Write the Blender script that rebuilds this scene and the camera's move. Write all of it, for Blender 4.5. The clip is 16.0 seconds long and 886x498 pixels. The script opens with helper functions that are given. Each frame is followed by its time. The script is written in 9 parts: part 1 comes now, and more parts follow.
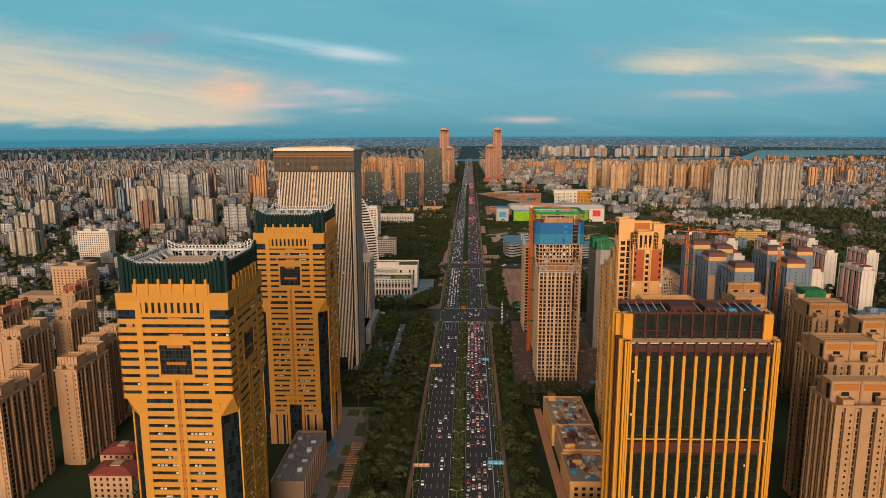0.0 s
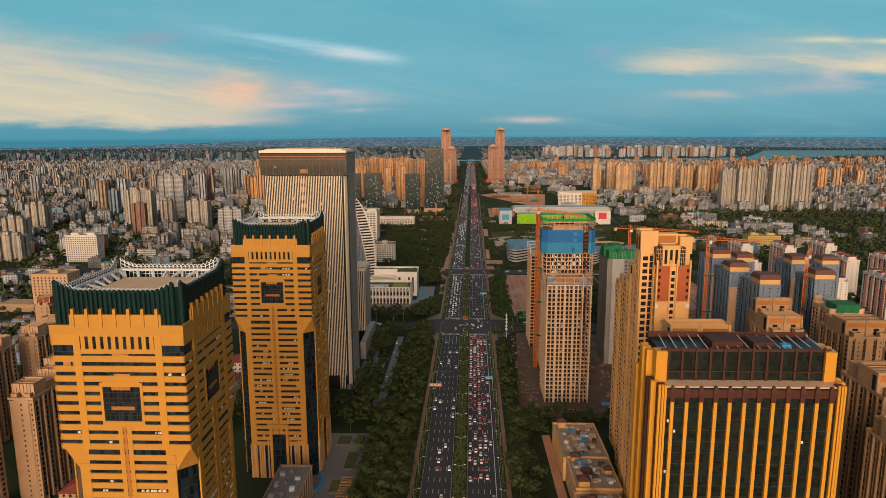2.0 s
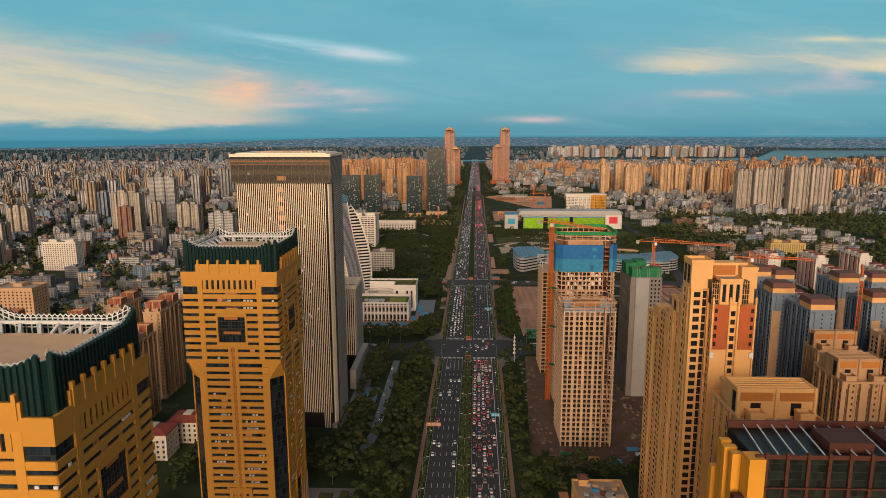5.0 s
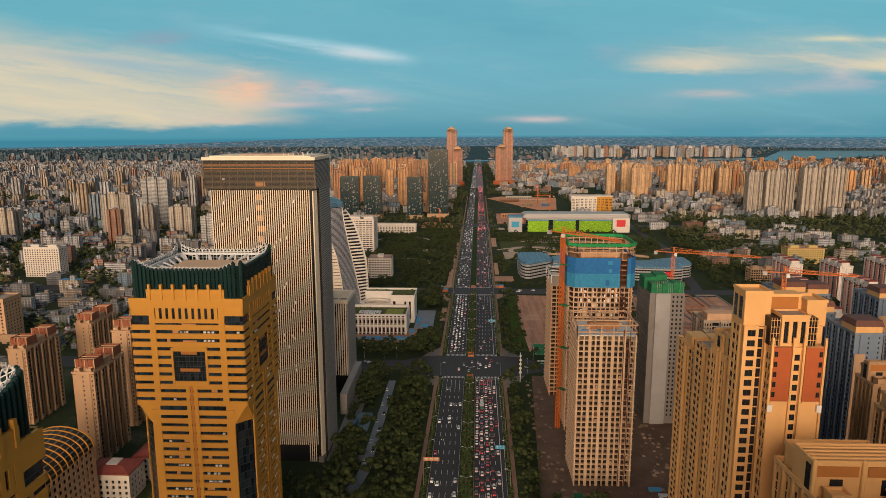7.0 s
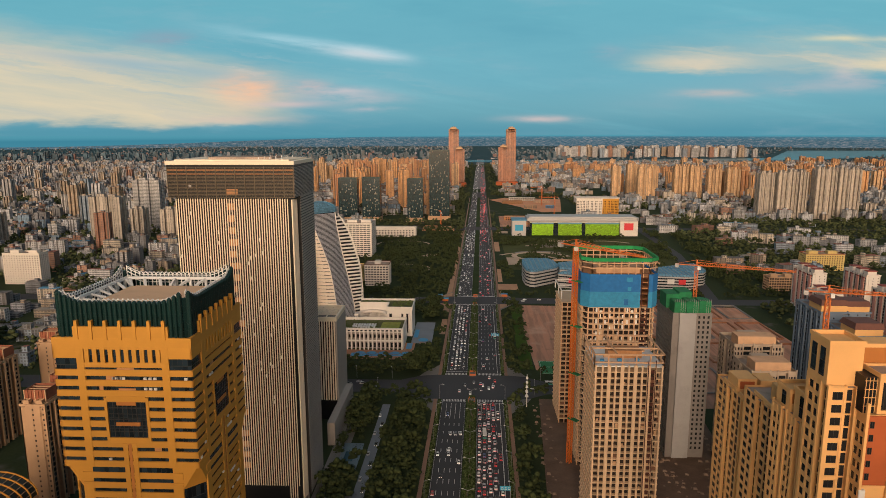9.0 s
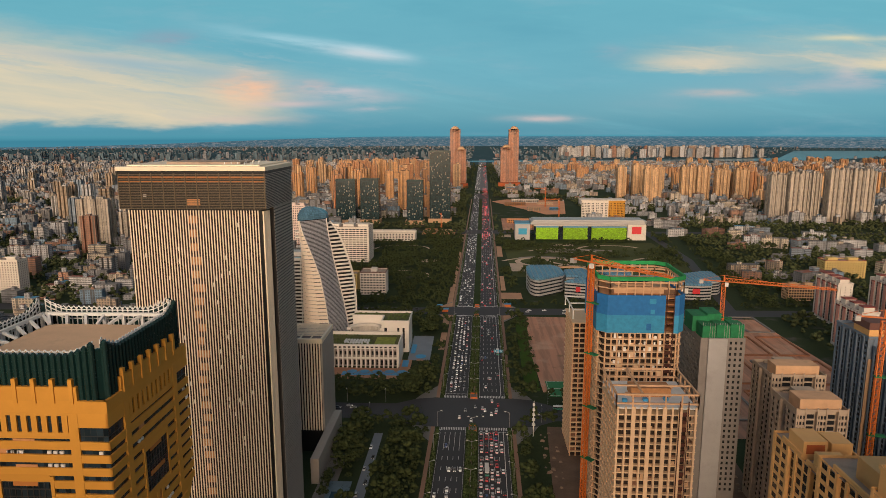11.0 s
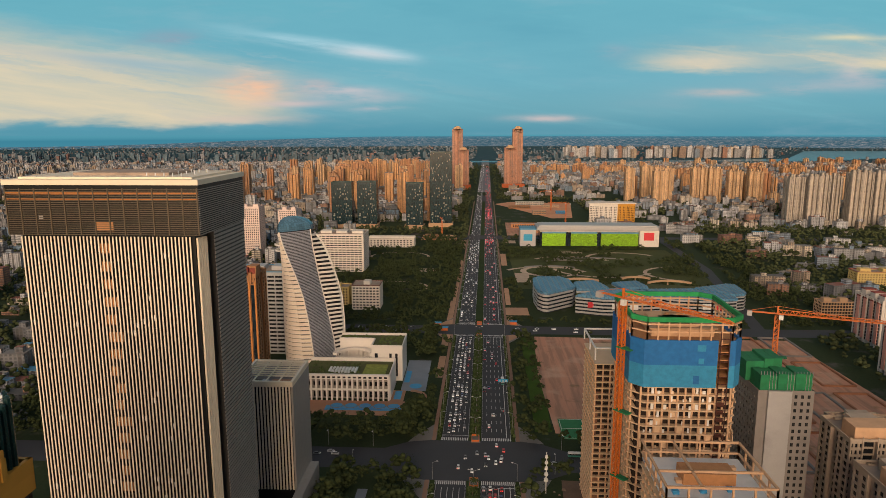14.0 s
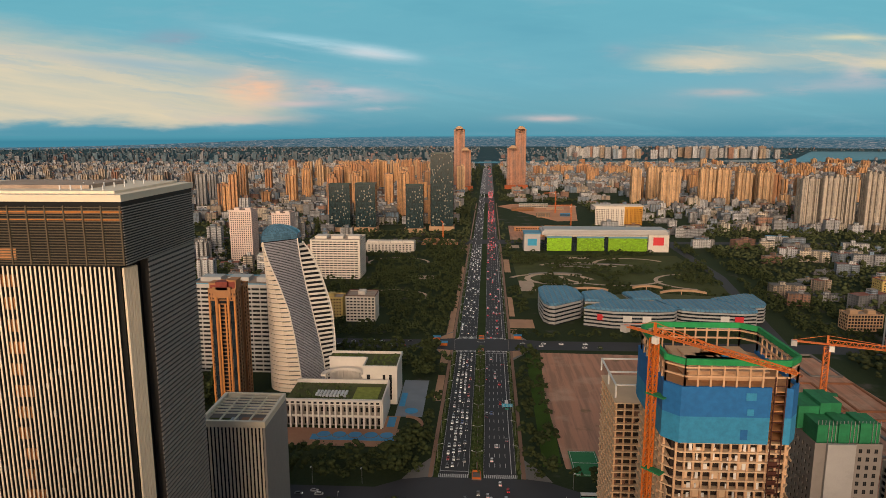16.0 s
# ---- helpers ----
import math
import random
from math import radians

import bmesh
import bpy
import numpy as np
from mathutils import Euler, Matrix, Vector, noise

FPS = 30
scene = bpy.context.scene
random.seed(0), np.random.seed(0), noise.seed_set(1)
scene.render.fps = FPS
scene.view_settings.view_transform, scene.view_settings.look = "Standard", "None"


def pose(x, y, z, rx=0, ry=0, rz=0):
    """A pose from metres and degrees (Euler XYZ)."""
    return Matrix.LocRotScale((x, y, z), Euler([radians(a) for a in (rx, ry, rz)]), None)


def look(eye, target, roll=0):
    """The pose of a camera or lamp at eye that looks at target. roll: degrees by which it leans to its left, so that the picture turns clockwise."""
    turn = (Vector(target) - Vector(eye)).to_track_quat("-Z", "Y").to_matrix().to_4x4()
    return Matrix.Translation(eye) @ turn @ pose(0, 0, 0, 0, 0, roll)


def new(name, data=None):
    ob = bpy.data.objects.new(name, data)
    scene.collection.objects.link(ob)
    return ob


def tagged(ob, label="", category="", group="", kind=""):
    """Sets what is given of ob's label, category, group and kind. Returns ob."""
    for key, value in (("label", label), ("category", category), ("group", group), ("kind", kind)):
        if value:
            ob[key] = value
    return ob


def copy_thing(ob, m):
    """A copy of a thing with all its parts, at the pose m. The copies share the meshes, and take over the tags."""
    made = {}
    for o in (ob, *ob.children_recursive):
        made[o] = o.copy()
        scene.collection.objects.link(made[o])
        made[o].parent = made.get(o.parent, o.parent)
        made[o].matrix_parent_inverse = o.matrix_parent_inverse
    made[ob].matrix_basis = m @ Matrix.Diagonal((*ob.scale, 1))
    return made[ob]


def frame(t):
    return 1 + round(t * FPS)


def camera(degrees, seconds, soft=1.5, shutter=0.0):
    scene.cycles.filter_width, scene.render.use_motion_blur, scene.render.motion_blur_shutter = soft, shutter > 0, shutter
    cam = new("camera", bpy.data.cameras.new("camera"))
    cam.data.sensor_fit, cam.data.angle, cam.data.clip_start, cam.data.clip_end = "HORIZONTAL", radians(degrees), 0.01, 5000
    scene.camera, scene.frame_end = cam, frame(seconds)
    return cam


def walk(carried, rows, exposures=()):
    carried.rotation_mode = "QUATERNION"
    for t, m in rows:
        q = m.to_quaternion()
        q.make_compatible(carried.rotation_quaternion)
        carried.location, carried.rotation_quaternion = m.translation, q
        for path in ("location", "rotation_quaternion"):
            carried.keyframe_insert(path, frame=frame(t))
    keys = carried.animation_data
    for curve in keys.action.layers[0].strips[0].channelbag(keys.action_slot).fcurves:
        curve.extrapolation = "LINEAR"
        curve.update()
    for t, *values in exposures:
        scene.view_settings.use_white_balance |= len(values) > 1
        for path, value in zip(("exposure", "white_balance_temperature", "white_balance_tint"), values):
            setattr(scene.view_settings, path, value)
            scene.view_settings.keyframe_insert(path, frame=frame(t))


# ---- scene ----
# ---- camera ----
cam = camera(67.66, 16.0, 0.6)
PATH = [  # seconds, x, y, z, pitch down, yaw left, roll
    (0.0, 0.0, 0.0, 205.0, 10.029, 1.370, -0.138),
    (2.0, 0.7, 43.5, 205.4, 10.032, 1.566, -0.131),
    (4.0, 1.4, 90.4, 205.9, 10.047, 1.798, -0.124),
    (6.0, 2.1, 139.1, 206.3, 10.068, 2.031, -0.117),
    (8.0, 2.7, 188.4, 206.6, 10.093, 2.244, -0.110),
    (10.0, 3.4, 237.6, 207.0, 10.116, 2.429, -0.103),
    (12.0, 4.1, 286.3, 207.4, 10.136, 2.595, -0.096),
    (14.0, 4.7, 334.5, 207.7, 10.146, 2.767, -0.089),
    (16.0, 5.4, 382.8, 208.1, 10.145, 2.982, -0.082),
]
rows = [(t, pose(x, y, z, 90 - p, 0, w) @ pose(0, 0, 0, 0, 0, r)) for t, x, y, z, p, w, r in PATH]
walk(cam, rows)

# ---- light: a low veiled sun behind the camera and a dusk sky ----
SUN_AZ, SUN_EL = radians(5), radians(15.5)
sun_data = bpy.data.lights.new("sun", "SUN")
sun_data.energy, sun_data.angle, sun_data.color = 3.6, radians(42), (1.0, 0.74, 0.51)
sun = new("sun", sun_data)
sun.matrix_world = look((0, 0, 900), (900 * math.sin(SUN_AZ), 900 * math.cos(SUN_AZ), 900 - 900 * math.tan(SUN_EL)))

world = bpy.data.worlds.new("dusk")
scene.world = world
world.use_nodes = True


class Nodes:
    """A short way to write node trees."""

    def __init__(self, tree):
        self.tree = tree
        tree.nodes.clear()

    def add(self, kind, **inputs):
        n = self.tree.nodes.new(kind)
        for key, value in inputs.items():
            self.put(n, key, value)
        return n

    def put(self, n, key, value):
        sock = n.inputs[int(key[1:])] if key[0] == "i" and key[1:].isdigit() else n.inputs[key.replace("_", " ")]
        if isinstance(value, bpy.types.NodeSocket):
            self.tree.links.new(value, sock)
        elif isinstance(value, tuple) and len(value) == 3 and sock.type == "RGBA":
            sock.default_value = (*value, 1)
        else:
            sock.default_value = value

    def math(self, op, a, b=0.0, c=0.0):
        n = self.add("ShaderNodeMath", i0=a, i1=b, i2=c)
        n.operation = op
        return n.outputs[0]

    def mix(self, fac, a, b, blend="MIX"):
        n = self.tree.nodes.new("ShaderNodeMix")
        n.data_type, n.blend_type = "RGBA", blend
        self.put(n, "i0", fac), self.put(n, "i6", a), self.put(n, "i7", b)
        return n.outputs[2]

    def ramp(self, fac, stops, mode="LINEAR"):
        n = self.add("ShaderNodeValToRGB", i0=fac)
        n.color_ramp.interpolation = mode
        els = n.color_ramp.elements
        while len(els) < len(stops):
            els.new(0.5)
        for e, (p, col) in zip(els, stops):
            e.position, e.color = p, (*col, 1) if isinstance(col, tuple) else (col, col, col, 1)
        return n.outputs[0]

    def step(self, x, lo, hi):
        n = self.add("ShaderNodeMapRange", i0=x, i1=lo, i2=hi)
        n.interpolation_type = "SMOOTHSTEP"
        return n.outputs[0]

    def noise(self, vec, scale, detail=4.0, rough=0.55, out=0):
        return self.add("ShaderNodeTexNoise", Vector=vec, Scale=scale, Detail=detail, Roughness=rough).outputs[out]


def dusk_sky():
    n = Nodes(world.node_tree)
    sky = n.add("ShaderNodeTexSky")
    sky.sky_type, sky.sun_disc = "NISHITA", False
    sky.sun_elevation, sky.sun_rotation = radians(7), math.pi + SUN_AZ
    sky.air_density, sky.dust_density, sky.ozone_density = 1.0, 1.5, 3.0
    co = n.add("ShaderNodeTexCoord").outputs["Generated"]
    sep = n.add("ShaderNodeSeparateXYZ", i0=co)
    x, y, z = sep.outputs
    ahead = n.math("MAXIMUM", y, 0.05)
    u, v = n.math("DIVIDE", x, ahead), n.math("DIVIDE", z, ahead)
    front = n.step(y, -0.1, 0.5)
    # teal of the evening sky away from the sun
    teal = n.ramp(v, [(0.0, (0.085, 0.31, 0.41)), (0.025, (0.125, 0.375, 0.47)), (0.07, (0.14, 0.415, 0.52)), (0.16, (0.13, 0.415, 0.51)), (0.25, (0.13, 0.435, 0.51)), (0.5, (0.18, 0.30, 0.33)), (1.0, (0.42, 0.36, 0.31))])
    base = n.mix(n.math("MULTIPLY", front, 0.88), n.mix(1.0, sky.outputs[0], (0.125, 0.094, 0.086), "MULTIPLY"), teal)
    # coordinates drawn out sideways, for soft streaks
    flat = n.add("ShaderNodeCombineXYZ", i0=u, i1=n.math("MULTIPLY", v, 5.0), i2=0.0).outputs[0]
    long = n.add("ShaderNodeCombineXYZ", i0=n.math("MULTIPLY", u, 1.3), i1=n.math("ADD", n.math("MULTIPLY", v, 16.0), n.math("MULTIPLY", u, 2.4)), i2=n.noise(flat, 2.0, 3)).outputs[0]
    streak, veil, puff = n.noise(long, 2.4, 7, 0.6), n.noise(flat, 2.0, 5, 0.55), n.noise(flat, 9.0, 5, 0.6)
    wob = n.math("MULTIPLY", n.math("SUBTRACT", n.noise(flat, 5.0, 5, 0.6), 0.5), 0.05)
    vw = n.math("ADD", v, wob)
    uw = n.math("ADD", u, n.math("MULTIPLY", wob, 2.0))
    mul = lambda *a: a[0] if len(a) == 1 else n.math("MULTIPLY", a[0], mul(*a[1:]))

    def line(at_u, at_v, slope):
        return n.math("ADD", at_v, n.math("MULTIPLY", n.math("SUBTRACT", u, at_u), slope))

    def spot(cu, cv, ru, rv, slope=0.0):
        a = n.math("DIVIDE", n.math("SUBTRACT", uw, cu), ru)
        b = n.math("DIVIDE", n.math("SUBTRACT", n.math("ADD", v, n.math("MULTIPLY", wob, 0.25)), line(cu, cv, slope)), rv)
        return n.math("POWER", 2.718, n.math("MULTIPLY", n.math("ADD", n.math("MULTIPLY", a, a), n.math("MULTIPLY", b, b)), -1.0))
    col = n.mix(n.math("MULTIPLY", mul(n.step(veil, 0.42, 0.75), front), 0.45), base, (0.075, 0.29, 0.40))
    col = n.mix(n.math("MULTIPLY", mul(n.step(n.noise(flat, 3.1, 6, 0.6), 0.5, 0.78), front), 0.26), col, (0.38, 0.48, 0.54))
    col = n.mix(n.math("MULTIPLY", mul(n.step(streak, 0.5, 0.8), front), 0.25), col, (0.20, 0.50, 0.57))
    # wide cream bank low over the sea
    under = n.step(n.math("SUBTRACT", line(-0.70, 0.150, -0.17), vw), -0.03, 0.05)
    bank = mul(under, n.step(vw, 0.004, 0.022), n.step(n.math("MULTIPLY", uw, -1.0), 0.22, 0.36))
    col = n.mix(mul(bank, n.math("ADD", 0.78, n.math("MULTIPLY", n.math("SUBTRACT", streak, 0.5), 0.8))), col, (0.70, 0.59, 0.41))
    # thin layers: blue gaps and pale threads
    thread = n.noise(n.add("ShaderNodeCombineXYZ", i0=n.math("MULTIPLY", u, 2.2), i1=n.math("ADD", n.math("MULTIPLY", vw, 30.0), n.math("MULTIPLY", u, 4.2)), i2=n.noise(flat, 4.0, 4)).outputs[0], 1.6, 6, 0.62)
    high = n.step(n.math("SUBTRACT", vw, line(-0.70, 0.085, -0.16)), -0.01, 0.035)
    col = n.mix(n.math("MULTIPLY", mul(bank, high, n.step(thread, 0.47, 0.62)), 0.5), col, (0.24, 0.42, 0.50))
    col = n.mix(n.math("MULTIPLY", mul(bank, n.step(thread, 0.52, 0.70)), 0.22), col, (0.38, 0.44, 0.47))
    pale = mul(spot(-0.36, 0.092, 0.24, 0.030, -0.14), n.step(thread, 0.50, 0.36))
    col = n.mix(n.math("MULTIPLY", pale, 0.35), col, (0.60, 0.58, 0.56))
    rim = mul(spot(-0.62, 0.112, 0.26, 0.018, -0.09), n.step(streak, 0.36, 0.62))
    col = n.mix(n.math("MULTIPLY", rim, 0.6), col, (0.80, 0.60, 0.40))
    gap = mul(spot(-0.50, 0.098, 0.22, 0.012, -0.12), n.step(streak, 0.35, 0.6))
    col = n.mix(n.math("MULTIPLY", gap, 0.7), col, (0.20, 0.40, 0.50))
    # long pale wisp over it
    wisp = mul(n.step(n.math("ABSOLUTE", n.math("SUBTRACT", n.math("ADD", v, n.math("MULTIPLY", wob, 0.3)), line(-0.1, 0.105, -0.15))), 0.016, 0.0), n.step(u, -0.46, -0.2), n.step(n.math("MULTIPLY", u, -1.0), 0.06, 0.14))
    col = n.mix(mul(wisp, n.step(streak, 0.32, 0.6)), col, (0.36, 0.58, 0.66))
    col = n.mix(n.math("MULTIPLY", spot(-0.155, 0.112, 0.05, 0.007, -0.12), 0.7), col, (0.62, 0.64, 0.66))
    # bank on the other side, fainter
    rbank = mul(n.step(n.math("SUBTRACT", vw, 0.078), 0.0, 0.014), n.step(n.math("SUBTRACT", 0.150, vw), 0.0, 0.06), n.step(uw, 0.20, 0.34))
    col = n.mix(mul(rbank, n.math("ADD", 0.38, n.math("MULTIPLY", n.step(thread, 0.62, 0.36), 0.5))), col, (0.64, 0.56, 0.42))
    ray = mul(spot(0.32, 0.045, 0.22, 0.03, 0.2), n.step(veil, 0.3, 0.7))
    col = n.mix(n.math("MULTIPLY", ray, 0.4), col, (0.36, 0.44, 0.48))
    # small peach and rose puffs
    for cu, cv, ru, rv, strength, tint in ((-0.335, 0.062, 0.045, 0.022, 0.9, (0.86, 0.50, 0.32)), (-0.245, 0.063, 0.03, 0.012, 0.6, (0.70, 0.46, 0.42)), (-0.17, 0.048, 0.07, 0.008, 0.6, (0.55, 0.50, 0.52)), (0.10, 0.017, 0.05, 0.005, 0.75, (0.62, 0.50, 0.48)), (0.535, 0.080, 0.022, 0.018, 0.7, (0.50, 0.48, 0.50)), (0.56, 0.066, 0.09, 0.010, 0.5, (0.50, 0.46, 0.48)), (0.47, 0.058, 0.03, 0.006, 0.5, (0.52, 0.46, 0.47)), (0.60, 0.092, 0.07, 0.012, 0.8, (0.72, 0.62, 0.42)), (0.33, 0.098, 0.07, 0.010, 0.6, (0.68, 0.58, 0.44)), (0.62, 0.127, 0.03, 0.003, 0.9, (0.80, 0.70, 0.45)), (0.36, 0.054, 0.06, 0.006, 0.5, (0.66, 0.48, 0.42)), (0.52, 0.128, 0.05, 0.004, 0.7, (0.75, 0.66, 0.42)), (-0.455, 0.134, 0.05, 0.012, 0.75, (0.27, 0.33, 0.41)), (-0.27, 0.040, 0.05, 0.004, 0.6, (0.66, 0.50, 0.48)), (-0.14, 0.033, 0.03, 0.003, 0.6, (0.60, 0.50, 0.52)), (-0.20, 0.058, 0.05, 0.006, 0.7, (0.58, 0.52, 0.54)), (0.20, 0.112, 0.025, 0.01, 0.35, (0.40, 0.40, 0.45)), (-0.33, 0.018, 0.08, 0.006, 0.4, (0.62, 0.45, 0.42))):
        col = n.mix(n.math("MULTIPLY", mul(spot(cu, cv, ru, rv), n.step(puff, 0.25, 0.6)), strength), col, tint)
    rose = col
    bg = n.add("ShaderNodeBackground", Color=rose, Strength=1.1)
    out = n.add("ShaderNodeOutputWorld")
    n.tree.links.new(bg.outputs[0], out.inputs[0])


dusk_sky()

# ---- mesh helpers ----


class MB:
    """Collects faces of one mesh; coordinates for the walls' patterns are laid in metres."""

    def __init__(self):
        self.v, self.f, self.m = [], [], []

    def face(self, pts, mat=0):
        k = len(self.v)
        self.v.extend(tuple(p) for p in pts)
        self.f.append(tuple(range(k, k + len(pts))))
        self.m.append(mat)

    def box(self, x0, y0, z0, x1, y1, z1, mat=0, top=None, bottom=True):
        k = len(self.v)
        self.v += [(x0, y0, z0), (x1, y0, z0), (x1, y1, z0), (x0, y1, z0), (x0, y0, z1), (x1, y0, z1), (x1, y1, z1), (x0, y1, z1)]
        fs = [(0, 1, 5, 4), (1, 2, 6, 5), (2, 3, 7, 6), (3, 0, 4, 7), (4, 5, 6, 7)] + ([(3, 2, 1, 0)] if bottom else [])
        for i, q in enumerate(fs):
            self.f.append(tuple(k + j for j in q))
            self.m.append(top if i == 4 and top is not None else mat)
        return self

    def prism(self, poly, z0, z1, mat=0, top=None, poly2=None):
        """A wall round poly (anticlockwise) with a lid; poly2: the outline at the top, where it tapers."""
        k, n = len(self.v), len(poly)
        self.v += [(x, y, z0) for x, y in poly] + [(x, y, z1) for x, y in (poly2 or poly)]
        for i in range(n):
            j = (i + 1) % n
            self.f.append((k + i, k + j, k + n + j, k + n + i))
            self.m.append(mat)
        self.f.append(tuple(k + n + i for i in range(n)))
        self.m.append(mat if top is None else top)
        return self

    def beam(self, a, b, w, mat=0):
        a, b = Vector(a), Vector(b)
        d = (b - a).normalized()
        s = d.cross((0, 0, 1))
        s = Vector((1, 0, 0)) if s.length < 0.01 else s.normalized()
        t = s.cross(d)
        k = len(self.v)
        for p in (a, b):
            for i, j in ((-1, -1), (1, -1), (1, 1), (-1, 1)):
                self.v.append(tuple(p + s * (i * w / 2) + t * (j * w / 2)))
        for q in ((0, 1, 5, 4), (1, 2, 6, 5), (2, 3, 7, 6), (3, 0, 4, 7), (4, 5, 6, 7), (3, 2, 1, 0)):
            self.f.append(tuple(k + j for j in q))
            self.m.append(mat)
        return self

    def cyl(self, x, y, z0, z1, r0, r1=None, n=8, mat=0):
        r1 = r0 if r1 is None else r1
        ring = lambda r: [(x + r * math.cos(2 * math.pi * i / n), y + r * math.sin(2 * math.pi * i / n)) for i in range(n)]
        return self.prism(ring(r0), z0, z1, mat, None, ring(r1))

    def mesh(self, name, mats):
        me = bpy.data.meshes.new(name)
        me.from_pydata(self.v, [], self.f)
        for m in mats:
            me.materials.append(m)
        if len(mats) > 1:
            me.polygons.foreach_set("material_index", self.m)
        lay_uv(me)
        return me


def lay_uv(me):
    """Wall coordinates in metres: along the wall and up; plan coordinates on flat faces."""
    n = len(me.loops)
    if not n:
        return
    co = np.empty(len(me.vertices) * 3)
    me.vertices.foreach_get("co", co)
    co = co.reshape(-1, 3)
    vi = np.empty(n, dtype=np.int32)
    me.loops.foreach_get("vertex_index", vi)
    tot = np.empty(len(me.polygons), dtype=np.int32)
    me.polygons.foreach_get("loop_total", tot)
    nor = np.empty(len(me.polygons) * 3)
    me.polygons.foreach_get("normal", nor)
    nl = np.repeat(nor.reshape(-1, 3), tot, axis=0)
    p = co[vi]
    flat = np.abs(nl[:, 2]) > 0.6
    h = np.hypot(nl[:, 0], nl[:, 1]) + 1e-9
    uu = (-p[:, 0] * nl[:, 1] + p[:, 1] * nl[:, 0]) / h
    uv = np.stack([np.where(flat, p[:, 0], uu), np.where(flat, p[:, 1], p[:, 2])], -1)
    layer = me.uv_layers.new(name="wall")
    layer.data.foreach_set("uv", uv.ravel())


def part(name, mb, mats, parent, label="", at=None):
    """One mesh object under a thing or under a part."""
    me = mb if isinstance(mb, bpy.types.Mesh) else mb.mesh(name, mats if isinstance(mats, (list, tuple)) else [mats])
    ob = new(name, me)
    ob.parent = parent
    if at is not None:
        ob.matrix_basis = at if isinstance(at, Matrix) else Matrix.Translation(at)
    return tagged(ob, label) if label else ob


def thing(name, label, category, at=(0, 0, 0), turn=0.0, group="", kind=""):
    ob = new(name)
    ob.empty_display_size = 1
    ob.matrix_basis = pose(*at, 0, 0, turn)
    return tagged(ob, label, category, group, kind)


def solid(name, mb, mats, label, category, kind="", group=""):
    """A thing, or a piece of the setting, that is one mesh."""
    return tagged(new(name, mb if isinstance(mb, bpy.types.Mesh) else mb.mesh(name, mats if isinstance(mats, (list, tuple)) else [mats])), label, category, group, kind)


# ---- the lie of the land: flat near by, drawn together far away ----
HUB_Y, NEAR, FAR, EYE = 190.0, 2300.0, 4780.0, 206.5


def lie(x, y):
    """Where the ground point (x, y) of the wide land stands in this scene, and how large things are there."""
    dx, dy = x, y - HUB_Y
    d = math.hypot(dx, dy)
    if d <= NEAR:
        return x, y, 0.0, 1.0
    e = NEAR + (FAR - NEAR) * (1 - math.exp(-(d - NEAR) / (FAR - NEAR)))
    k = e / d
    return dx * k, HUB_Y + dy * k, EYE * (1 - k), k


def road_x(y):
    """The middle of the avenue."""
    return 2.0 + 0.0165 * (y - 500)


# ---- materials ----


def material(name, color, rough=0.7, metal=0.0, vary=0.18, scale=0.35, fine=6.0, bump=0.15, dirt=0.0, spec=0.5, island=False):
    """Paint, stone or metal with unevenness at two scales."""
    mat = bpy.data.materials.new(name)
    mat.use_nodes = True
    n = Nodes(mat.node_tree)
    co = n.add("ShaderNodeTexCoord").outputs["Object"]
    big, small = n.noise(co, scale, 4), n.noise(co, fine, 3, 0.7)
    rnd = n.add("ShaderNodeNewGeometry").outputs["Random Per Island"] if island else n.add("ShaderNodeObjectInfo").outputs["Random"]
    f = n.math("ADD", n.math("ADD", n.math("MULTIPLY", n.math("SUBTRACT", big, 0.5), 2 * vary), n.math("MULTIPLY", n.math("SUBTRACT", small, 0.5), vary)), n.math("MULTIPLY", n.math("SUBTRACT", rnd, 0.5), vary * 0.7))
    hsv = n.add("ShaderNodeHueSaturation", Value=n.math("ADD", f, 1.0), Color=color)
    col = hsv.outputs[0]
    if dirt:
        col = n.mix(n.math("MULTIPLY", n.step(n.noise(co, 0.12, 6, 0.65), 0.5, 0.75), dirt), col, (0.09, 0.08, 0.07))
    b = n.add("ShaderNodeBsdfPrincipled", Base_Color=col, Metallic=metal, Roughness=n.math("ADD", n.math("MULTIPLY", n.math("SUBTRACT", small, 0.5), 0.2), rough))
    b.inputs["Specular IOR Level"].default_value = spec
    if bump:
        n.put(b, "Normal", n.add("ShaderNodeBump", Strength=bump, Distance=0.05, Height=small).outputs[0])
    out = n.add("ShaderNodeOutputMaterial")
    n.tree.links.new(b.outputs[0], out.inputs[0])
    return mat


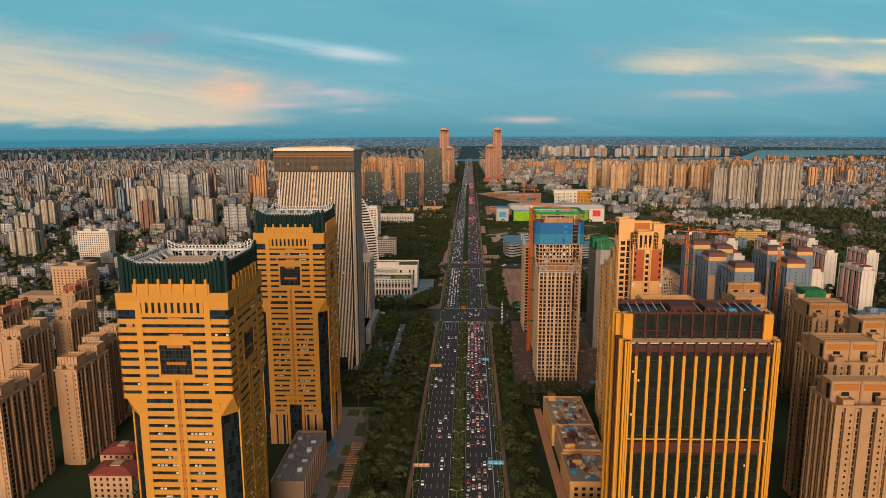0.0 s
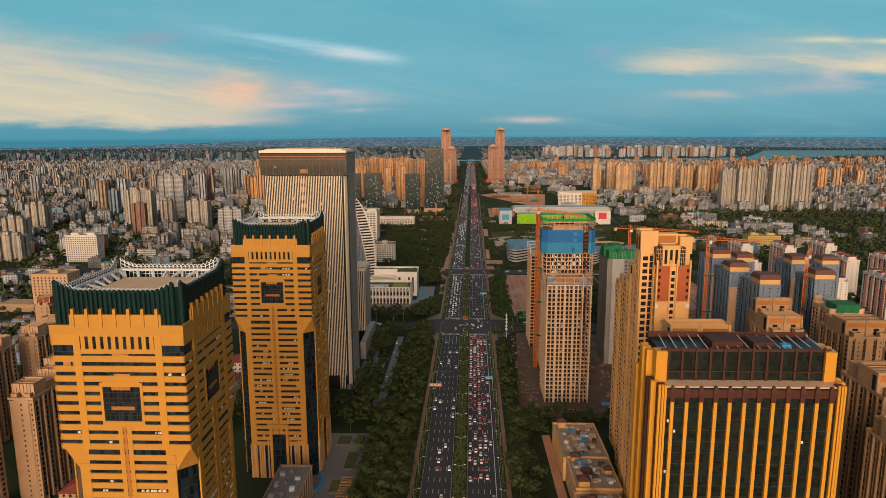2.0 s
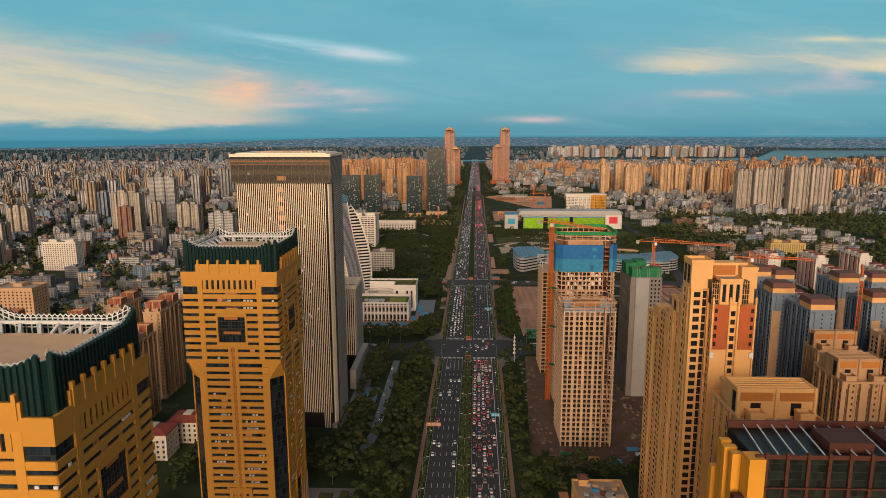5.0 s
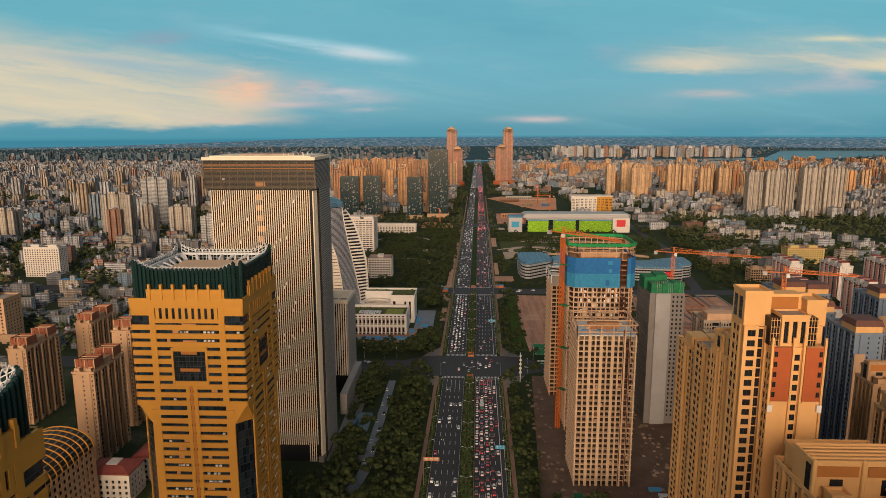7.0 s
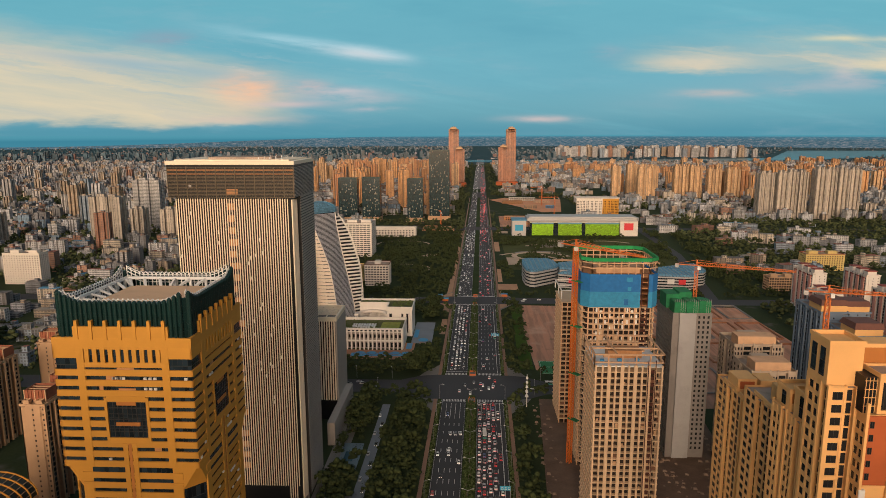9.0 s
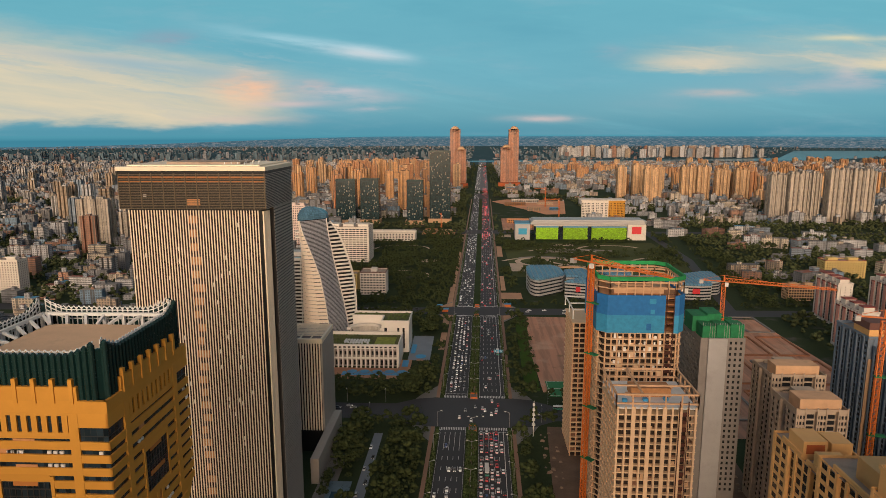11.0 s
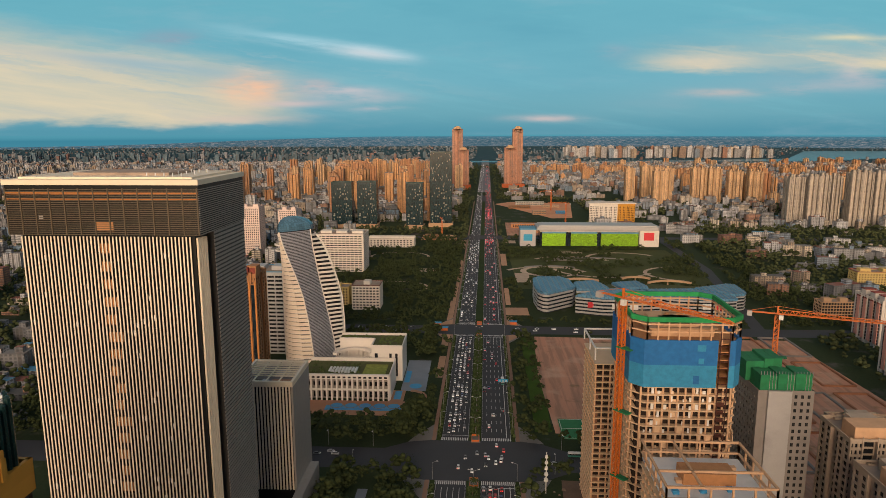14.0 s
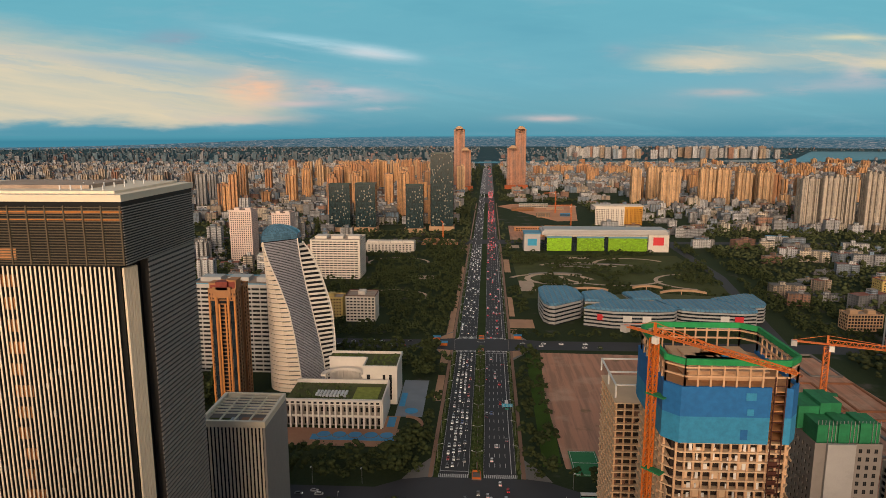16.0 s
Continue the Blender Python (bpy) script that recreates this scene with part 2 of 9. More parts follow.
def glass_wall(name, color, rough=0.12, pane=(1.5, 3.5), lit=0.0, vary=0.6, gap=0.05):
    """Dark glazing seen from outside: panes of uneven depth and tilt, thin joints, a few lit rooms."""
    mat = bpy.data.materials.new(name)
    mat.use_nodes = True
    n = Nodes(mat.node_tree)
    uv = n.add("ShaderNodeUVMap").outputs[0]
    sep = n.add("ShaderNodeSeparateXYZ", i0=uv)
    u, v = n.math("DIVIDE", sep.outputs[0], pane[0]), n.math("DIVIDE", sep.outputs[1], pane[1])
    cell = n.add("ShaderNodeCombineXYZ", i0=n.math("FLOOR", u), i1=n.math("FLOOR", v), i2=0.0).outputs[0]
    white = n.add("ShaderNodeTexWhiteNoise", Vector=cell)
    rnd = white.outputs[0]
    fu, fv = n.math("FRACT", u), n.math("FRACT", v)
    joint = n.math("MAXIMUM", n.math("LESS_THAN", fu, gap), n.math("LESS_THAN", fv, gap * 1.6))
    col = n.add("ShaderNodeHueSaturation", Value=n.math("ADD", n.math("MULTIPLY", rnd, vary * 2), 1 - vary), Color=color).outputs[0]
    col = n.mix(n.math("MULTIPLY", joint, 0.8), col, (0.022, 0.024, 0.024))
    bump = n.add("ShaderNodeBump", Strength=0.1, Distance=0.1, Height=n.noise(uv, 0.7, 2))
    b = n.add("ShaderNodeBsdfPrincipled", Base_Color=col, Roughness=n.math("ADD", n.math("MULTIPLY", joint, 0.4), rough), Normal=bump.outputs[0])
    b.inputs["Specular IOR Level"].default_value = 0.3
    if lit:
        glow = n.math("MULTIPLY", n.math("GREATER_THAN", n.add("ShaderNodeTexWhiteNoise", Vector=n.add("ShaderNodeVectorMath", i0=cell, i1=(7.3, 2.1, 0.0)).outputs[0]).outputs[0], 1 - lit), n.math("SUBTRACT", 1.0, joint))
        n.put(b, "Emission_Color", (1.0, 0.86, 0.6))
        n.put(b, "Emission_Strength", n.math("MULTIPLY", glow, 0.26))
    out = n.add("ShaderNodeOutputMaterial")
    n.tree.links.new(b.outputs[0], out.inputs[0])
    return mat


def house_fronts(name, stops, pitch=(3.4, 3.05), roof=(0.20, 0.18, 0.17), glass=(0.018, 0.02, 0.022), open_u=(0.2, 0.8), open_v=(0.22, 0.84), stripes=0.25, depth=0.5, ribbons=0.3):
    """Far-off housing: rows of windows, loggias and stained render, coloured house by house."""
    mat = bpy.data.materials.new(name)
    mat.use_nodes = True
    n = Nodes(mat.node_tree)
    uv = n.add("ShaderNodeUVMap").outputs[0]
    sep = n.add("ShaderNodeSeparateXYZ", i0=uv)
    geo = n.add("ShaderNodeNewGeometry")
    rnd = geo.outputs["Random Per Island"]
    wide = n.math("ADD", n.math("MULTIPLY", n.math("FRACT", n.math("MULTIPLY", rnd, 13.7)), 1.4), pitch[0] - 0.6)
    u, v = n.math("DIVIDE", sep.outputs[0], wide), n.math("DIVIDE", sep.outputs[1], pitch[1])
    cell = n.add("ShaderNodeCombineXYZ", i0=n.math("FLOOR", u), i1=n.math("FLOOR", v), i2=rnd).outputs[0]
    column = n.add("ShaderNodeCombineXYZ", i0=n.math("FLOOR", u), i1=rnd, i2=0.0).outputs[0]
    wn = n.add("ShaderNodeTexWhiteNoise", Vector=cell).outputs[0]
    wc = n.add("ShaderNodeTexWhiteNoise", Vector=column).outputs[0]
    fu, fv = n.math("FRACT", u), n.math("FRACT", v)
    inside = lambda f, lo, hi: n.math("MULTIPLY", n.math("GREATER_THAN", f, lo), n.math("LESS_THAN", f, hi))
    kind = n.math("FRACT", n.math("MULTIPLY", rnd, 7.31))
    ribbon = n.math("MULTIPLY", n.math("LESS_THAN", kind, ribbons), inside(fv, 0.42, 0.8))
    win = n.math("MAXIMUM", n.math("MULTIPLY", inside(fu, *open_u), inside(fv, *open_v)), ribbon)
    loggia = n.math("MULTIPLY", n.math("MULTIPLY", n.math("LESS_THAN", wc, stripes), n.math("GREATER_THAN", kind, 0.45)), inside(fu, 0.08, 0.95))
    up = n.math("GREATER_THAN", n.add("ShaderNodeSeparateXYZ", i0=geo.outputs["True Normal"]).outputs[2], 0.5)
    wall = n.ramp(rnd, stops, "CONSTANT")
    stain = n.noise(n.add("ShaderNodeTexCoord").outputs["Object"], 0.08, 5, 0.65)
    wall = n.add("ShaderNodeHueSaturation", Value=n.math("ADD", n.math("ADD", n.math("MULTIPLY", stain, 0.8), 0.06), n.math("MULTIPLY", wc, depth * 0.5)), Color=wall).outputs[0]
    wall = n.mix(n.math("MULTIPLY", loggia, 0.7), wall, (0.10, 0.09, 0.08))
    pane = n.mix(n.math("MULTIPLY", wn, 0.55), glass, (0.14, 0.15, 0.16))
    front = n.mix(n.math("MULTIPLY", win, 0.72), wall, pane)
    roofs = n.mix(n.step(stain, 0.25, 0.5), roof, n.ramp(n.math("FRACT", n.math("MULTIPLY", rnd, 29.3)), [(0.0, (0.19, 0.18, 0.17)), (0.38, (0.11, 0.105, 0.10)), (0.66, (0.24, 0.08, 0.05)), (0.78, (0.30, 0.26, 0.21)), (0.94, (0.07, 0.26, 0.42))], "CONSTANT"))
    col = n.mix(up, front, roofs)
    b = n.add("ShaderNodeBsdfPrincipled", Base_Color=col, Roughness=n.math("SUBTRACT", 0.85, n.math("MULTIPLY", n.math("MULTIPLY", win, n.math("SUBTRACT", 1.0, up)), 0.55)))
    out = n.add("ShaderNodeOutputMaterial")
    n.tree.links.new(b.outputs[0], out.inputs[0])
    return mat


gold = material("gold_cladding", (0.56, 0.272, 0.046), 0.5, 0.0, 0.10, 0.2, 2.5, 0.05, spec=0.2)
gold_bright = material("gold_pilaster", (0.66, 0.31, 0.036), 0.45, 0.0, 0.08, 0.3, 2.5, 0.05, spec=0.25)
brown_metal = material("brown_metal", (0.075, 0.028, 0.02), 0.6, 0.0, 0.15, spec=0.2)
strip_glass = glass_wall("strip_glass", (0.016, 0.027, 0.037), 0.1, (1.6, 3.5), 0.0)
black_glass = glass_wall("black_glass", (0.015, 0.024, 0.032), 0.08, (1.4, 3.6))
green_glass = glass_wall("green_glass", (0.010, 0.016, 0.014), 0.34, (1.15, 1.9), 0.0, 0.5)
crown_glass = material("crown_glass", (0.008, 0.03, 0.03), 0.25, 0.0, 0.3, 0.4, 3.0, 0.1)
cream = material("cream_stone", (0.80, 0.70, 0.54), 0.6, 0, 0.08)
louver_dark = material("dark_louver_metal", (0.05, 0.047, 0.044), 0.5, 0.2, 0.12)
louver_tan = material("bronze_louver_metal", (0.10, 0.078, 0.048), 0.5, 0.2, 0.15)
louver_grey = material("louver_metal", (0.36, 0.33, 0.30), 0.5, 0.2, 0.12)
white_paint = material("white_paint", (0.72, 0.70, 0.66), 0.55, 0, 0.1, dirt=0.15)
white_steel = material("white_steel", (0.66, 0.68, 0.68), 0.45, 0, 0.1, dirt=0.2)
deck = material("roof_deck", (0.36, 0.28, 0.22), 0.85, 0, 0.25, 0.15, 2.0, 0.3, dirt=0.4)
beige = material("beige_render", (0.72, 0.41, 0.155), 0.8, 0, 0.1, 0.15, 3.0, 0.1, dirt=0.12)
tan = material("tan_render", (0.50, 0.315, 0.18), 0.8, 0, 0.12, 0.15, 3.0, 0.1, dirt=0.2)
brick_red = material("red_brick_tile", (0.38, 0.088, 0.022), 0.75, 0, 0.15, 0.3, 4.0, 0.2)
brown_roof = material("brown_roof", (0.13, 0.05, 0.035), 0.7, 0, 0.25, 0.4, 3.0, 0.3)
grey_concrete = material("grey_concrete", (0.34, 0.335, 0.33), 0.9, 0, 0.15, 0.1, 2.0, 0.2, dirt=0.2)
pale_concrete = material("pale_concrete", (0.66, 0.47, 0.30), 0.85, 0, 0.15, 0.15, 3.0, 0.2, dirt=0.1)
paving_tan = material("roof_paving", (0.68, 0.46, 0.29), 0.9, 0, 0.2, 0.12, 2.0, 0.2, dirt=0.25)
panel_brown = material("red_brown_panel", (0.27, 0.085, 0.04), 0.7, 0, 0.2, 0.3, 3.0, 0.1)
ochre = material("ochre_panel", (0.42, 0.155, 0.03), 0.75, 0, 0.15, 0.3, 3.0, 0.1)
slate_render = material("slate_render", (0.165, 0.22, 0.29), 0.85, 0, 0.15, 0.15, 3.0, 0.1, dirt=0.2)
gap_glass = material("deep_glazing", (0.012, 0.013, 0.014), 0.35, 0, 0.3, 0.1, 0.5, 0.0, spec=0.2)
raw_concrete = material("raw_concrete", (0.60, 0.375, 0.22), 0.9, 0, 0.2, 0.2, 3.0, 0.3, dirt=0.25)
dark_concrete = material("dark_concrete", (0.22, 0.20, 0.185), 0.9, 0, 0.2, 0.15, 3.0, 0.3, dirt=0.3)
timber = material("formwork_timber", (0.46, 0.22, 0.09), 0.85, 0, 0.3, 0.5, 4.0, 0.3)
blue_net = material("blue_netting", (0.012, 0.13, 0.36), 0.8, 0, 0.3, 0.5, 1.5, 0.4)
pale_blue_net = material("faded_blue_netting", (0.03, 0.25, 0.46), 0.8, 0, 0.3, 0.5, 1.5, 0.4)
bright_net = material("bright_green_netting", (0.015, 0.27, 0.08), 0.85, 0, 0.35, 0.4, 1.5, 0.4)
green_net = material("green_netting", (0.012, 0.17, 0.065), 0.85, 0, 0.35, 0.4, 1.5, 0.4)
crane_orange = material("crane_paint", (0.58, 0.145, 0.02), 0.5, 0, 0.12)
window_glass = material("window_glass", (0.018, 0.020, 0.023), 0.15, 0, 0.4, 0.2, 0.6, 0.05, spec=0.25)
dark_frame = material("dark_metal_frame", (0.04, 0.035, 0.032), 0.5, 0.2, 0.15)
asphalt = material("asphalt", (0.042, 0.043, 0.049), 0.85, 0, 0.22, 0.03, 1.2, 0.2)
stone_brown = material("brown_stone", (0.32, 0.215, 0.14), 0.75, 0, 0.18, 0.2, 2.5, 0.2, dirt=0.2)
terracotta = material("terracotta_paving", (0.40, 0.21, 0.12), 0.85, 0, 0.2, 0.08, 1.5, 0.2)
paving = material("paving", (0.19, 0.18, 0.17), 0.85, 0, 0.2, 0.06, 1.5, 0.2)
road_paint = material("road_paint", (0.62, 0.62, 0.6), 0.7, 0, 0.2, 0.5, 3.0, 0.1)
bare_soil = material("bare_soil", (0.62, 0.30, 0.16), 0.95, 0, 0.3, 0.025, 0.4, 0.4)
pool_blue = material("blue_hoarding", (0.04, 0.28, 0.54), 0.5, 0, 0.2)
blue_roof = material("blue_metal_roof", (0.09, 0.26, 0.40), 0.5, 0.1, 0.2, 0.1, 1.5, 0.1)


def seamed_roof(name, color, pale, pitch):
    """A metal roof with standing seams and weathered sheets."""
    mat = bpy.data.materials.new(name)
    mat.use_nodes = True
    n = Nodes(mat.node_tree)
    co = n.add("ShaderNodeTexCoord").outputs["Object"]
    x, y, z = n.add("ShaderNodeSeparateXYZ", i0=co).outputs
    u = n.math("DIVIDE", n.math("ADD", x, n.math("MULTIPLY", y, 0.35)), pitch)
    sheet = n.add("ShaderNodeTexWhiteNoise", Vector=n.add("ShaderNodeCombineXYZ", i0=n.math("FLOOR", u), i1=n.math("FLOOR", n.math("DIVIDE", y, 24.0))).outputs[0]).outputs[0]
    seam = n.math("LESS_THAN", n.math("FRACT", u), 0.2)
    col = n.mix(n.math("MULTIPLY", sheet, 0.55), color, pale)
    col = n.mix(n.math("MULTIPLY", seam, 0.7), col, tuple(c * 0.35 for c in color))
    col = n.mix(n.math("MULTIPLY", n.noise(co, 0.15, 5, 0.65), 0.3), col, (0.16, 0.18, 0.19))
    b = n.add("ShaderNodeBsdfPrincipled", Base_Color=col, Roughness=0.5, Normal=n.add("ShaderNodeBump", Strength=0.4, Distance=0.1, Height=seam).outputs[0])
    n.tree.links.new(b.outputs[0], n.add("ShaderNodeOutputMaterial").inputs[0])
    return mat


mall_roof = seamed_roof("blue_seamed_roof", (0.07, 0.24, 0.40), (0.16, 0.40, 0.58), 4.2)
grey_panel = material("grey_panel", (0.42, 0.41, 0.40), 0.5, 0.1, 0.12)
lime_wall = material("planted_wall", (0.24, 0.46, 0.02), 0.9, 0, 0.9, 0.5, 0.9, 0.8, dirt=0.5)
lime_leaf = material("lime_foliage", (0.26, 0.48, 0.025), 0.85, 0, 0.9, 0.3, 1.5, 0.3, island=True)
sign_red = material("red_sign", (0.62, 0.03, 0.04), 0.5)
sign_blue = material("blue_sign", (0.02, 0.30, 0.50), 0.5)
bark = material("bark", (0.10, 0.07, 0.05), 0.9)
leaf = material("foliage", (0.048, 0.062, 0.025), 0.95, 0, 0.6, 0.06, 1.6, 0.5, spec=0.05, island=True)
leaf_far = material("far_foliage", (0.066, 0.080, 0.036), 0.95, 0, 0.8, 0.012, 0.5, 0.5, spec=0.05, island=True)
leaf_palm = material("palm_foliage", (0.05, 0.075, 0.02), 0.8, 0, 0.4, 0.1, 1.6, 0.3, spec=0.2)
hedge_leaf = material("hedge_foliage", (0.07, 0.10, 0.02), 0.8, 0, 0.5, 0.2, 2.0, 0.5)
lawn = material("lawn", (0.04, 0.06, 0.02), 0.95, 0, 0.4, 0.05, 0.8, 0.4, spec=0.1)
roof_garden = material("roof_garden", (0.075, 0.085, 0.025), 0.95, 0, 0.5, 0.15, 1.2, 0.5)
grey_paint = material("grey_steel", (0.30, 0.30, 0.30), 0.5, 0.3, 0.1)

fronts_old = house_fronts("old_house_fronts", [(0.0, (0.50, 0.51, 0.53)), (0.13, (0.74, 0.76, 0.80)), (0.30, (0.30, 0.31, 0.33)), (0.42, (0.80, 0.80, 0.80)), (0.56, (0.60, 0.48, 0.36)), (0.66, (0.38, 0.46, 0.55)), (0.76, (0.78, 0.68, 0.54)), (0.86, (0.40, 0.22, 0.15)), (0.91, (0.28, 0.42, 0.56)), (0.96, (0.66, 0.36, 0.24))])
fronts_tower = house_fronts("tower_fronts", [(0.0, (0.58, 0.58, 0.58)), (0.20, (0.74, 0.76, 0.78)), (0.38, (0.62, 0.48, 0.34)), (0.52, (0.80, 0.79, 0.77)), (0.66, (0.50, 0.34, 0.24)), (0.76, (0.70, 0.58, 0.44)), (0.86, (0.46, 0.24, 0.16)), (0.92, (0.36, 0.46, 0.56))], (3.2, 3.0), open_u=(0.3, 0.78), open_v=(0.24, 0.74), stripes=0.2, depth=0.4)
fronts_amber = house_fronts("amber_tower_fronts", [(0.0, (0.80, 0.44, 0.20)), (0.3, (0.72, 0.38, 0.18)), (0.55, (0.82, 0.53, 0.29)), (0.8, (0.62, 0.30, 0.14))], (2.9, 3.0), open_u=(0.5, 0.88), open_v=(0.2, 0.84), stripes=0.2, depth=0.8, ribbons=0.0)
fronts_white = house_fronts("white_fronts", [(0.0, (0.70, 0.62, 0.52)), (0.4, (0.66, 0.58, 0.48)), (0.75, (0.76, 0.70, 0.58))], (4.6, 3.0), open_u=(0.55, 0.9), open_v=(0.08, 0.9), stripes=0.12, depth=0.5, ribbons=0.0)
fronts_salmon = house_fronts("salmon_tower_fronts", [(0.0, (0.70, 0.34, 0.21)), (0.5, (0.66, 0.31, 0.19))], (3.4, 3.3), open_u=(0.4, 0.9), open_v=(0.12, 0.86), stripes=0.35, depth=0.6, ribbons=0.0)
# far shore walls and roofs carry distance haze in their blue colours
fronts_shore_hazed = house_fronts("haze_tinted_shore_fronts", [(0.0, (0.08, 0.18, 0.25)), (0.30, (0.16, 0.28, 0.36)), (0.52, (0.44, 0.47, 0.52)), (0.64, (0.36, 0.20, 0.17)), (0.74, (0.06, 0.13, 0.18))], roof=(0.10, 0.15, 0.19))

# ---- ground, water and distance ----
rng = random.Random(7)


def town_ground():
    mat = bpy.data.materials.new("town_ground")
    mat.use_nodes = True
    n = Nodes(mat.node_tree)
    co = n.add("ShaderNodeTexCoord").outputs["Object"]
    big, mid, small = n.noise(co, 0.004, 5), n.noise(co, 0.03, 5, 0.6), n.noise(co, 0.4, 4, 0.7)
    green = n.mix(small, (0.02, 0.036, 0.018), (0.05, 0.066, 0.03))
    grey = n.mix(small, (0.07, 0.066, 0.062), (0.16, 0.145, 0.13))
    col = n.mix(n.step(n.math("ADD", n.math("MULTIPLY", big, 0.4), n.math("MULTIPLY", mid, 0.6)), 0.55, 0.68), green, grey)
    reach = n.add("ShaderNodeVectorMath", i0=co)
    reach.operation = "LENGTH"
    far = n.step(reach.outputs["Value"], 3650.0, 3950.0)  # aerial haze painted into the ground beyond the river
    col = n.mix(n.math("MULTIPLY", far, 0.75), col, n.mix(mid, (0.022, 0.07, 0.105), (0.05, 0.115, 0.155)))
    b = n.add("ShaderNodeBsdfPrincipled", Base_Color=col, Roughness=1.0, Specular_IOR_Level=0.1, Normal=n.add("ShaderNodeBump", Strength=0.4, Distance=0.3, Height=small).outputs[0])
    n.tree.links.new(b.outputs[0], n.add("ShaderNodeOutputMaterial").inputs[0])
    return mat


def water_material(name, deep, rough):
    mat = bpy.data.materials.new(name)
    mat.use_nodes = True
    n = Nodes(mat.node_tree)
    co = n.add("ShaderNodeTexCoord").outputs["Object"]
    rip = n.noise(co, 0.02, 6, 0.6)
    b = n.add("ShaderNodeBsdfPrincipled", Base_Color=n.mix(rip, deep, tuple(c * 1.25 for c in deep)), Roughness=rough, Normal=n.add("ShaderNodeBump", Strength=0.15, Distance=0.5, Height=rip).outputs[0])
    n.tree.links.new(b.outputs[0], n.add("ShaderNodeOutputMaterial").inputs[0])
    return mat


ground_mat = town_ground()
RINGS = [0, 60, 150, 300, 500, 750, 1000, 1300, 1600, 1900, 2200, 2500, 2800, 3200, 3600, 4000, 4500, 5000, 5500, 6000, 6600, 7200, 8000, 8800, 9600]
mb = MB()
spokes = 96
for r in RINGS[1:]:
    for i in range(spokes):
        a = 2 * math.pi * i / spokes
        mb.v.append(lie(r * math.sin(a), HUB_Y + r * math.cos(a))[:3])
centre = len(mb.v)
mb.v.append((0, HUB_Y, 0))
for i in range(spokes):
    j = (i + 1) % spokes
    mb.f.append((centre, j, i)), mb.m.append(0)
    for k in range(len(RINGS) - 2):
        mb.f.append((k * spokes + i, k * spokes + j, (k + 1) * spokes + j, (k + 1) * spokes + i)), mb.m.append(0)
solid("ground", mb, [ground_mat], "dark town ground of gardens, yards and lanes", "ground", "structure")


def far_sheet(name, pts, lift, mats, label, category, cuts=14):
    """A sheet on the far land, its outline given as two banks of equal length."""
    near, far = pts
    mb = MB()
    cols = []
    for (a, b) in zip(near, far):
        cols.append([(a[0] + (b[0] - a[0]) * t / 3, a[1] + (b[1] - a[1]) * t / 3) for t in range(4)])
    grid = []
    for i in range(len(cols) - 1):
        for s in range(cuts):
            t = s / cuts
            grid.append([(p[0] + (q[0] - p[0]) * t, p[1] + (q[1] - p[1]) * t) for p, q in zip(cols[i], cols[i + 1])])
    grid.append(cols[-1])
    for row in grid:
        for p in row:
            x, y, z, k = lie(*p)
            mb.v.append((x, y, z + lift))
    for i in range(len(grid) - 1):
        for j in range(3):
            q = 4 * i + j
            mb.f.append((q, q + 4, q + 5, q + 1)), mb.m.append(0)
    return solid(name, mb, mats, label, category, "structure")


river_mat = water_material("river_water", (0.10, 0.22, 0.27), 0.25)
far_sheet("water_river", ([(-400, 4760), (300, 4800), (1200, 4850), (2300, 5000), (3200, 5600), (4800, 5900)],
                          [(-400, 4880), (300, 5010), (1200, 5080), (2300, 5400), (3300, 7300), (5200, 7200)]), 1.2, [river_mat], "wide calm blue-grey river crossing the city", "river")

far_sheet("water_lagoon", ([(-2450, 4640), (-2150, 4560), (-1800, 4540), (-1480, 4640)], [(-2450, 4660), (-2150, 4800), (-1800, 4840), (-1480, 4660)]), 1.2, [river_mat], "calm blue-grey lagoon among the far houses", "lagoon")

# sea and far shore behind everything, glowing by itself, horizon haze painted in
mat = bpy.data.materials.new("far_distance")
mat.use_nodes = True
n = Nodes(mat.node_tree)
co = n.add("ShaderNodeTexCoord").outputs["Object"]
sep = n.add("ShaderNodeSeparateXYZ", i0=co)
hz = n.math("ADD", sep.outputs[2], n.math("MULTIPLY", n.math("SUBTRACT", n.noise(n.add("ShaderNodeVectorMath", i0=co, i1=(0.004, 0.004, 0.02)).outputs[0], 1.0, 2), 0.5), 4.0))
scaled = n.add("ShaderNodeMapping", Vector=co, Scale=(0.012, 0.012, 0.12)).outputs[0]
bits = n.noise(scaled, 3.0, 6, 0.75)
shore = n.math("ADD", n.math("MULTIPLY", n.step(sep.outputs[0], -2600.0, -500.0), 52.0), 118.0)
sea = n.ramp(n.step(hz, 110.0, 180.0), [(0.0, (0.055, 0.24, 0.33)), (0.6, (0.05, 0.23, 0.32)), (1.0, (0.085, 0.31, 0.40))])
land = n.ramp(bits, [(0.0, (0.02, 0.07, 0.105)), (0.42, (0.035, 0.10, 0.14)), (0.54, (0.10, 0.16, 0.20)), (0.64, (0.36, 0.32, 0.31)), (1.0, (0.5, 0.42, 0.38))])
# haze painted over the land, bluer towards the horizon
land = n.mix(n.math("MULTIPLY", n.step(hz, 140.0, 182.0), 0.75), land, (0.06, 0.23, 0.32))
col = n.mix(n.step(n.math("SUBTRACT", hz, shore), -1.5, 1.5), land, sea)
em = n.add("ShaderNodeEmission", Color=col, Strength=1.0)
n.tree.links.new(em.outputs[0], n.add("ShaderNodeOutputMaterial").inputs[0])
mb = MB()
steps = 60
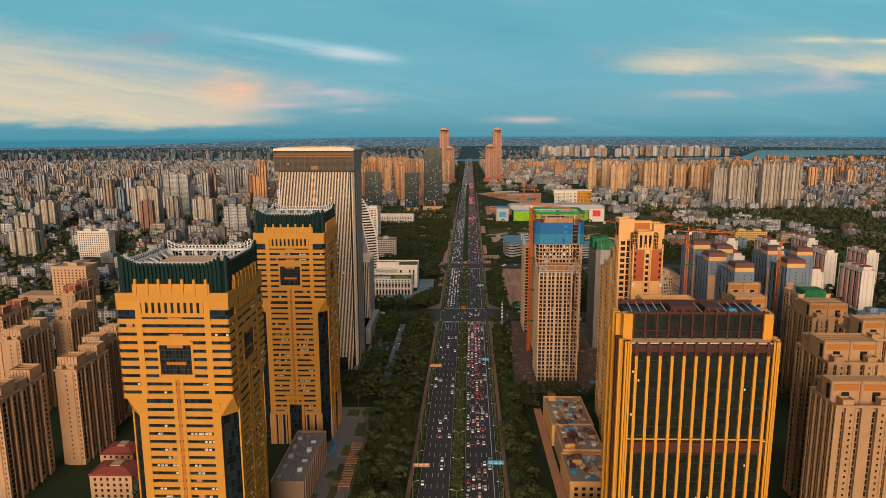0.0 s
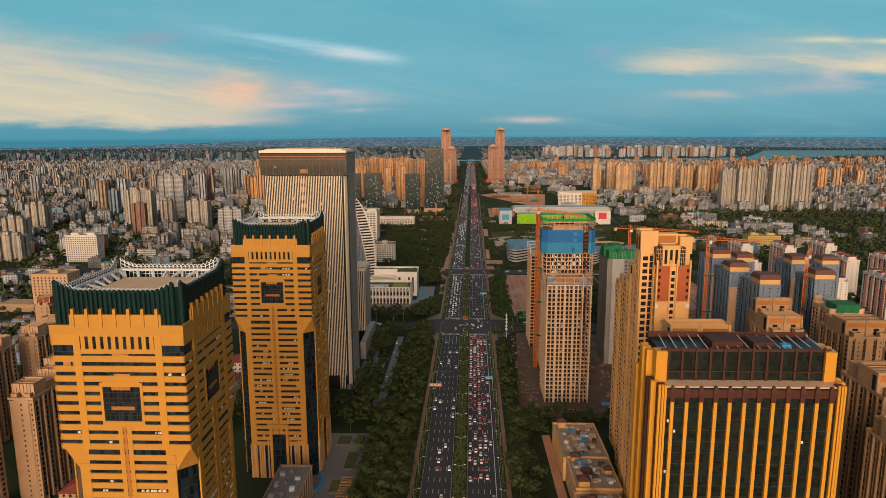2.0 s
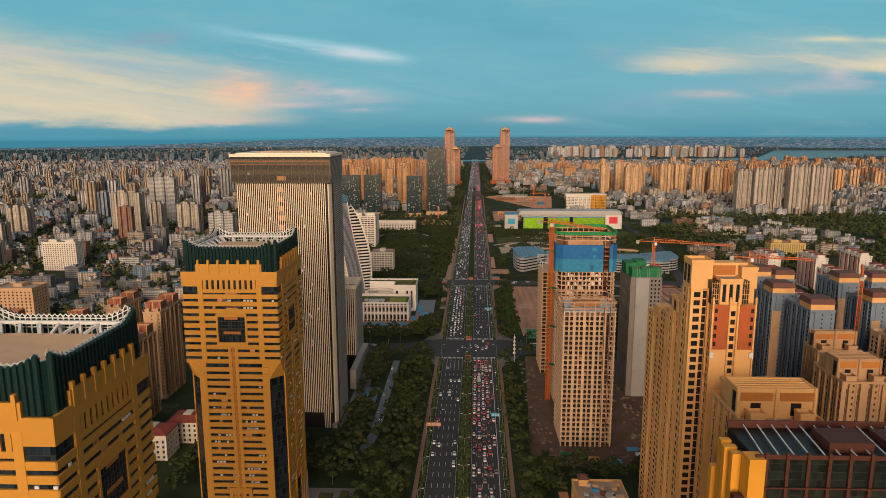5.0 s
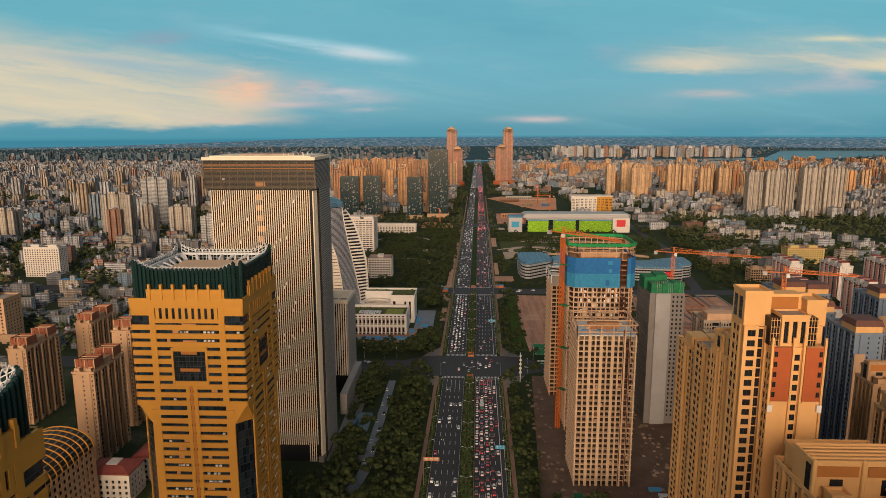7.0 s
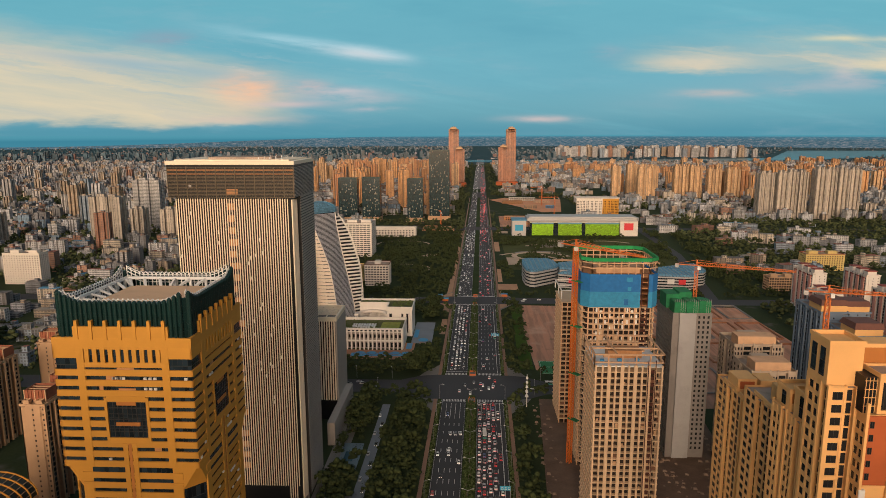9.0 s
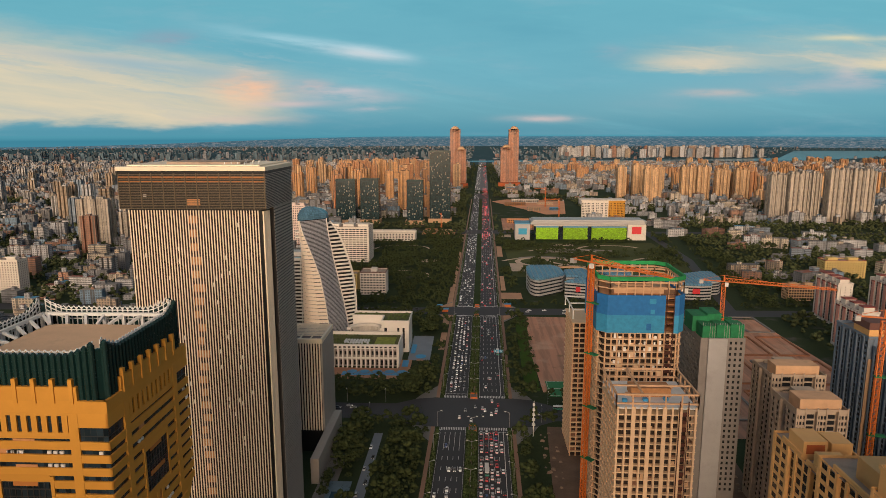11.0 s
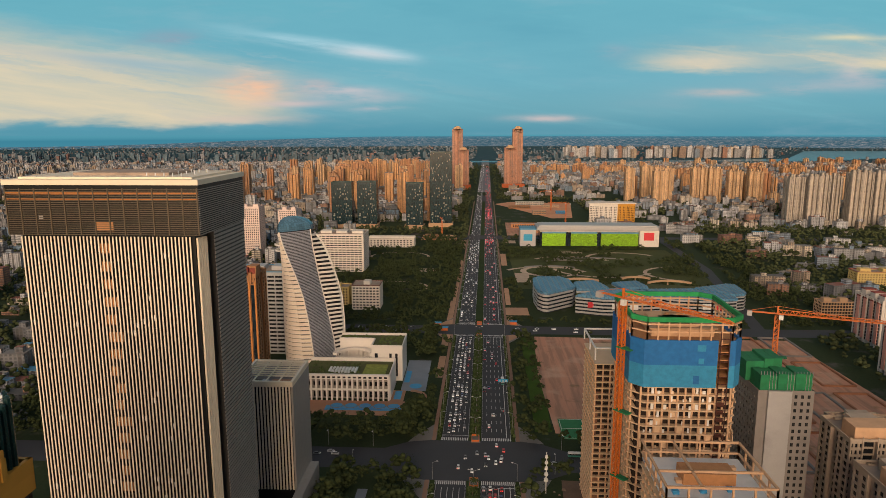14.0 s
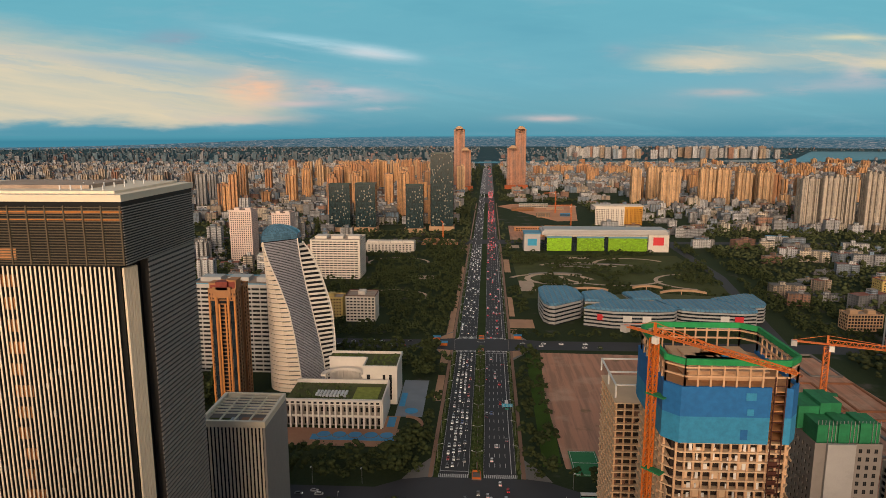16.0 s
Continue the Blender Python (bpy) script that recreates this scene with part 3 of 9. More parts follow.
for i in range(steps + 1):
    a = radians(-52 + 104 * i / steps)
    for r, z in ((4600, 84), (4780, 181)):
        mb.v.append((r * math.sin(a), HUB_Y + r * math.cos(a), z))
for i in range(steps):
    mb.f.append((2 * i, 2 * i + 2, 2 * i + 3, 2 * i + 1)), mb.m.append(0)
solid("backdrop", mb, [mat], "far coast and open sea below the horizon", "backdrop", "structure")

# ---- the avenue ----
NEAR_Y, FAR_Y = -400, 5200
STATIONS = list(range(NEAR_Y, 2400, 100)) + list(range(2400, FAR_Y + 1, 200))


def strip(x0, x1, z, y0=NEAR_Y, y1=FAR_Y, side=0.0):
    """A band along the avenue from x0 to x1 of its middle, with a kerb face where side is given."""
    mb = MB()
    st = sorted({y0, y1} | {s for s in STATIONS if y0 < s < y1})
    for y in st:
        for xx in (x0, x1):
            px, py, pz, k = lie(road_x(y) + xx, y)
            mb.v.append((px, py, pz + z))
            mb.v.append((px, py, pz + z - side))
    for i in range(len(st) - 1):
        a = 4 * i
        mb.f.append((a, a + 2, a + 6, a + 4)), mb.m.append(0)
        if side:
            mb.f.append((a + 1, a, a + 4, a + 5)), mb.m.append(0)
            mb.f.append((a + 2, a + 3, a + 7, a + 6)), mb.m.append(0)
    return mb


# carriageways, median, verges: distances from the middle of the avenue
L_OUT, L_IN, R_IN, R_OUT = -23.0, -4.5, 4.0, 24.5
solid("road", strip(L_OUT, R_OUT, 0.12), [asphalt], "dark asphalt avenue with two wide carriageways", "road", "structure")
# paler sheet laid over the same avenue from 2600 on
solid("road_far", strip(L_OUT, R_OUT, 0.5, 2600, 5200), [material("pale_far_road", (0.16, 0.165, 0.18), 0.85, 0, 0.2, 0.02, 0.5, 0.1)], "pale carriageways of the far avenue", "road", "structure")
CROSSINGS = [(728, 26), (1010, 18), (1626, 24)]
SIDE_HALF = 17


def gaps(y0, y1):
    """Stretches of the avenue between the crossings."""
    out, y = [], y0
    for cy, half in CROSSINGS:
        if cy - half > y:
            out.append((y, cy - half))
        y = cy + half
    out.append((y, y1))
    return [(max(a, y0), min(b, y1)) for a, b in out if b > y0 and a < y1]


for cy, half in CROSSINGS:
    mb = MB()
    pts = [(-900, -SIDE_HALF * 0.8), (-60, -SIDE_HALF * 0.8), (-40, -half), (40, -half), (60, -SIDE_HALF * 0.8), (900, -SIDE_HALF * 0.8), (900, SIDE_HALF * 0.8), (60, SIDE_HALF * 0.8), (40, half), (-40, half), (-60, SIDE_HALF * 0.8), (-900, SIDE_HALF * 0.8)]
    mb.face([(road_x(cy) + x, cy + y, 0.14) for x, y in pts])
    solid("road", mb, [asphalt], "asphalt cross street meeting the avenue", "road", "structure")

# ---- helpers for buildings ----
MESHES = {}
FREE = []  # ground kept clear for single buildings: x0, y0, x1, y1


def box_mesh(w, d, h, mat, name="panel"):
    """A shared box: middle of its front bottom edge at the origin, w wide, d deep, h high."""
    key = (round(w, 3), round(d, 3), round(h, 3), mat.name)
    if key not in MESHES:
        MESHES[key] = MB().box(-w / 2, 0, 0, w / 2, d, h).mesh(name, [mat])
    return MESHES[key]


def pierced(mb, a, b, z0, z1, cols, rows, depth=0.35, mat=0):
    """A wall from a to b (seen left to right from outside) with window openings; returns the openings as (middle bottom, angle, width, height)."""
    ax, ay = a
    L = math.hypot(b[0] - ax, b[1] - ay)
    dx, dy = (b[0] - ax) / L, (b[1] - ay) / L
    nx, ny = dy, -dx
    P = lambda u, z, e=0.0: (ax + dx * u - nx * e, ay + dy * u - ny * e, z)
    rect = lambda u0, u1, v0, v1: mb.face([P(u0, v0), P(u1, v0), P(u1, v1), P(u0, v1)], mat) if u1 - u0 > 1e-4 and v1 - v0 > 1e-4 else None
    out = []
    if not cols or not rows:
        rect(0, L, z0, z1)
        return out
    z = z0
    for r0, r1 in rows:
        rect(0, L, z, r0)
        u = 0.0
        for c0, c1 in cols:
            rect(u, c0, r0, r1)
            mb.face([P(c0, r0), P(c0, r0, depth), P(c0, r1, depth), P(c0, r1)], mat)
            mb.face([P(c1, r0, depth), P(c1, r0), P(c1, r1), P(c1, r1, depth)], mat)
            mb.face([P(c0, r0), P(c1, r0), P(c1, r0, depth), P(c0, r0, depth)], mat)
            mb.face([P(c0, r1, depth), P(c1, r1, depth), P(c1, r1), P(c0, r1)], mat)
            out.append((P((c0 + c1) / 2, r0, depth), math.atan2(dy, dx), c1 - c0, r1 - r0))
            u = c1
        rect(u, L, r0, r1)
        z = r1
    rect(0, L, z, z1)
    return out


def pane_mesh(w, h):
    """A glazed window: a pane with a frame and one mullion."""
    key = ("pane", round(w, 2), round(h, 2))
    if key not in MESHES:
        m = MB()
        m.face([(-w / 2, 0, 0), (w / 2, 0, 0), (w / 2, 0, h), (-w / 2, 0, h)], 0)
        for x0, x1, z0, z1 in ((-w / 2, -w / 2 + 0.08, 0, h), (w / 2 - 0.08, w / 2, 0, h), (-0.04, 0.04, 0.08, h - 0.08), (-w / 2 + 0.08, w / 2 - 0.08, 0, 0.08), (-w / 2 + 0.08, w / 2 - 0.08, h - 0.08, h)):
            m.face([(x0, -0.06, z0), (x1, -0.06, z0), (x1, -0.06, z1), (x0, -0.06, z1)], 1)
        MESHES[key] = m.mesh("window", [window_glass, dark_frame])
    return MESHES[key]


def glaze(parent, panes, singles=0, facing=None):
    """Windows in the openings: up to so many as objects of their own, the rest joined."""
    rest = MB()
    count = 0
    for (x, y, z), ang, w, h in panes:
        normal = (math.sin(ang), -math.cos(ang))
        if count < singles and (normal[1] < -0.5 or facing and normal[0] * facing > 0.5):
            part("window", pane_mesh(w, h), None, parent, at=Matrix.Translation((x, y, z)) @ Matrix.Rotation(ang, 4, "Z"))
            count += 1
        else:
            c, s = math.cos(ang) * w / 2, math.sin(ang) * w / 2
            rest.face([(x - c, y - s, z), (x + c, y + s, z), (x + c, y + s, z + h), (x - c, y - s, z + h)])
    if rest.f:
        tagged(part("window_panes", rest, [window_glass], parent), kind="stuff")


def rows_of(z0, z1, pitch, sill, height):
    out, z = [], z0
    while z + sill + height < z1 - 0.4:
        out.append((z + sill, z + sill + height))
        z += pitch
    return out


def cols_of(length, pitch, width):
    k = int((length - 0.8) / pitch)
    if k < 1:
        return [(length / 2 - width * 0.4, length / 2 + width * 0.4)] if length > width * 1.3 else []
    off = (length - k * pitch) / 2
    return [(off + pitch * (i + 0.5) - width / 2, off + pitch * (i + 0.5) + width / 2) for i in range(k)]


def bayed(w, d, bays=3, deep=1.5):
    """An anticlockwise plan with recessed strips in its long sides and a notch in the short ones."""
    pts = []
    seg = w / (2 * bays - 1)
    for i in range(2 * bays - 1):
        x0, x1 = -w / 2 + seg * i, -w / 2 + seg * (i + 1)
        yy = 0.0 if i % 2 == 0 else deep
        pts += [(x0, yy), (x1, yy)]
    pts += [(w / 2, d * 0.38), (w / 2 - deep, d * 0.38), (w / 2 - deep, d * 0.62), (w / 2, d * 0.62)]
    back = [(-x, d - y) for x, y in pts[:2 * (2 * bays - 1)]]
    pts += back
    pts += [(-w / 2, d * 0.62), (-w / 2 + deep, d * 0.62), (-w / 2 + deep, d * 0.38), (-w / 2, d * 0.38)]
    out = []
    for p in pts:
        if not out or math.hypot(p[0] - out[-1][0], p[1] - out[-1][1]) > 0.01:
            out.append(p)
    return out


def strip_face(mb, a, b, z0, z1, strips, pitch=3.0, depth=0.2):
    """A wall from a to b of upright strips, each (share, set-back, kind): p plain, s small windows, w windows, g glazed strip."""
    ax, ay = a
    L = math.hypot(b[0] - ax, b[1] - ay)
    dx, dy = (b[0] - ax) / L, (b[1] - ay) / L
    nx, ny = dy, -dx
    P = lambda u, e: (ax + dx * u - nx * e, ay + dy * u - ny * e)
    total = sum(s[0] for s in strips)
    u, last, panes = 0.0, 0.0, []
    for share, back, kind in list(strips) + [(0.0, 0.0, "")]:
        if abs(back - last) > 1e-3:
            p, q = P(u, last), P(u, back)
            mb.face([(*p, z0), (*q, z0), (*q, z1), (*p, z1)])
        last = back
        w = L * share / total
        if not kind:
            break
        if kind == "p":
            cols, rows = [], []
        elif kind == "s":
            cols, rows = [(w / 2 - 0.45, w / 2 + 0.45)], rows_of(z0 + 3, z1, pitch, 1.0, 1.15)
        elif kind == "w":
            cols, rows = [(0.28, w - 0.28)], rows_of(z0 + 3, z1, pitch, 0.85, pitch - 1.25)
        else:
            cols, rows = [(0.12, w - 0.12)], rows_of(z0 + 3, z1, pitch, 0.2, pitch - 0.4)
        panes += pierced(mb, P(u, back), P(u + w, back), z0, z1, cols, rows, depth)
        u += w
    return panes


def ring_wall(x0, y0, x1, y1, z0, z1, e):
    """A closed low wall of thickness e round a rectangle, one connected mesh."""
    m = MB()
    o, i = [(x0, y0), (x1, y0), (x1, y1), (x0, y1)], [(x0 + e, y0 + e), (x1 - e, y0 + e), (x1 - e, y1 - e), (x0 + e, y1 - e)]
    m.v = [(*p, z) for z in (z0, z1) for ring in (o, i) for p in ring]
    for a in range(4):
        b = (a + 1) % 4
        m.f += [(a, b, 8 + b, 8 + a), (4 + b, 4 + a, 12 + a, 12 + b), (8 + a, 8 + b, 12 + b, 12 + a)]
    m.m = [0] * len(m.f)
    return m


SIDE = [(1.2, 0, "p"), (2.4, 0.3, "g"), (0.4, 0, "p"), (2.6, 2.2, "g"), (0.9, -0.4, "p"), (2.5, 0.5, "g"), (0.4, 0, "p"), (2.6, 2.4, "g"), (0.9, -0.4, "p"), (2.3, 0.3, "g"), (0.4, 0, "p"), (2.6, 2.4, "g"), (0.9, -0.4, "p"), (2.5, 0.5, "g"), (0.4, 0, "p"), (2.6, 2.2, "g"), (0.9, -0.4, "p"), (2.3, 0.2, "w"), (0.8, 0, "p")]
GABLE = [(2.2, 0.6, "p"), (2.6, 0, "p"), (1.3, 0, "s"), (2.6, 0, "p"), (0.25, 0.3, "p"), (1.4, 0.6, "s"), (0.8, 0.6, "p")]
BAYED = [(1.8, 0, "p"), (0.9, 0.9, "g"), (0.7, -0.3, "p"), (2.0, 0, "s"), (0.6, -0.3, "p"), (1.3, 1.3, "g"), (3.0, 0, "p"), (1.3, 1.3, "g"), (0.6, -0.3, "p"), (2.0, 0, "s"), (0.7, -0.3, "p"), (0.9, 0.9, "g"), (1.8, 0, "p")]


def slab_tower(x, y, w, d, h, label, wall, trim, front, side, face, group, crown, singles=0):
    """An apartment slab: strips of windows on the walls that can be seen, a stepped roof, a framed crown. face: +1 or -1, the long side that shows."""
    t = thing("apartment_tower", label, "apartment tower", (x, y, 0), 0, group)
    a, b, c, e = (-w / 2, 0), (w / 2, 0), (w / 2, d), (-w / 2, d)
    mb = MB()
    panes = strip_face(mb, a, b, 0, h, front)
    for p, q, show in ((b, c, face > 0), (c, e, False), (e, a, face < 0)):
        panes += strip_face(mb, p, q, 0, h, side if show else [(1, 0, "p")])
    mb.face([(*p, h - 0.9) for p in (a, b, c, e)], 1)
    part("wall", mb, [wall, deck], t)
    glaze(t, panes, singles, face)
    part("parapet", ring_wall(-w / 2 - 0.15, -0.45, w / 2 + 0.15, d + 0.15, h - 0.3, h + 0.9, 0.45), [wall], t)
    k = max(2, int(d / 13))
    if crown == "frame":  # brown panels over the stairs, open above
        part("roof_house", MB().box(-w * 0.40, 3.6, h - 0.9, w * 0.40, d * 0.36, h + 4.6), [wall], t)
        part("roof_house", MB().box(-w * 0.36, d * 0.42, h - 0.9, w * 0.36, d * 0.66, h + 3.8), [wall], t)
        part("roof_house", MB().box(-w * 0.40, d * 0.72, h - 0.9, w * 0.40, d - 1.5, h + 4.6), [wall], t)
        for y0, y1 in ((3.2, d * 0.37), (d * 0.70, d - 1.3)):
            fr = part("crown_frame", ring_wall(-w * 0.43, y0, w * 0.43, y1, h + 1.9, h + 7.6, 0.3), [trim], t, "ribbed panelled roof frame")
            for i in range(7):
                u = -w * 0.42 + i * w * 0.14
                part("post", box_mesh(0.3 if i % 3 else 0.55, 0.35, 5.9, trim if i % 3 else wall), None, fr, at=(u, y0 - 0.35, h + 1.9))
            for i in range(2):
                part("beam", box_mesh(w * 0.8, 0.4, 0.5, wall), None, fr, at=(0, y0 + (y1 - y0) * (i + 1) / 3, h + 6.8))
        for s in (-1, 1):  # arched loggia heads on the gable
            part("loggia_frame", ring_wall(s * w * 0.26 - 1.7, 0.2, s * w * 0.26 + 1.7, 3.0, h + 0.9, h + 2.9, 0.4), [wall], t)
            part("loggia_glass", box_mesh(2.4, 0.1, 2.6, window_glass), None, t, at=(s * w * 0.2, 3.28, h + 0.6))
        for i in range(k):
            part("vent_stack", box_mesh(1.1, 1.1, 1.8, dark_concrete), None, t, at=(-w * 0.3 + (i % 2) * w * 0.5, d * 0.4 + i * 2.2, h - 0.9))
    elif crown == "bays":  # two-bayed beige crown with ochre bands and rounded posts
        hc = h + 9.5
        part("crown_block", MB().box(-w / 2 + 0.4, 6.0, h - 0.9, w / 2 - 0.4, d * 0.62, hc - 1.0), [wall], t)
        part("crown_rim", ring_wall(-w / 2 + 0.2, 5.8, w / 2 - 0.2, d * 0.62 + 0.2, hc - 1.0, hc + 0.4, 0.5), [wall], t)
        post = MESHES.setdefault(("roundpost", wall.name), MB().cyl(0, 0, 0, 10.6, 0.62, 0.62, 10).cyl(0, 0, 10.6, 11.2, 0.62, 0.25, 10).mesh("post", [wall]))
        for i in range(3):
            part("post", post, None, t, at=(-w / 2 + 0.7 + i * (w / 2 - 0.7), 5.7, h - 0.9))
        for i in range(2):
            u = -w / 4 + i * w / 2
            part("crown_panel", box_mesh(w / 2 - 2.4, 0.25, 2.9, trim), None, t, "ochre panel under the crown rim", at=(u, 5.72, hc - 4.1))
            part("crown_window", box_mesh(w / 8, 0.2, 4.4, window_glass), None, t, at=(u, 5.78, h + 0.2))
        for i in range(4):
            part("pergola_beam", box_mesh(w - 1.6, 0.45, 0.5, wall), None, t, at=(0, 8 + i * (d * 0.62 - 10) / 3, hc - 0.2))
        part("crown_strip", MB().box(face * (w / 2 - 0.42), 7.0, h + 0.4, face * (w / 2 - 0.22), 9.2, hc - 1.4) if face > 0 else MB().box(-w / 2 + 0.2, 7.0, h + 0.4, -w / 2 + 0.42, 9.2, hc - 1.4), [window_glass], t, "tall dark stair glazing")
        part("rear_house", MB().box(-w * 0.42, d * 0.66, h - 0.9, w * 0.42, d * 0.94, h + 5.6), [wall], t)
        part("rear_rim", ring_wall(-w * 0.44, d * 0.65, w * 0.44, d * 0.95, h + 5.6, h + 6.9, 0.45), [wall], t)
        part("rear_panel", box_mesh(w * 0.6, 0.2, 2.2, trim), None, t, at=(0, d * 0.66 - 0.24, h + 3.0))
        for s in (-1, 1):
            part("front_turret", MB().box(s * w * 0.3 - 2.4, 0.4, h - 0.9, s * w * 0.3 + 2.4, 4.6, h + 2.4), [wall], t)
            part("turret_rim", ring_wall(s * w * 0.3 - 2.6, 0.2, s * w * 0.3 + 2.6, 4.8, h + 2.4, h + 3.3, 0.35), [wall], t)
    return t


def residence(x, y, w, d, h, label, wall, trim, bays=3, turn=0.0, singles=0, facing=None, group="", base=0.0, pitch=3.0, crown=True, name="apartment_tower", win=(1.5, 1.7), col_pitch=2.6):
    """An apartment tower: bayed walls with openings, pilasters, parapets, a stepped top and roof houses."""
    t = thing(name, label, "apartment tower", (x, y, base), turn, group)
    plan = bayed(w, d, bays)
    mb = MB()
    panes = []
    rows, tall = rows_of(4.0, h, pitch, 0.9, win[1]), rows_of(4.0, h, pitch, 0.5, pitch - 0.75)
    for i, (p, q) in enumerate(zip(plan, plan[1:] + plan[:1])):
        L = math.hypot(q[0] - p[0], q[1] - p[1])
        front_back = abs(q[0] - p[0]) > 2.4
        inset = front_back and (abs(p[1] - 1.5) < 0.01 or abs(p[1] - (d - 1.5)) < 0.01)
        if inset:  # glazed strip between two bays
            panes += pierced(mb, p, q, 0, h, [(0.35, L - 0.35)], tall, 0.5)
        elif L > 2.4:
            if front_back:
                cols = [(L * 0.10, L * 0.10 + 0.9), (L * 0.5 - 0.5, L * 0.5 + 0.5), (L * 0.9 - 0.9, L * 0.9)]
                panes += pierced(mb, p, q, 0, h, cols, rows, 0.4)
            else:
                k = max(1, int(L / 4.4))
                cols = [(L * (c + 0.5) / k - 1.35, L * (c + 0.5) / k + 1.35) for c in range(k)]
                panes += pierced(mb, p, q, 0, h, cols, tall, 0.6)
        else:
            pierced(mb, p, q, 0, h, [], rows)
    mb.face([(px, py, h - 1.0) for px, py in plan], 1)
    part("wall", mb, [wall, deck], t)
    glaze(t, panes, singles, facing)
    # parapet, with posts at the corners of the bays
    part("parapet", ring_wall(-w / 2 - 0.1, -0.1, w / 2 + 0.1, d + 0.1, h - 0.2, h + 0.8, 0.4), [wall], t)
    seg = w / (2 * bays - 1)
    for i in range(0, 2 * bays - 1, 2):
        for u in (-w / 2 + seg * i + 0.3, -w / 2 + seg * (i + 1) - 0.3):
            part("pilaster", box_mesh(0.55, 0.4, h + 1.6, wall), None, t, at=(u, -0.4, 0))
    if crown:
        # taller blocks over the stairs with brown panels and an arched frame
        for i in range(0, 2 * bays - 1, 2):
            cx = -w / 2 + seg * (i + 0.5)
            hh = 4.2 if i % 4 == 0 else 6.5
            part("roof_house", MB().box(cx - seg * 0.48, 2.0, h - 1.0, cx + seg * 0.48, d * 0.45, h + hh), [wall], t)
            part("crown_panel", MB().box(cx - seg * 0.36, 1.8, h + 0.6, cx + seg * 0.36, 1.98, h + hh - 0.9), [trim], t)
            part("crown_cap", MB().box(cx - seg * 0.54, 1.6, h + hh, cx + seg * 0.54, d * 0.45 + 0.4, h + hh + 0.5), [wall], t)
            hoop = MB()
            for s in range(6):
                a0, a1 = math.pi * s / 6, math.pi * (s + 1) / 6
                hoop.beam((cx - seg * 0.3 * math.cos(a0), d * 0.7, h + 1.8 + 1.8 * math.sin(a0)), (cx - seg * 0.3 * math.cos(a1), d * 0.7, h + 1.8 + 1.8 * math.sin(a1)), 0.45)
            hoop.beam((cx - seg * 0.3, d * 0.7, h - 1), (cx - seg * 0.3, d * 0.7, h + 1.8), 0.45)
            hoop.beam((cx + seg * 0.3, d * 0.7, h - 1), (cx + seg * 0.3, d * 0.7, h + 1.8), 0.45)
            part("roof_arch", hoop, [wall], t)
    part("roof_house", MB().box(-w * 0.2, d * 0.5, h - 1.0, w * 0.2, d * 0.85, h + 3.6), [wall], t)
    return t


# ---- twin golden office towers ----
HALF, CUT, TOPZ, WAIST, NECK = 22.6, 5.8, 142.5, 92.0, 99.5
FLOOR = 3.5


def ring_square(half, cut):
    c = half - cut
    return [(-c, -half), (c, -half), (half, -c), (half, c), (c, half), (-c, half), (-half, c), (-half, -c)]


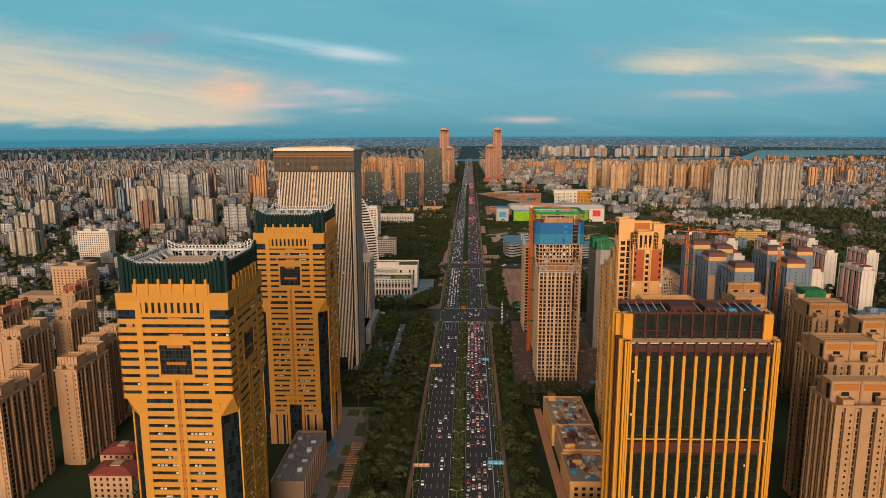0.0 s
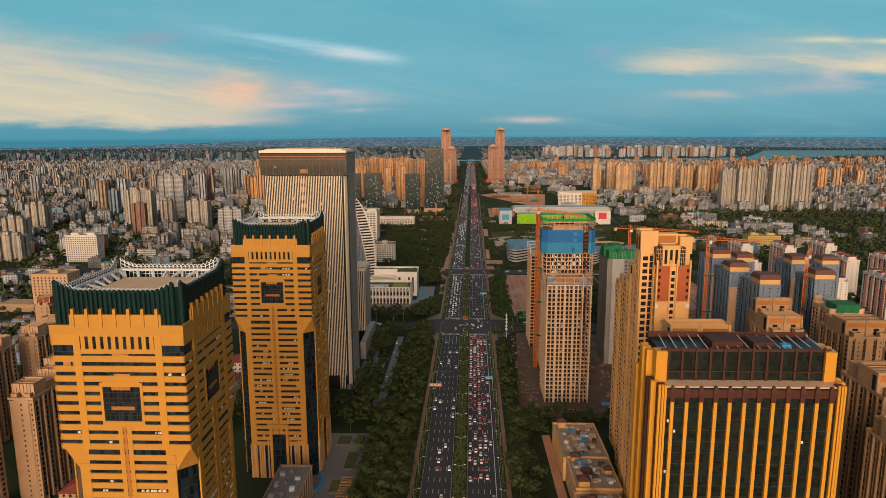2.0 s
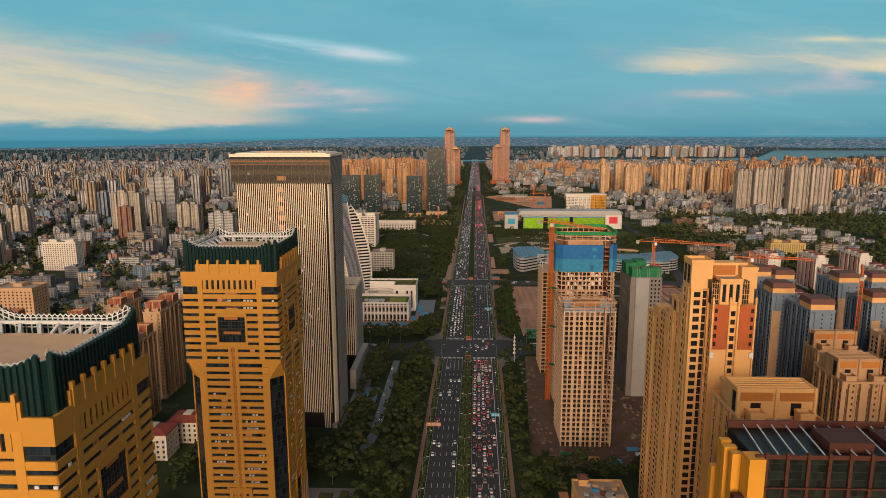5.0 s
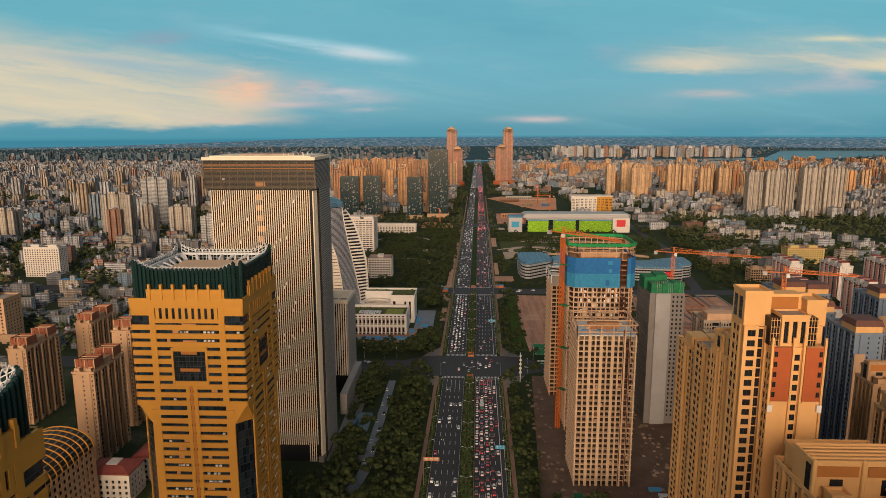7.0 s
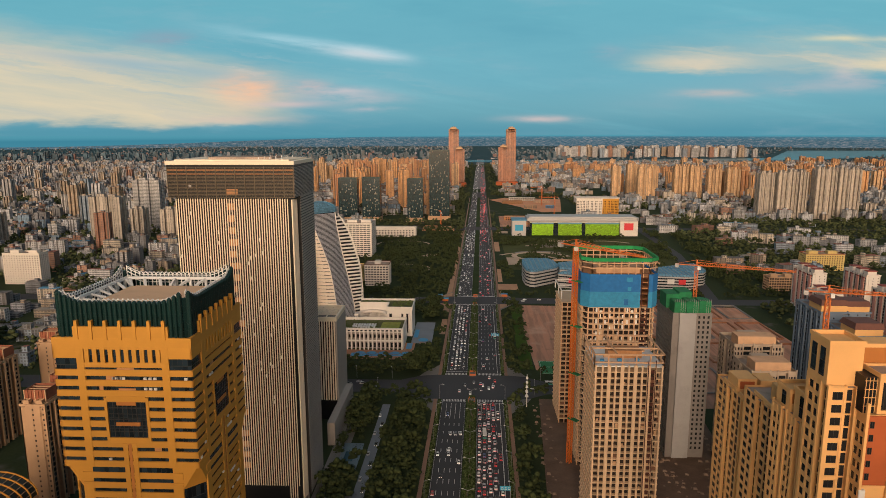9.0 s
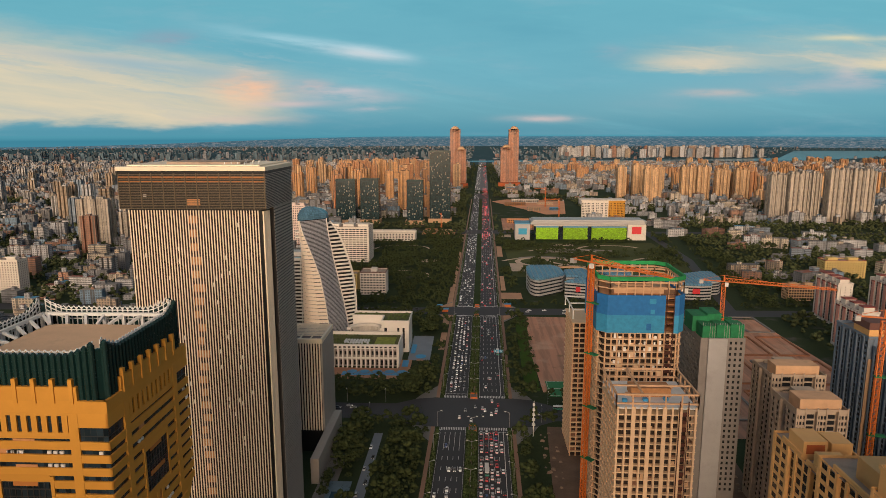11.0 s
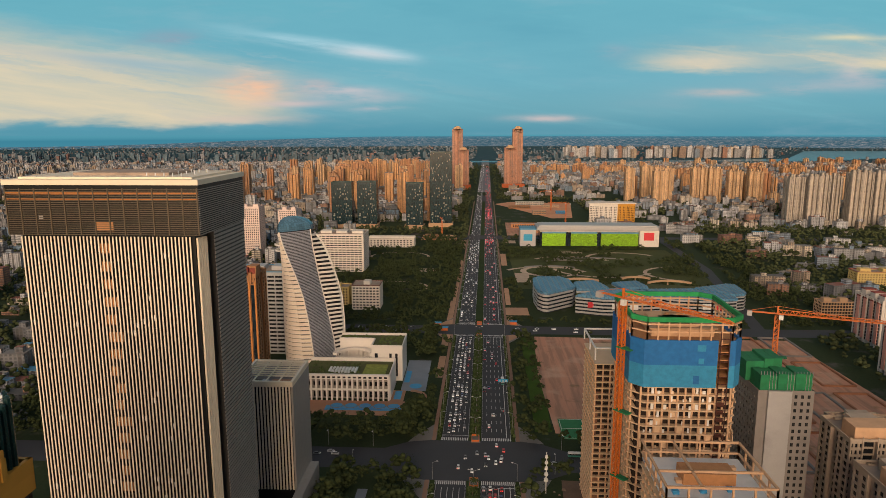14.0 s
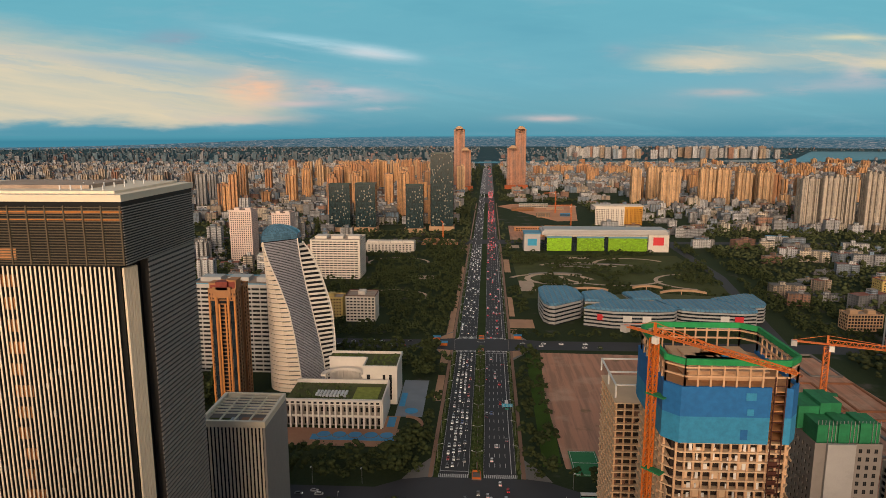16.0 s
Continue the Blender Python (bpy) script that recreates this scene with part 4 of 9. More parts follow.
def gold_tower(cx, cy, label):
    t = thing("office_tower", label, "office tower", (cx, cy + HALF, 0), group="golden twin towers")
    core = MB()
    core.prism(ring_square(HALF - 0.5, CUT), 0, WAIST, 0)
    core.prism(ring_square(HALF - 0.5, 0.05), NECK, TOPZ - 3, 0)
    part("glass_core", core, [strip_glass], t, "dark ribbon glazing")
    part("neck", MB().prism(ring_square(HALF - 0.25, CUT - 0.1), WAIST - 1.5, NECK, 0, None, ring_square(HALF - 0.25, 0.06)), [gold], t)
    for k in range(4):
        face = part("facade_frame", MB().box(-HALF + 0.02, -HALF - 0.02, TOPZ - 3.2, HALF - 0.02, -HALF + 0.9, TOPZ), [gold], t, at=Matrix.Rotation(k * math.pi / 2, 4, "Z"))

        def slab(u0, u1, z0, z1, proud=0.0, mat=gold, name="panel", depth=0.55):
            part(name, box_mesh(u1 - u0, depth + proud, z1 - z0, mat), None, face, at=((u0 + u1) / 2, -HALF - proud, z0))
        # upper storeys
        hole = (108.6, 121.0)
        for i in range(10):
            z = NECK - 1.3 + FLOOR * i
            if z + 1.9 > hole[0] and z < hole[1]:
                slab(-HALF, -6.4, z, z + 2.12), slab(6.4, HALF, z, z + 2.12)
            else:
                slab(-HALF, HALF, z, z + 2.12)
        for s in (-1, 1):
            slab(*sorted((s * 12.6, s * 15.0)), NECK - 1.3, TOPZ - 3.2, 0.07)
            slab(*sorted((s * 6.4, s * 7.3)), hole[0] - 1.2, hole[1] + 1.4, 0.1)
            slab(*sorted((s * 15.0, s * HALF)), 139.0 - 3.4, 139.4, 0.0) if s else None
        slab(-6.4, 6.4, hole[1], hole[1] + 1.9, 0.05), slab(-6.4, 6.4, hole[0] - 1.9, hole[0], 0.05)
        part("window_screen", MB().box(-6.3, -HALF + 0.3, hole[0], 6.3, -HALF + 0.42, hole[1]), [black_glass], face)
        part("neck_glass", MB().box(-13.4, -HALF + 0.2, WAIST - 1.4, 13.4, -HALF + 0.6, NECK - 1.0), [strip_glass], face, "dark ribbon glazing")
        for i in range(9 if k < 2 else 0):
            slab(-6.2 + i * 1.55 - 0.08, -6.2 + i * 1.55 + 0.08, hole[0], hole[1], -0.18, dark_frame, "mullion", 0.3)
        for i in range(7 if k < 2 else 0):
            slab(-6.2, 6.2, hole[0] + i * 2.0 + 0.05, hole[0] + i * 2.0 + 0.23, -0.2, dark_frame, "mullion", 0.3)
        slab(-4.0, 4.0, hole[0] + 4.0, hole[0] + 5.3, -0.25, ochre, "window_blind", 0.1), slab(-3.4, 3.0, hole[1] - 1.3, hole[1], -0.25, ochre, "window_blind", 0.1)
        # row of upright slots under the parapet
        slab(-15, 15, 132.6, 134.2, 0.03), slab(-15, 15, 138.6, 139.4, 0.03)
        for i in range(12):
            u = -14.9 + i * 2.58
            slab(u, u + 1.45, 134.2, 138.6, 0.0)
        slab(-15.4, 15.4, TOPZ, TOPZ + 3.6, 0.05, depth=0.9)
        for i in range(7):
            u = -14.6 + i * 4.7
            slab(u, u + 1.0, TOPZ - 0.6, TOPZ + 5.6, 0.35, depth=0.9, name="parapet_post")
        # lower storeys between the cut corners
        e = HALF - CUT
        for i in range(27):
            z = 3.2 + FLOOR * i
            if z + 1.9 < WAIST + 6:
                slab(-e, e, z, z + 2.12)
        for s in (-1, 1):
            slab(*sorted((s * (e - 3.4), s * e)), 0, WAIST, 0.08)
            slab(*sorted((s * 0.75, s * 2.3)), 28, hole[0] - 2, 0.1)
            slab(*sorted((s * 5.7, s * 9.9)), 0, 21, 0.06, black_glass, "base_glass"), slab(*sorted((s * 11.3, s * e)), 0, 21, 0.06, black_glass, "base_glass")
            for j in range(5 if k < 2 else 0):
                slab(*sorted((s * (6.3 + j * 2.55), s * (7.2 + j * 2.55))), 0, 21.6, 0.4, tan, "base_pier")
            slab(*sorted((s * 4.0, s * 5.6)), 0, 34, 0.45, gold, "portal_pier")
            slab(*sorted((s * 10.0, s * 11.2)), 0, 22, 0.45, gold, "portal_pier")
        slab(-5.6, 5.6, 32, 34.4, 0.5, gold, "portal_lintel"), slab(-4.0, 4.0, 0, 27.9, 0.12, black_glass, "portal_glass")
        slab(-e, -5.7, 21.0, 23.4, 0.35, gold, "base_cornice"), slab(5.7, e, 21.0, 23.4, 0.35, gold, "base_cornice")
        slab(-0.5, 0.5, 28, hole[0] - 2, 0.02, ochre, "mullion")
        for z in [32 + FLOOR * i for i in range(22 if k < 2 else 0)]:
            slab(-1.1, 1.1, z, z + 0.5, 0.0, brown_metal, "transom")
    for k in range(4):
        part("corner_glass", MB().box(-CUT * 0.52, -0.16, 0, CUT * 0.52, 0.0, WAIST - 2), [black_glass], t, at=Matrix.Rotation(math.pi / 4 + k * math.pi / 2, 4, "Z") @ Matrix.Translation((0, -(HALF - CUT / 2) * math.sqrt(2) + 0.55, 0)))
    # dark ribbed crown, higher at its corners, open above the roof deck
    E, C = HALF - 0.9, 1.8
    o_, i_ = ring_square(E - 0.45, C), ring_square(E - 1.1, C - 0.2)
    shell = MB()
    rise = lambda u: 10.6 + 3.6 * max(0.0, min(1.0, (abs(u) - 12.5) / 8.0)) ** 1.5
    for k in range(4):
        m = Matrix.Rotation(k * math.pi / 2, 4, "Z")
        xs = [-E + C, -18, -15.5, -13, 13, 15.5, 18, E - C]
        for a, b in zip(xs, xs[1:]):
            n0 = len(shell.v)
            for yy in (-E + 0.45, -E + 1.0):
                for u, z in ((a, TOPZ - 0.4), (b, TOPZ - 0.4), (b, TOPZ + rise(b)), (a, TOPZ + rise(a))):
                    shell.v.append(tuple(m @ Vector((u, yy, z))))
            for q in ((0, 1, 2, 3), (7, 6, 5, 4), (3, 2, 6, 7), (0, 3, 7, 4), (1, 5, 6, 2)):
                shell.f.append(tuple(n0 + w for w in q))
                shell.m.append(0)
    for a, b, c, d in zip(o_[1::2], o_[2::2] + o_[:1], i_[1::2], i_[2::2] + i_[:1]):
        shell.prism([a, b, d, c], TOPZ - 0.4, TOPZ + 12.6)
    crown = part("crown", shell, [crown_glass], t, "dark green ribbed glass crown")
    part("roof_deck", MB().prism(ring_square(E - 1.1, C), TOPZ - 3, TOPZ + 3.0), [dark_concrete], t)
    part("roof_platform", MB().prism(ring_square(14.6, 2.0), TOPZ + 3.0, TOPZ + 8.2), [paving_tan], t, "raised beige roof platform")
    for k in range(4):
        turn = Matrix.Rotation(k * math.pi / 2, 4, "Z")
        for i in range(25):
            u = -19.2 + i * 1.6
            hgt = round(rise(u) + 1.1, 1)
            part("rib", MESHES.setdefault(("rib", hgt), MB().cyl(0, 0, 0, hgt, 0.72, 0.72, 8).cyl(0, 0, hgt, hgt + 0.55, 0.72, 0.25, 8).mesh("rib", [crown_glass])), None, crown, at=turn @ Matrix.Translation((u, -E + 0.35, TOPZ - 0.4)))
        # white lattice on the inside, with a scalloped top
        lat = MB()
        for i in range(25):
            u, u2 = -19.2 + i * 1.6, -17.6 + i * 1.6
            z1 = TOPZ + rise(u) + 0.9
            lat.box(u - 0.14, -E + 1.15, TOPZ + 6.4, u + 0.14, -E + 1.4, z1 + 0.4)
            if i < 24:
                z2 = TOPZ + rise(u2) + 0.9
                for f in (0.0, 1.3, 2.7):
                    lat.beam((u, -E + 1.28, z1 - f - 0.5), (u2, -E + 1.28, z2 - f - 0.5), 0.26)
                lat.beam((u, -E + 1.28, z1 - 0.2), (u + 0.8, -E + 1.28, z1 + 0.75), 0.22).beam((u + 0.8, -E + 1.28, z1 + 0.75), (u2, -E + 1.28, z2 - 0.2), 0.22)
        tagged(part("crown_lattice", lat, [white_steel], crown, "white scalloped steel lattice", at=turn), kind="stuff")
        # ring beam on posts, braced down to the platform
        z_out, z_in, half, inner = TOPZ + 10.2, TOPZ + 8.2, E - 3.0, 14.4
        part("ring_beam", MB().beam((-half, -half, z_out), (half, -half, z_out), 0.95), [white_steel], t, "white steel ring beam", at=turn)
        for i in range(7):
            u = -half + 1.2 + i * (2 * half - 2.4) / 6
            brace = MB().beam((u, -half, TOPZ + 3), (u, -half, z_out), 0.85)
            v = max(-inner, min(inner, u + (2.4 if i < 3 else -2.4 if i > 3 else 0)))
            brace.beam((u, -half, z_out - 0.1), (v, -inner, z_in), 0.75)
            part("roof_brace", brace, [white_steel], t, "white steel brace", at=turn)
    # small open vents and blinds in the window ribbons
    vent, blind = MB(), MB()
    for k in range(2):
        m = Matrix.Rotation(k * math.pi / 2, 4, "Z")
        for i in range(110):
            f_ = rng.randrange(36)
            z = (3.2 if f_ < 24 else NECK - 1.3) + FLOOR * (f_ if f_ < 24 else f_ - 24) + 2.05
            if z > 131 or 105 < z < 122:
                continue
            u0 = rng.choice((-1, 1)) * rng.uniform(3.0, 14.0 if f_ < 24 else 21.5)
            if 11.8 < abs(u0) < 15.4:
                continue
            if rng.random() < 0.72:
                for j in range(rng.choice((1, 1, 2, 3))):
                    vent.box(u0 + j * 1.6, -HALF + 0.05, z + 0.25, u0 + j * 1.6 + 1.0, -HALF + 0.45, z + 1.0)
                    if k:
                        for w_ in range(len(vent.v) - 8, len(vent.v)):
                            vent.v[w_] = tuple(m @ Vector(vent.v[w_]))
            else:
                blind.box(u0, -HALF + 0.38, z + 0.05, u0 + rng.uniform(1.2, 3.2), -HALF + 0.48, z + 1.5)
                if k:
                    for w_ in range(len(blind.v) - 8, len(blind.v)):
                        blind.v[w_] = tuple(m @ Vector(blind.v[w_]))
    for z in (124.6, 131.5):
        blind.box(-2.2, -HALF + 0.2, z, 3.4, -HALF + 0.29, z + 0.9)
    tagged(part("window_vent", vent, [white_paint], t, "small white tilted window vents"), kind="stuff")
    tagged(part("window_blind", blind, [timber], t, "ochre window blinds"), kind="stuff")
    return t


gold_tower(-113.8, 252.0, "golden office tower with ribbon windows and dark crown")
gold_tower(-107.4, 410.0, "golden office tower beside its twin, dark crown")
FREE += [(-160, 230, -60, 480)]

# low wing beside the second tower
wing = thing("podium", "tan stone office podium with pilasters and roof plant", "podium", (-84, 330, 0))
part("wall", MB().box(-18, 0, 0, 0, 62, 17), [stone_brown], wing)
part("roof_kerb", ring_wall(-18.2, -0.2, 0.2, 62.2, 17, 18.2, 0.8), [stone_brown], wing)
part("roof", MB().box(-17.3, 0.7, 17, -0.7, 61.3, 17.05), [dark_concrete], wing, "dark felted roof")
for i in range(12):
    part("pilaster", box_mesh(1.1, 0.7, 19, stone_brown), None, wing, at=Matrix.Translation((0.65, 3 + i * 5.1, 0)) @ Matrix.Rotation(math.pi / 2, 4, "Z"))
for i in range(14):
    u, v = -15.5 + (i % 3) * 4.6, 4 + i * 3.9
    part("roof_plant", MB().box(u, v, 17.05, u + rng.uniform(1.4, 3.2), v + rng.uniform(1.4, 3.0), 17.8 + rng.uniform(0.3, 1.6)), [(grey_panel, dark_concrete, white_steel)[i % 3]], wing)
for i in range(3):
    part("pipe_run", MB().beam((-14 + i * 5, 2, 17.5), (-14 + i * 5, 58, 17.5), 0.4), [grey_paint], wing)

# ---- dark tower with pale upright fins ----
DX0, DX1, DY0, DY1 = -153.0, -87.0, 549.0, 592.0
dt = thing("office_tower", "tall dark glass tower with cream vertical fins", "office tower", (DX0, DY0, 0))
W_, D_ = DX1 - DX0, DY1 - DY0
part("glass_core", MB().box(3.0, 2.2, 0, W_ - 2.9, D_ - 1, 176), [gap_glass], dt, "black glazing behind the fins")
fin = MB().box(-0.24, 0, 0, 0.24, 0.18, 161).mesh("fin", [cream])
for i in range(47):
    part("fin", fin, None, dt, at=(3.2 + i * 1.273, 1.3, 11.5))
for i in range(4):  # longer fins by the corner
    part("fin", MB().box(-0.24, 0, 0, 0.24, 0.18, 12).mesh("fin", [cream]) if i == 0 else bpy.data.meshes["fin.001"], None, dt, at=(3.2 + (42 + i) * 1.273, 1.3, -0.2))
# pale slanted corner strip, grooved
ca, cb = Vector((W_ - 1.9, 2.4, 0)), Vector((W_ - 0.3, 8.4, 0))
dirv = (cb - ca).normalized()
for i in range(5):
    p, q = ca + dirv * (i * 1.0), ca + dirv * (i * 1.0 + 0.84)
    part("corner_strip", MB().prism([(p.x, p.y), (q.x, q.y), (q.x - 0.8, q.y + 0.4), (p.x - 0.8, p.y + 0.4)], 0, 172), [cream], dt, "cream grooved corner strip")
part("side_core", MB().box(W_ - 2.8, 12.6, 0, W_ - 0.5, D_, 176), [louver_dark], dt)
louver = MB().box(-0.3, 0, 0, 0, 30.2, 0.8).mesh("louver", [louver_grey])
for i in range(118):
    part("louver", louver, None, dt, at=(W_ - 0.2, 12.6, 1.5 + i * 1.47))
crown_mb = MB().box(0, 0, 173.2, W_, D_, 190.1)
crown = part("crown", crown_mb, [gap_glass], dt, "dark grey louvred crown")
bar_f = MB().box(0, -0.35, 0, W_ + 0.1, 0, 0.24).mesh("crown_bar", [louver_tan])
bar_s = MB().box(0, 0, 0, 0.35, D_, 0.24).mesh("crown_bar", [louver_grey])
for i in range(22):
    part("crown_bar", bar_f, None, crown, at=(0, 0, 173.3 + i * 0.72))
    part("crown_bar", bar_s, None, crown, at=(W_, 0, 173.3 + i * 0.72))
post_f = MB().box(-0.18, -0.45, 0, 0.18, 0, 15.8).mesh("crown_post", [louver_tan])
for i in range(14):
    part("crown_post", post_f, None, crown, at=(0.2 + i * (W_ - 0.4) / 13, 0, 173.2))
part("crown_band", MB().box(-0.1, -0.25, 186.9, W_ + 0.1, 0, 187.6), [ochre], crown, "ochre glazed band under the cornice")
part("crown_band", MB().box(-0.1, -0.22, 185.2, W_ + 0.1, 0, 185.6), [ochre], crown, "ochre glazed band under the cornice")
# amber glow painted as a flat patch on the crown; the second is grey
for x_, z_ in ((30.5, 174.6), (11, 178.5)):
    part("crown_blind", MB().box(x_, -0.16, z_, x_ + (6 if z_ < 176 else 1.4), 0, z_ + (3 if z_ < 176 else 1.5)), [timber if z_ < 176 else grey_paint], crown, "flat painted patch behind the louvres")
part("cornice", MB().box(-0.5, -0.6, 190.1, W_ + 0.5, D_ + 0.5, 191.9).box(3, 3, 191.9, W_ - 3, D_ - 3, 192.6), [cream], dt, "cream roof cornice")
part("roof_house", MB().box(18, 10, 192.6, 52, 30, 193.6), [deck], dt)
for i in range(15):
    part("roof_rail_post", box_mesh(0.3, 0.3, 1.8, white_steel), None, dt, at=(W_ * 0.7 + (i % 5) * 3, 6 + (i // 5) * 11, 192.0))
# warm reflection streak painted as ochre patches, seen between the fins
for i in range(24):
    part("blind", MB().box(30.2 + rng.uniform(-1.5, 0.5), 1.9, 170 - i * 6.3 - 3.4, 33.6 + rng.uniform(-1, 2), 2.19, 170 - i * 6.3), [timber], dt, "ochre patch of painted reflection behind the fins")
sheet = MB()
for i in range(46):
    c_ = rng.randrange(42)
    sheet.box(3.6 + c_ * 1.273, 1.95, 0, 4.4 + c_ * 1.273, 2.19, 0)
    z = rng.uniform(30, 170)
    k = len(sheet.v) - 8
    for j in range(8):
        vx, vy, vz = sheet.v[k + j]
        sheet.v[k + j] = (vx, vy, z + (1.9 if j >= 4 else 0))
tagged(part("window_vent", sheet, [white_paint], dt, "pale tilted window vents"), kind="stuff")
part("plinth", MB().box(W_ - 4.0, 0.5, 0, W_ - 0.8, 9, 3.5), [dark_concrete], dt)
# the lower block behind it
anx = thing("office_block", "lower finned office block behind the dark tower", "office block", (-122, 662, 0))
part("wall", MB().box(0.4, 0.6, 0, 30, 34, 74), [gap_glass], anx)
part("side_wall", MB().box(30, 0, 0, 31, 34, 73.99), [louver_grey], anx)
fin2 = MB().box(-0.45, 0, 0, 0.45, 0.3, 60).mesh("fin", [cream])
for i in range(17):
    part("fin", fin2, None, anx, at=(1.2 + i * 1.75, -0.1, 15))
part("roof_frame", MB().box(0, 0, 74, 31, 1.4, 77).box(0, 32.6, 74, 31, 34, 77).box(0, 1.4, 74, 1.4, 32.6, 77).box(29.6, 1.4, 74, 31, 32.6, 77), [cream], anx)
for i in range(7):
    part("roof_beam", box_mesh(28, 0.5, 0.7, cream), None, anx, at=(15.5, 11 + i * 3.2, 75.6))
for x in (8.5, 15.5, 22.5):
    part("roof_beam", MB().box(x - 0.35, 1.42, 75.5, x + 0.35, 32.58, 76.1), [cream], anx)
part("podium", MB().box(31, -40, 0, 36, 30, 16), [louver_grey], anx, "dark metal podium flank")
part("roof", MB().box(1.4, 1.4, 74, 29.6, 32.6, 74.3), [dark_concrete], anx)
for x0, y0, x1, y1, mat_, lab in ((17.5, 2.2, 28.6, 9.5, terracotta, "reddish roof terrace"), (2.4, 2.4, 13, 8.5, roof_garden, "planted roof bed")):
    part("roof_terrace", MB().box(x0, y0, 74.3, x1, y1, 74.7), [mat_], anx, lab)
part("roof_plant", MB().box(12.8, 3, 74.3, 16, 8, 75.3).box(17, 16, 74, 24, 22, 75.2), [grey_panel], anx)
FREE += [(-170, 530, -83, 720)]

# ---- glass office with golden pilasters ----
rg = thing("office_building", "dark glass office building with bright golden pilasters", "office building", (64.5, 247, 0))
RW, RD, RH = 59.5, 24.0, 124.0
part("glass_core", MB().box(0.8, 0.8, 0, RW - 0.8, RD, RH), [green_glass], rg, "dark green curtain glazing")
pil = MB().box(-0.55, 0, 0, 0.55, 1.0, RH - 4.6).mesh("pilaster", [gold_bright])
cap = MB().box(-0.8, 0, 0, 0.8, 0.9, 3.4).prism([(-1.1, -0.3), (1.1, -0.3), (1.1, 0.9), (-1.1, 0.9)], 3.4, 5.4, 0, None, [(-0.3, 0.2), (0.3, 0.2), (0.3, 0.9), (-0.3, 0.9)]).mesh("pilaster_cap", [brown_metal])
for i in range(12):
    u = 4.6 + i * 4.6
    p = part("pilaster", pil, None, rg, at=(u, -0.25, 0))
    part("pilaster_cap", cap, None, p, "brown metal cap", at=(0, 0.05, RH - 4.6))
for i in range(30):
    part("transom", MESHES.setdefault("rg_tr", MB().box(0.8, 0.68, 0, RW - 0.8, 0.8, 0.16).mesh("transom", [dark_frame])), None, rg, at=(0, 0, 4 + i * 3.9))
part("brown_band", MB().box(1.0, 0.2, RH - 3.2, RW - 1.0, 0.8, RH - 0.4), [brown_metal], rg, "brown scalloped eaves band")
part("gold_band", MB().box(2.0, 0.3, 84.4, RW - 2, 0.8, 84.9), [gold_bright], rg)
part("brown_belt", MB().box(2.0, 0.1, 79.0, RW - 2, 0.8, 83.5), [brown_metal], rg)
for x in (0.0, RW - 2.6):
    part("corner_core", MB().box(x + 0.1, 0.1, 0, x + 2.5, 3.0, RH + 0.9), [brown_metal], rg)
    for k in range(3):
        part("corner_pier", MB().box(x + k * 0.93, -0.55 + 0.2 * (k != 1), 0, x + k * 0.93 + 0.7, 0.6, RH + 1.2), [gold_bright], rg)
for j in range(6):  # left flank in steps
    hh = RH + (9.5 if 2 <= j <= 4 else 1)
    part("flank_pier", MB().box(-1.4 - 0.5 * (j % 2), 3.4 + j * 3.4, 0, 1.0, 5.2 + j * 3.4, hh), [gold_bright if j != 1 else brown_metal], rg)
    part("flank_pier", MB().box(RW - 1.0, 3.4 + j * 3.4, 0, RW + 1.4 + 0.5 * (j % 2), 5.2 + j * 3.4, hh), [gold_bright], rg)
part("terrace", MB().box(0.8, 0.8, RH, RW - 0.8, RD, RH + 0.4), [paving_tan], rg, "tan paved terrace")
part("crown_glass", MB().box(2.4, 6.8, RH + 0.4, RW - 2.4, RD - 1, RH + 10), [green_glass], rg)
for i in range(12):
    part("crown_rib", MESHES.setdefault("rg_rib", MB().box(-0.36, 0.3, 0, 0.36, 1.0, 11.4).mesh("crown_rib", [brown_metal])), None, rg, at=(4.6 + i * 4.6, 5.9, RH + 0.4))
part("crown_rail", MB().box(4, 5.6, RH + 3.6, RW - 4, 5.85, RH + 3.9), [brown_metal], rg)
for x in (0.4, RW - 4.4):
    part("crown_pier", MB().box(x, 5.4, RH, x + 3.6, 9.5, RH + 10.6), [gold_bright], rg)
part("roof", MB().box(2.4, 6.8, RH + 10.0, RW - 2.4, RD - 1, RH + 10.2), [gap_glass], rg, "dark glazed roof")
for i in range(16):
    part("roof_beam", box_mesh(0.22, 15.4, 0.3, white_steel), None, rg, at=Matrix.Translation((4 + i * 3.4, 7.2, RH + 10.9)) @ Matrix.Rotation(-0.12, 4, "Z"))
part("roof_ring", MB().box(2.2, 6.6, RH + 10.2, RW - 2.2, 7.0, RH + 11.2).box(2.2, RD - 1.4, RH + 10.2, RW - 2.2, RD - 0.9, RH + 12.0), [brown_metal], rg)
part("roof_plant", MB().box(20, 10, RH + 10.2, 30, 18, RH + 12.6).box(34, 11, RH + 10.2, 41, 19, RH + 12), [brown_metal], rg)
part("roof_plant", MB().box(43, 10, RH + 10.2, 46, 12, RH + 11.6), [pool_blue], rg, "blue roof machine")
vents = MB()
for i in range(14):
    u, z = 3.0 + rng.randrange(12) * 4.6 + rng.choice([0.3, 2.6]), 20 + rng.randrange(28) * 3.55
    vents.box(u, 0.3, z, u + 0.6, 0.55, z + 0.9)
tagged(part("window_vent", vents, [white_paint], rg, "pale tilted window vents"), kind="stuff")
FREE += [(50, 230, 145, 310)]

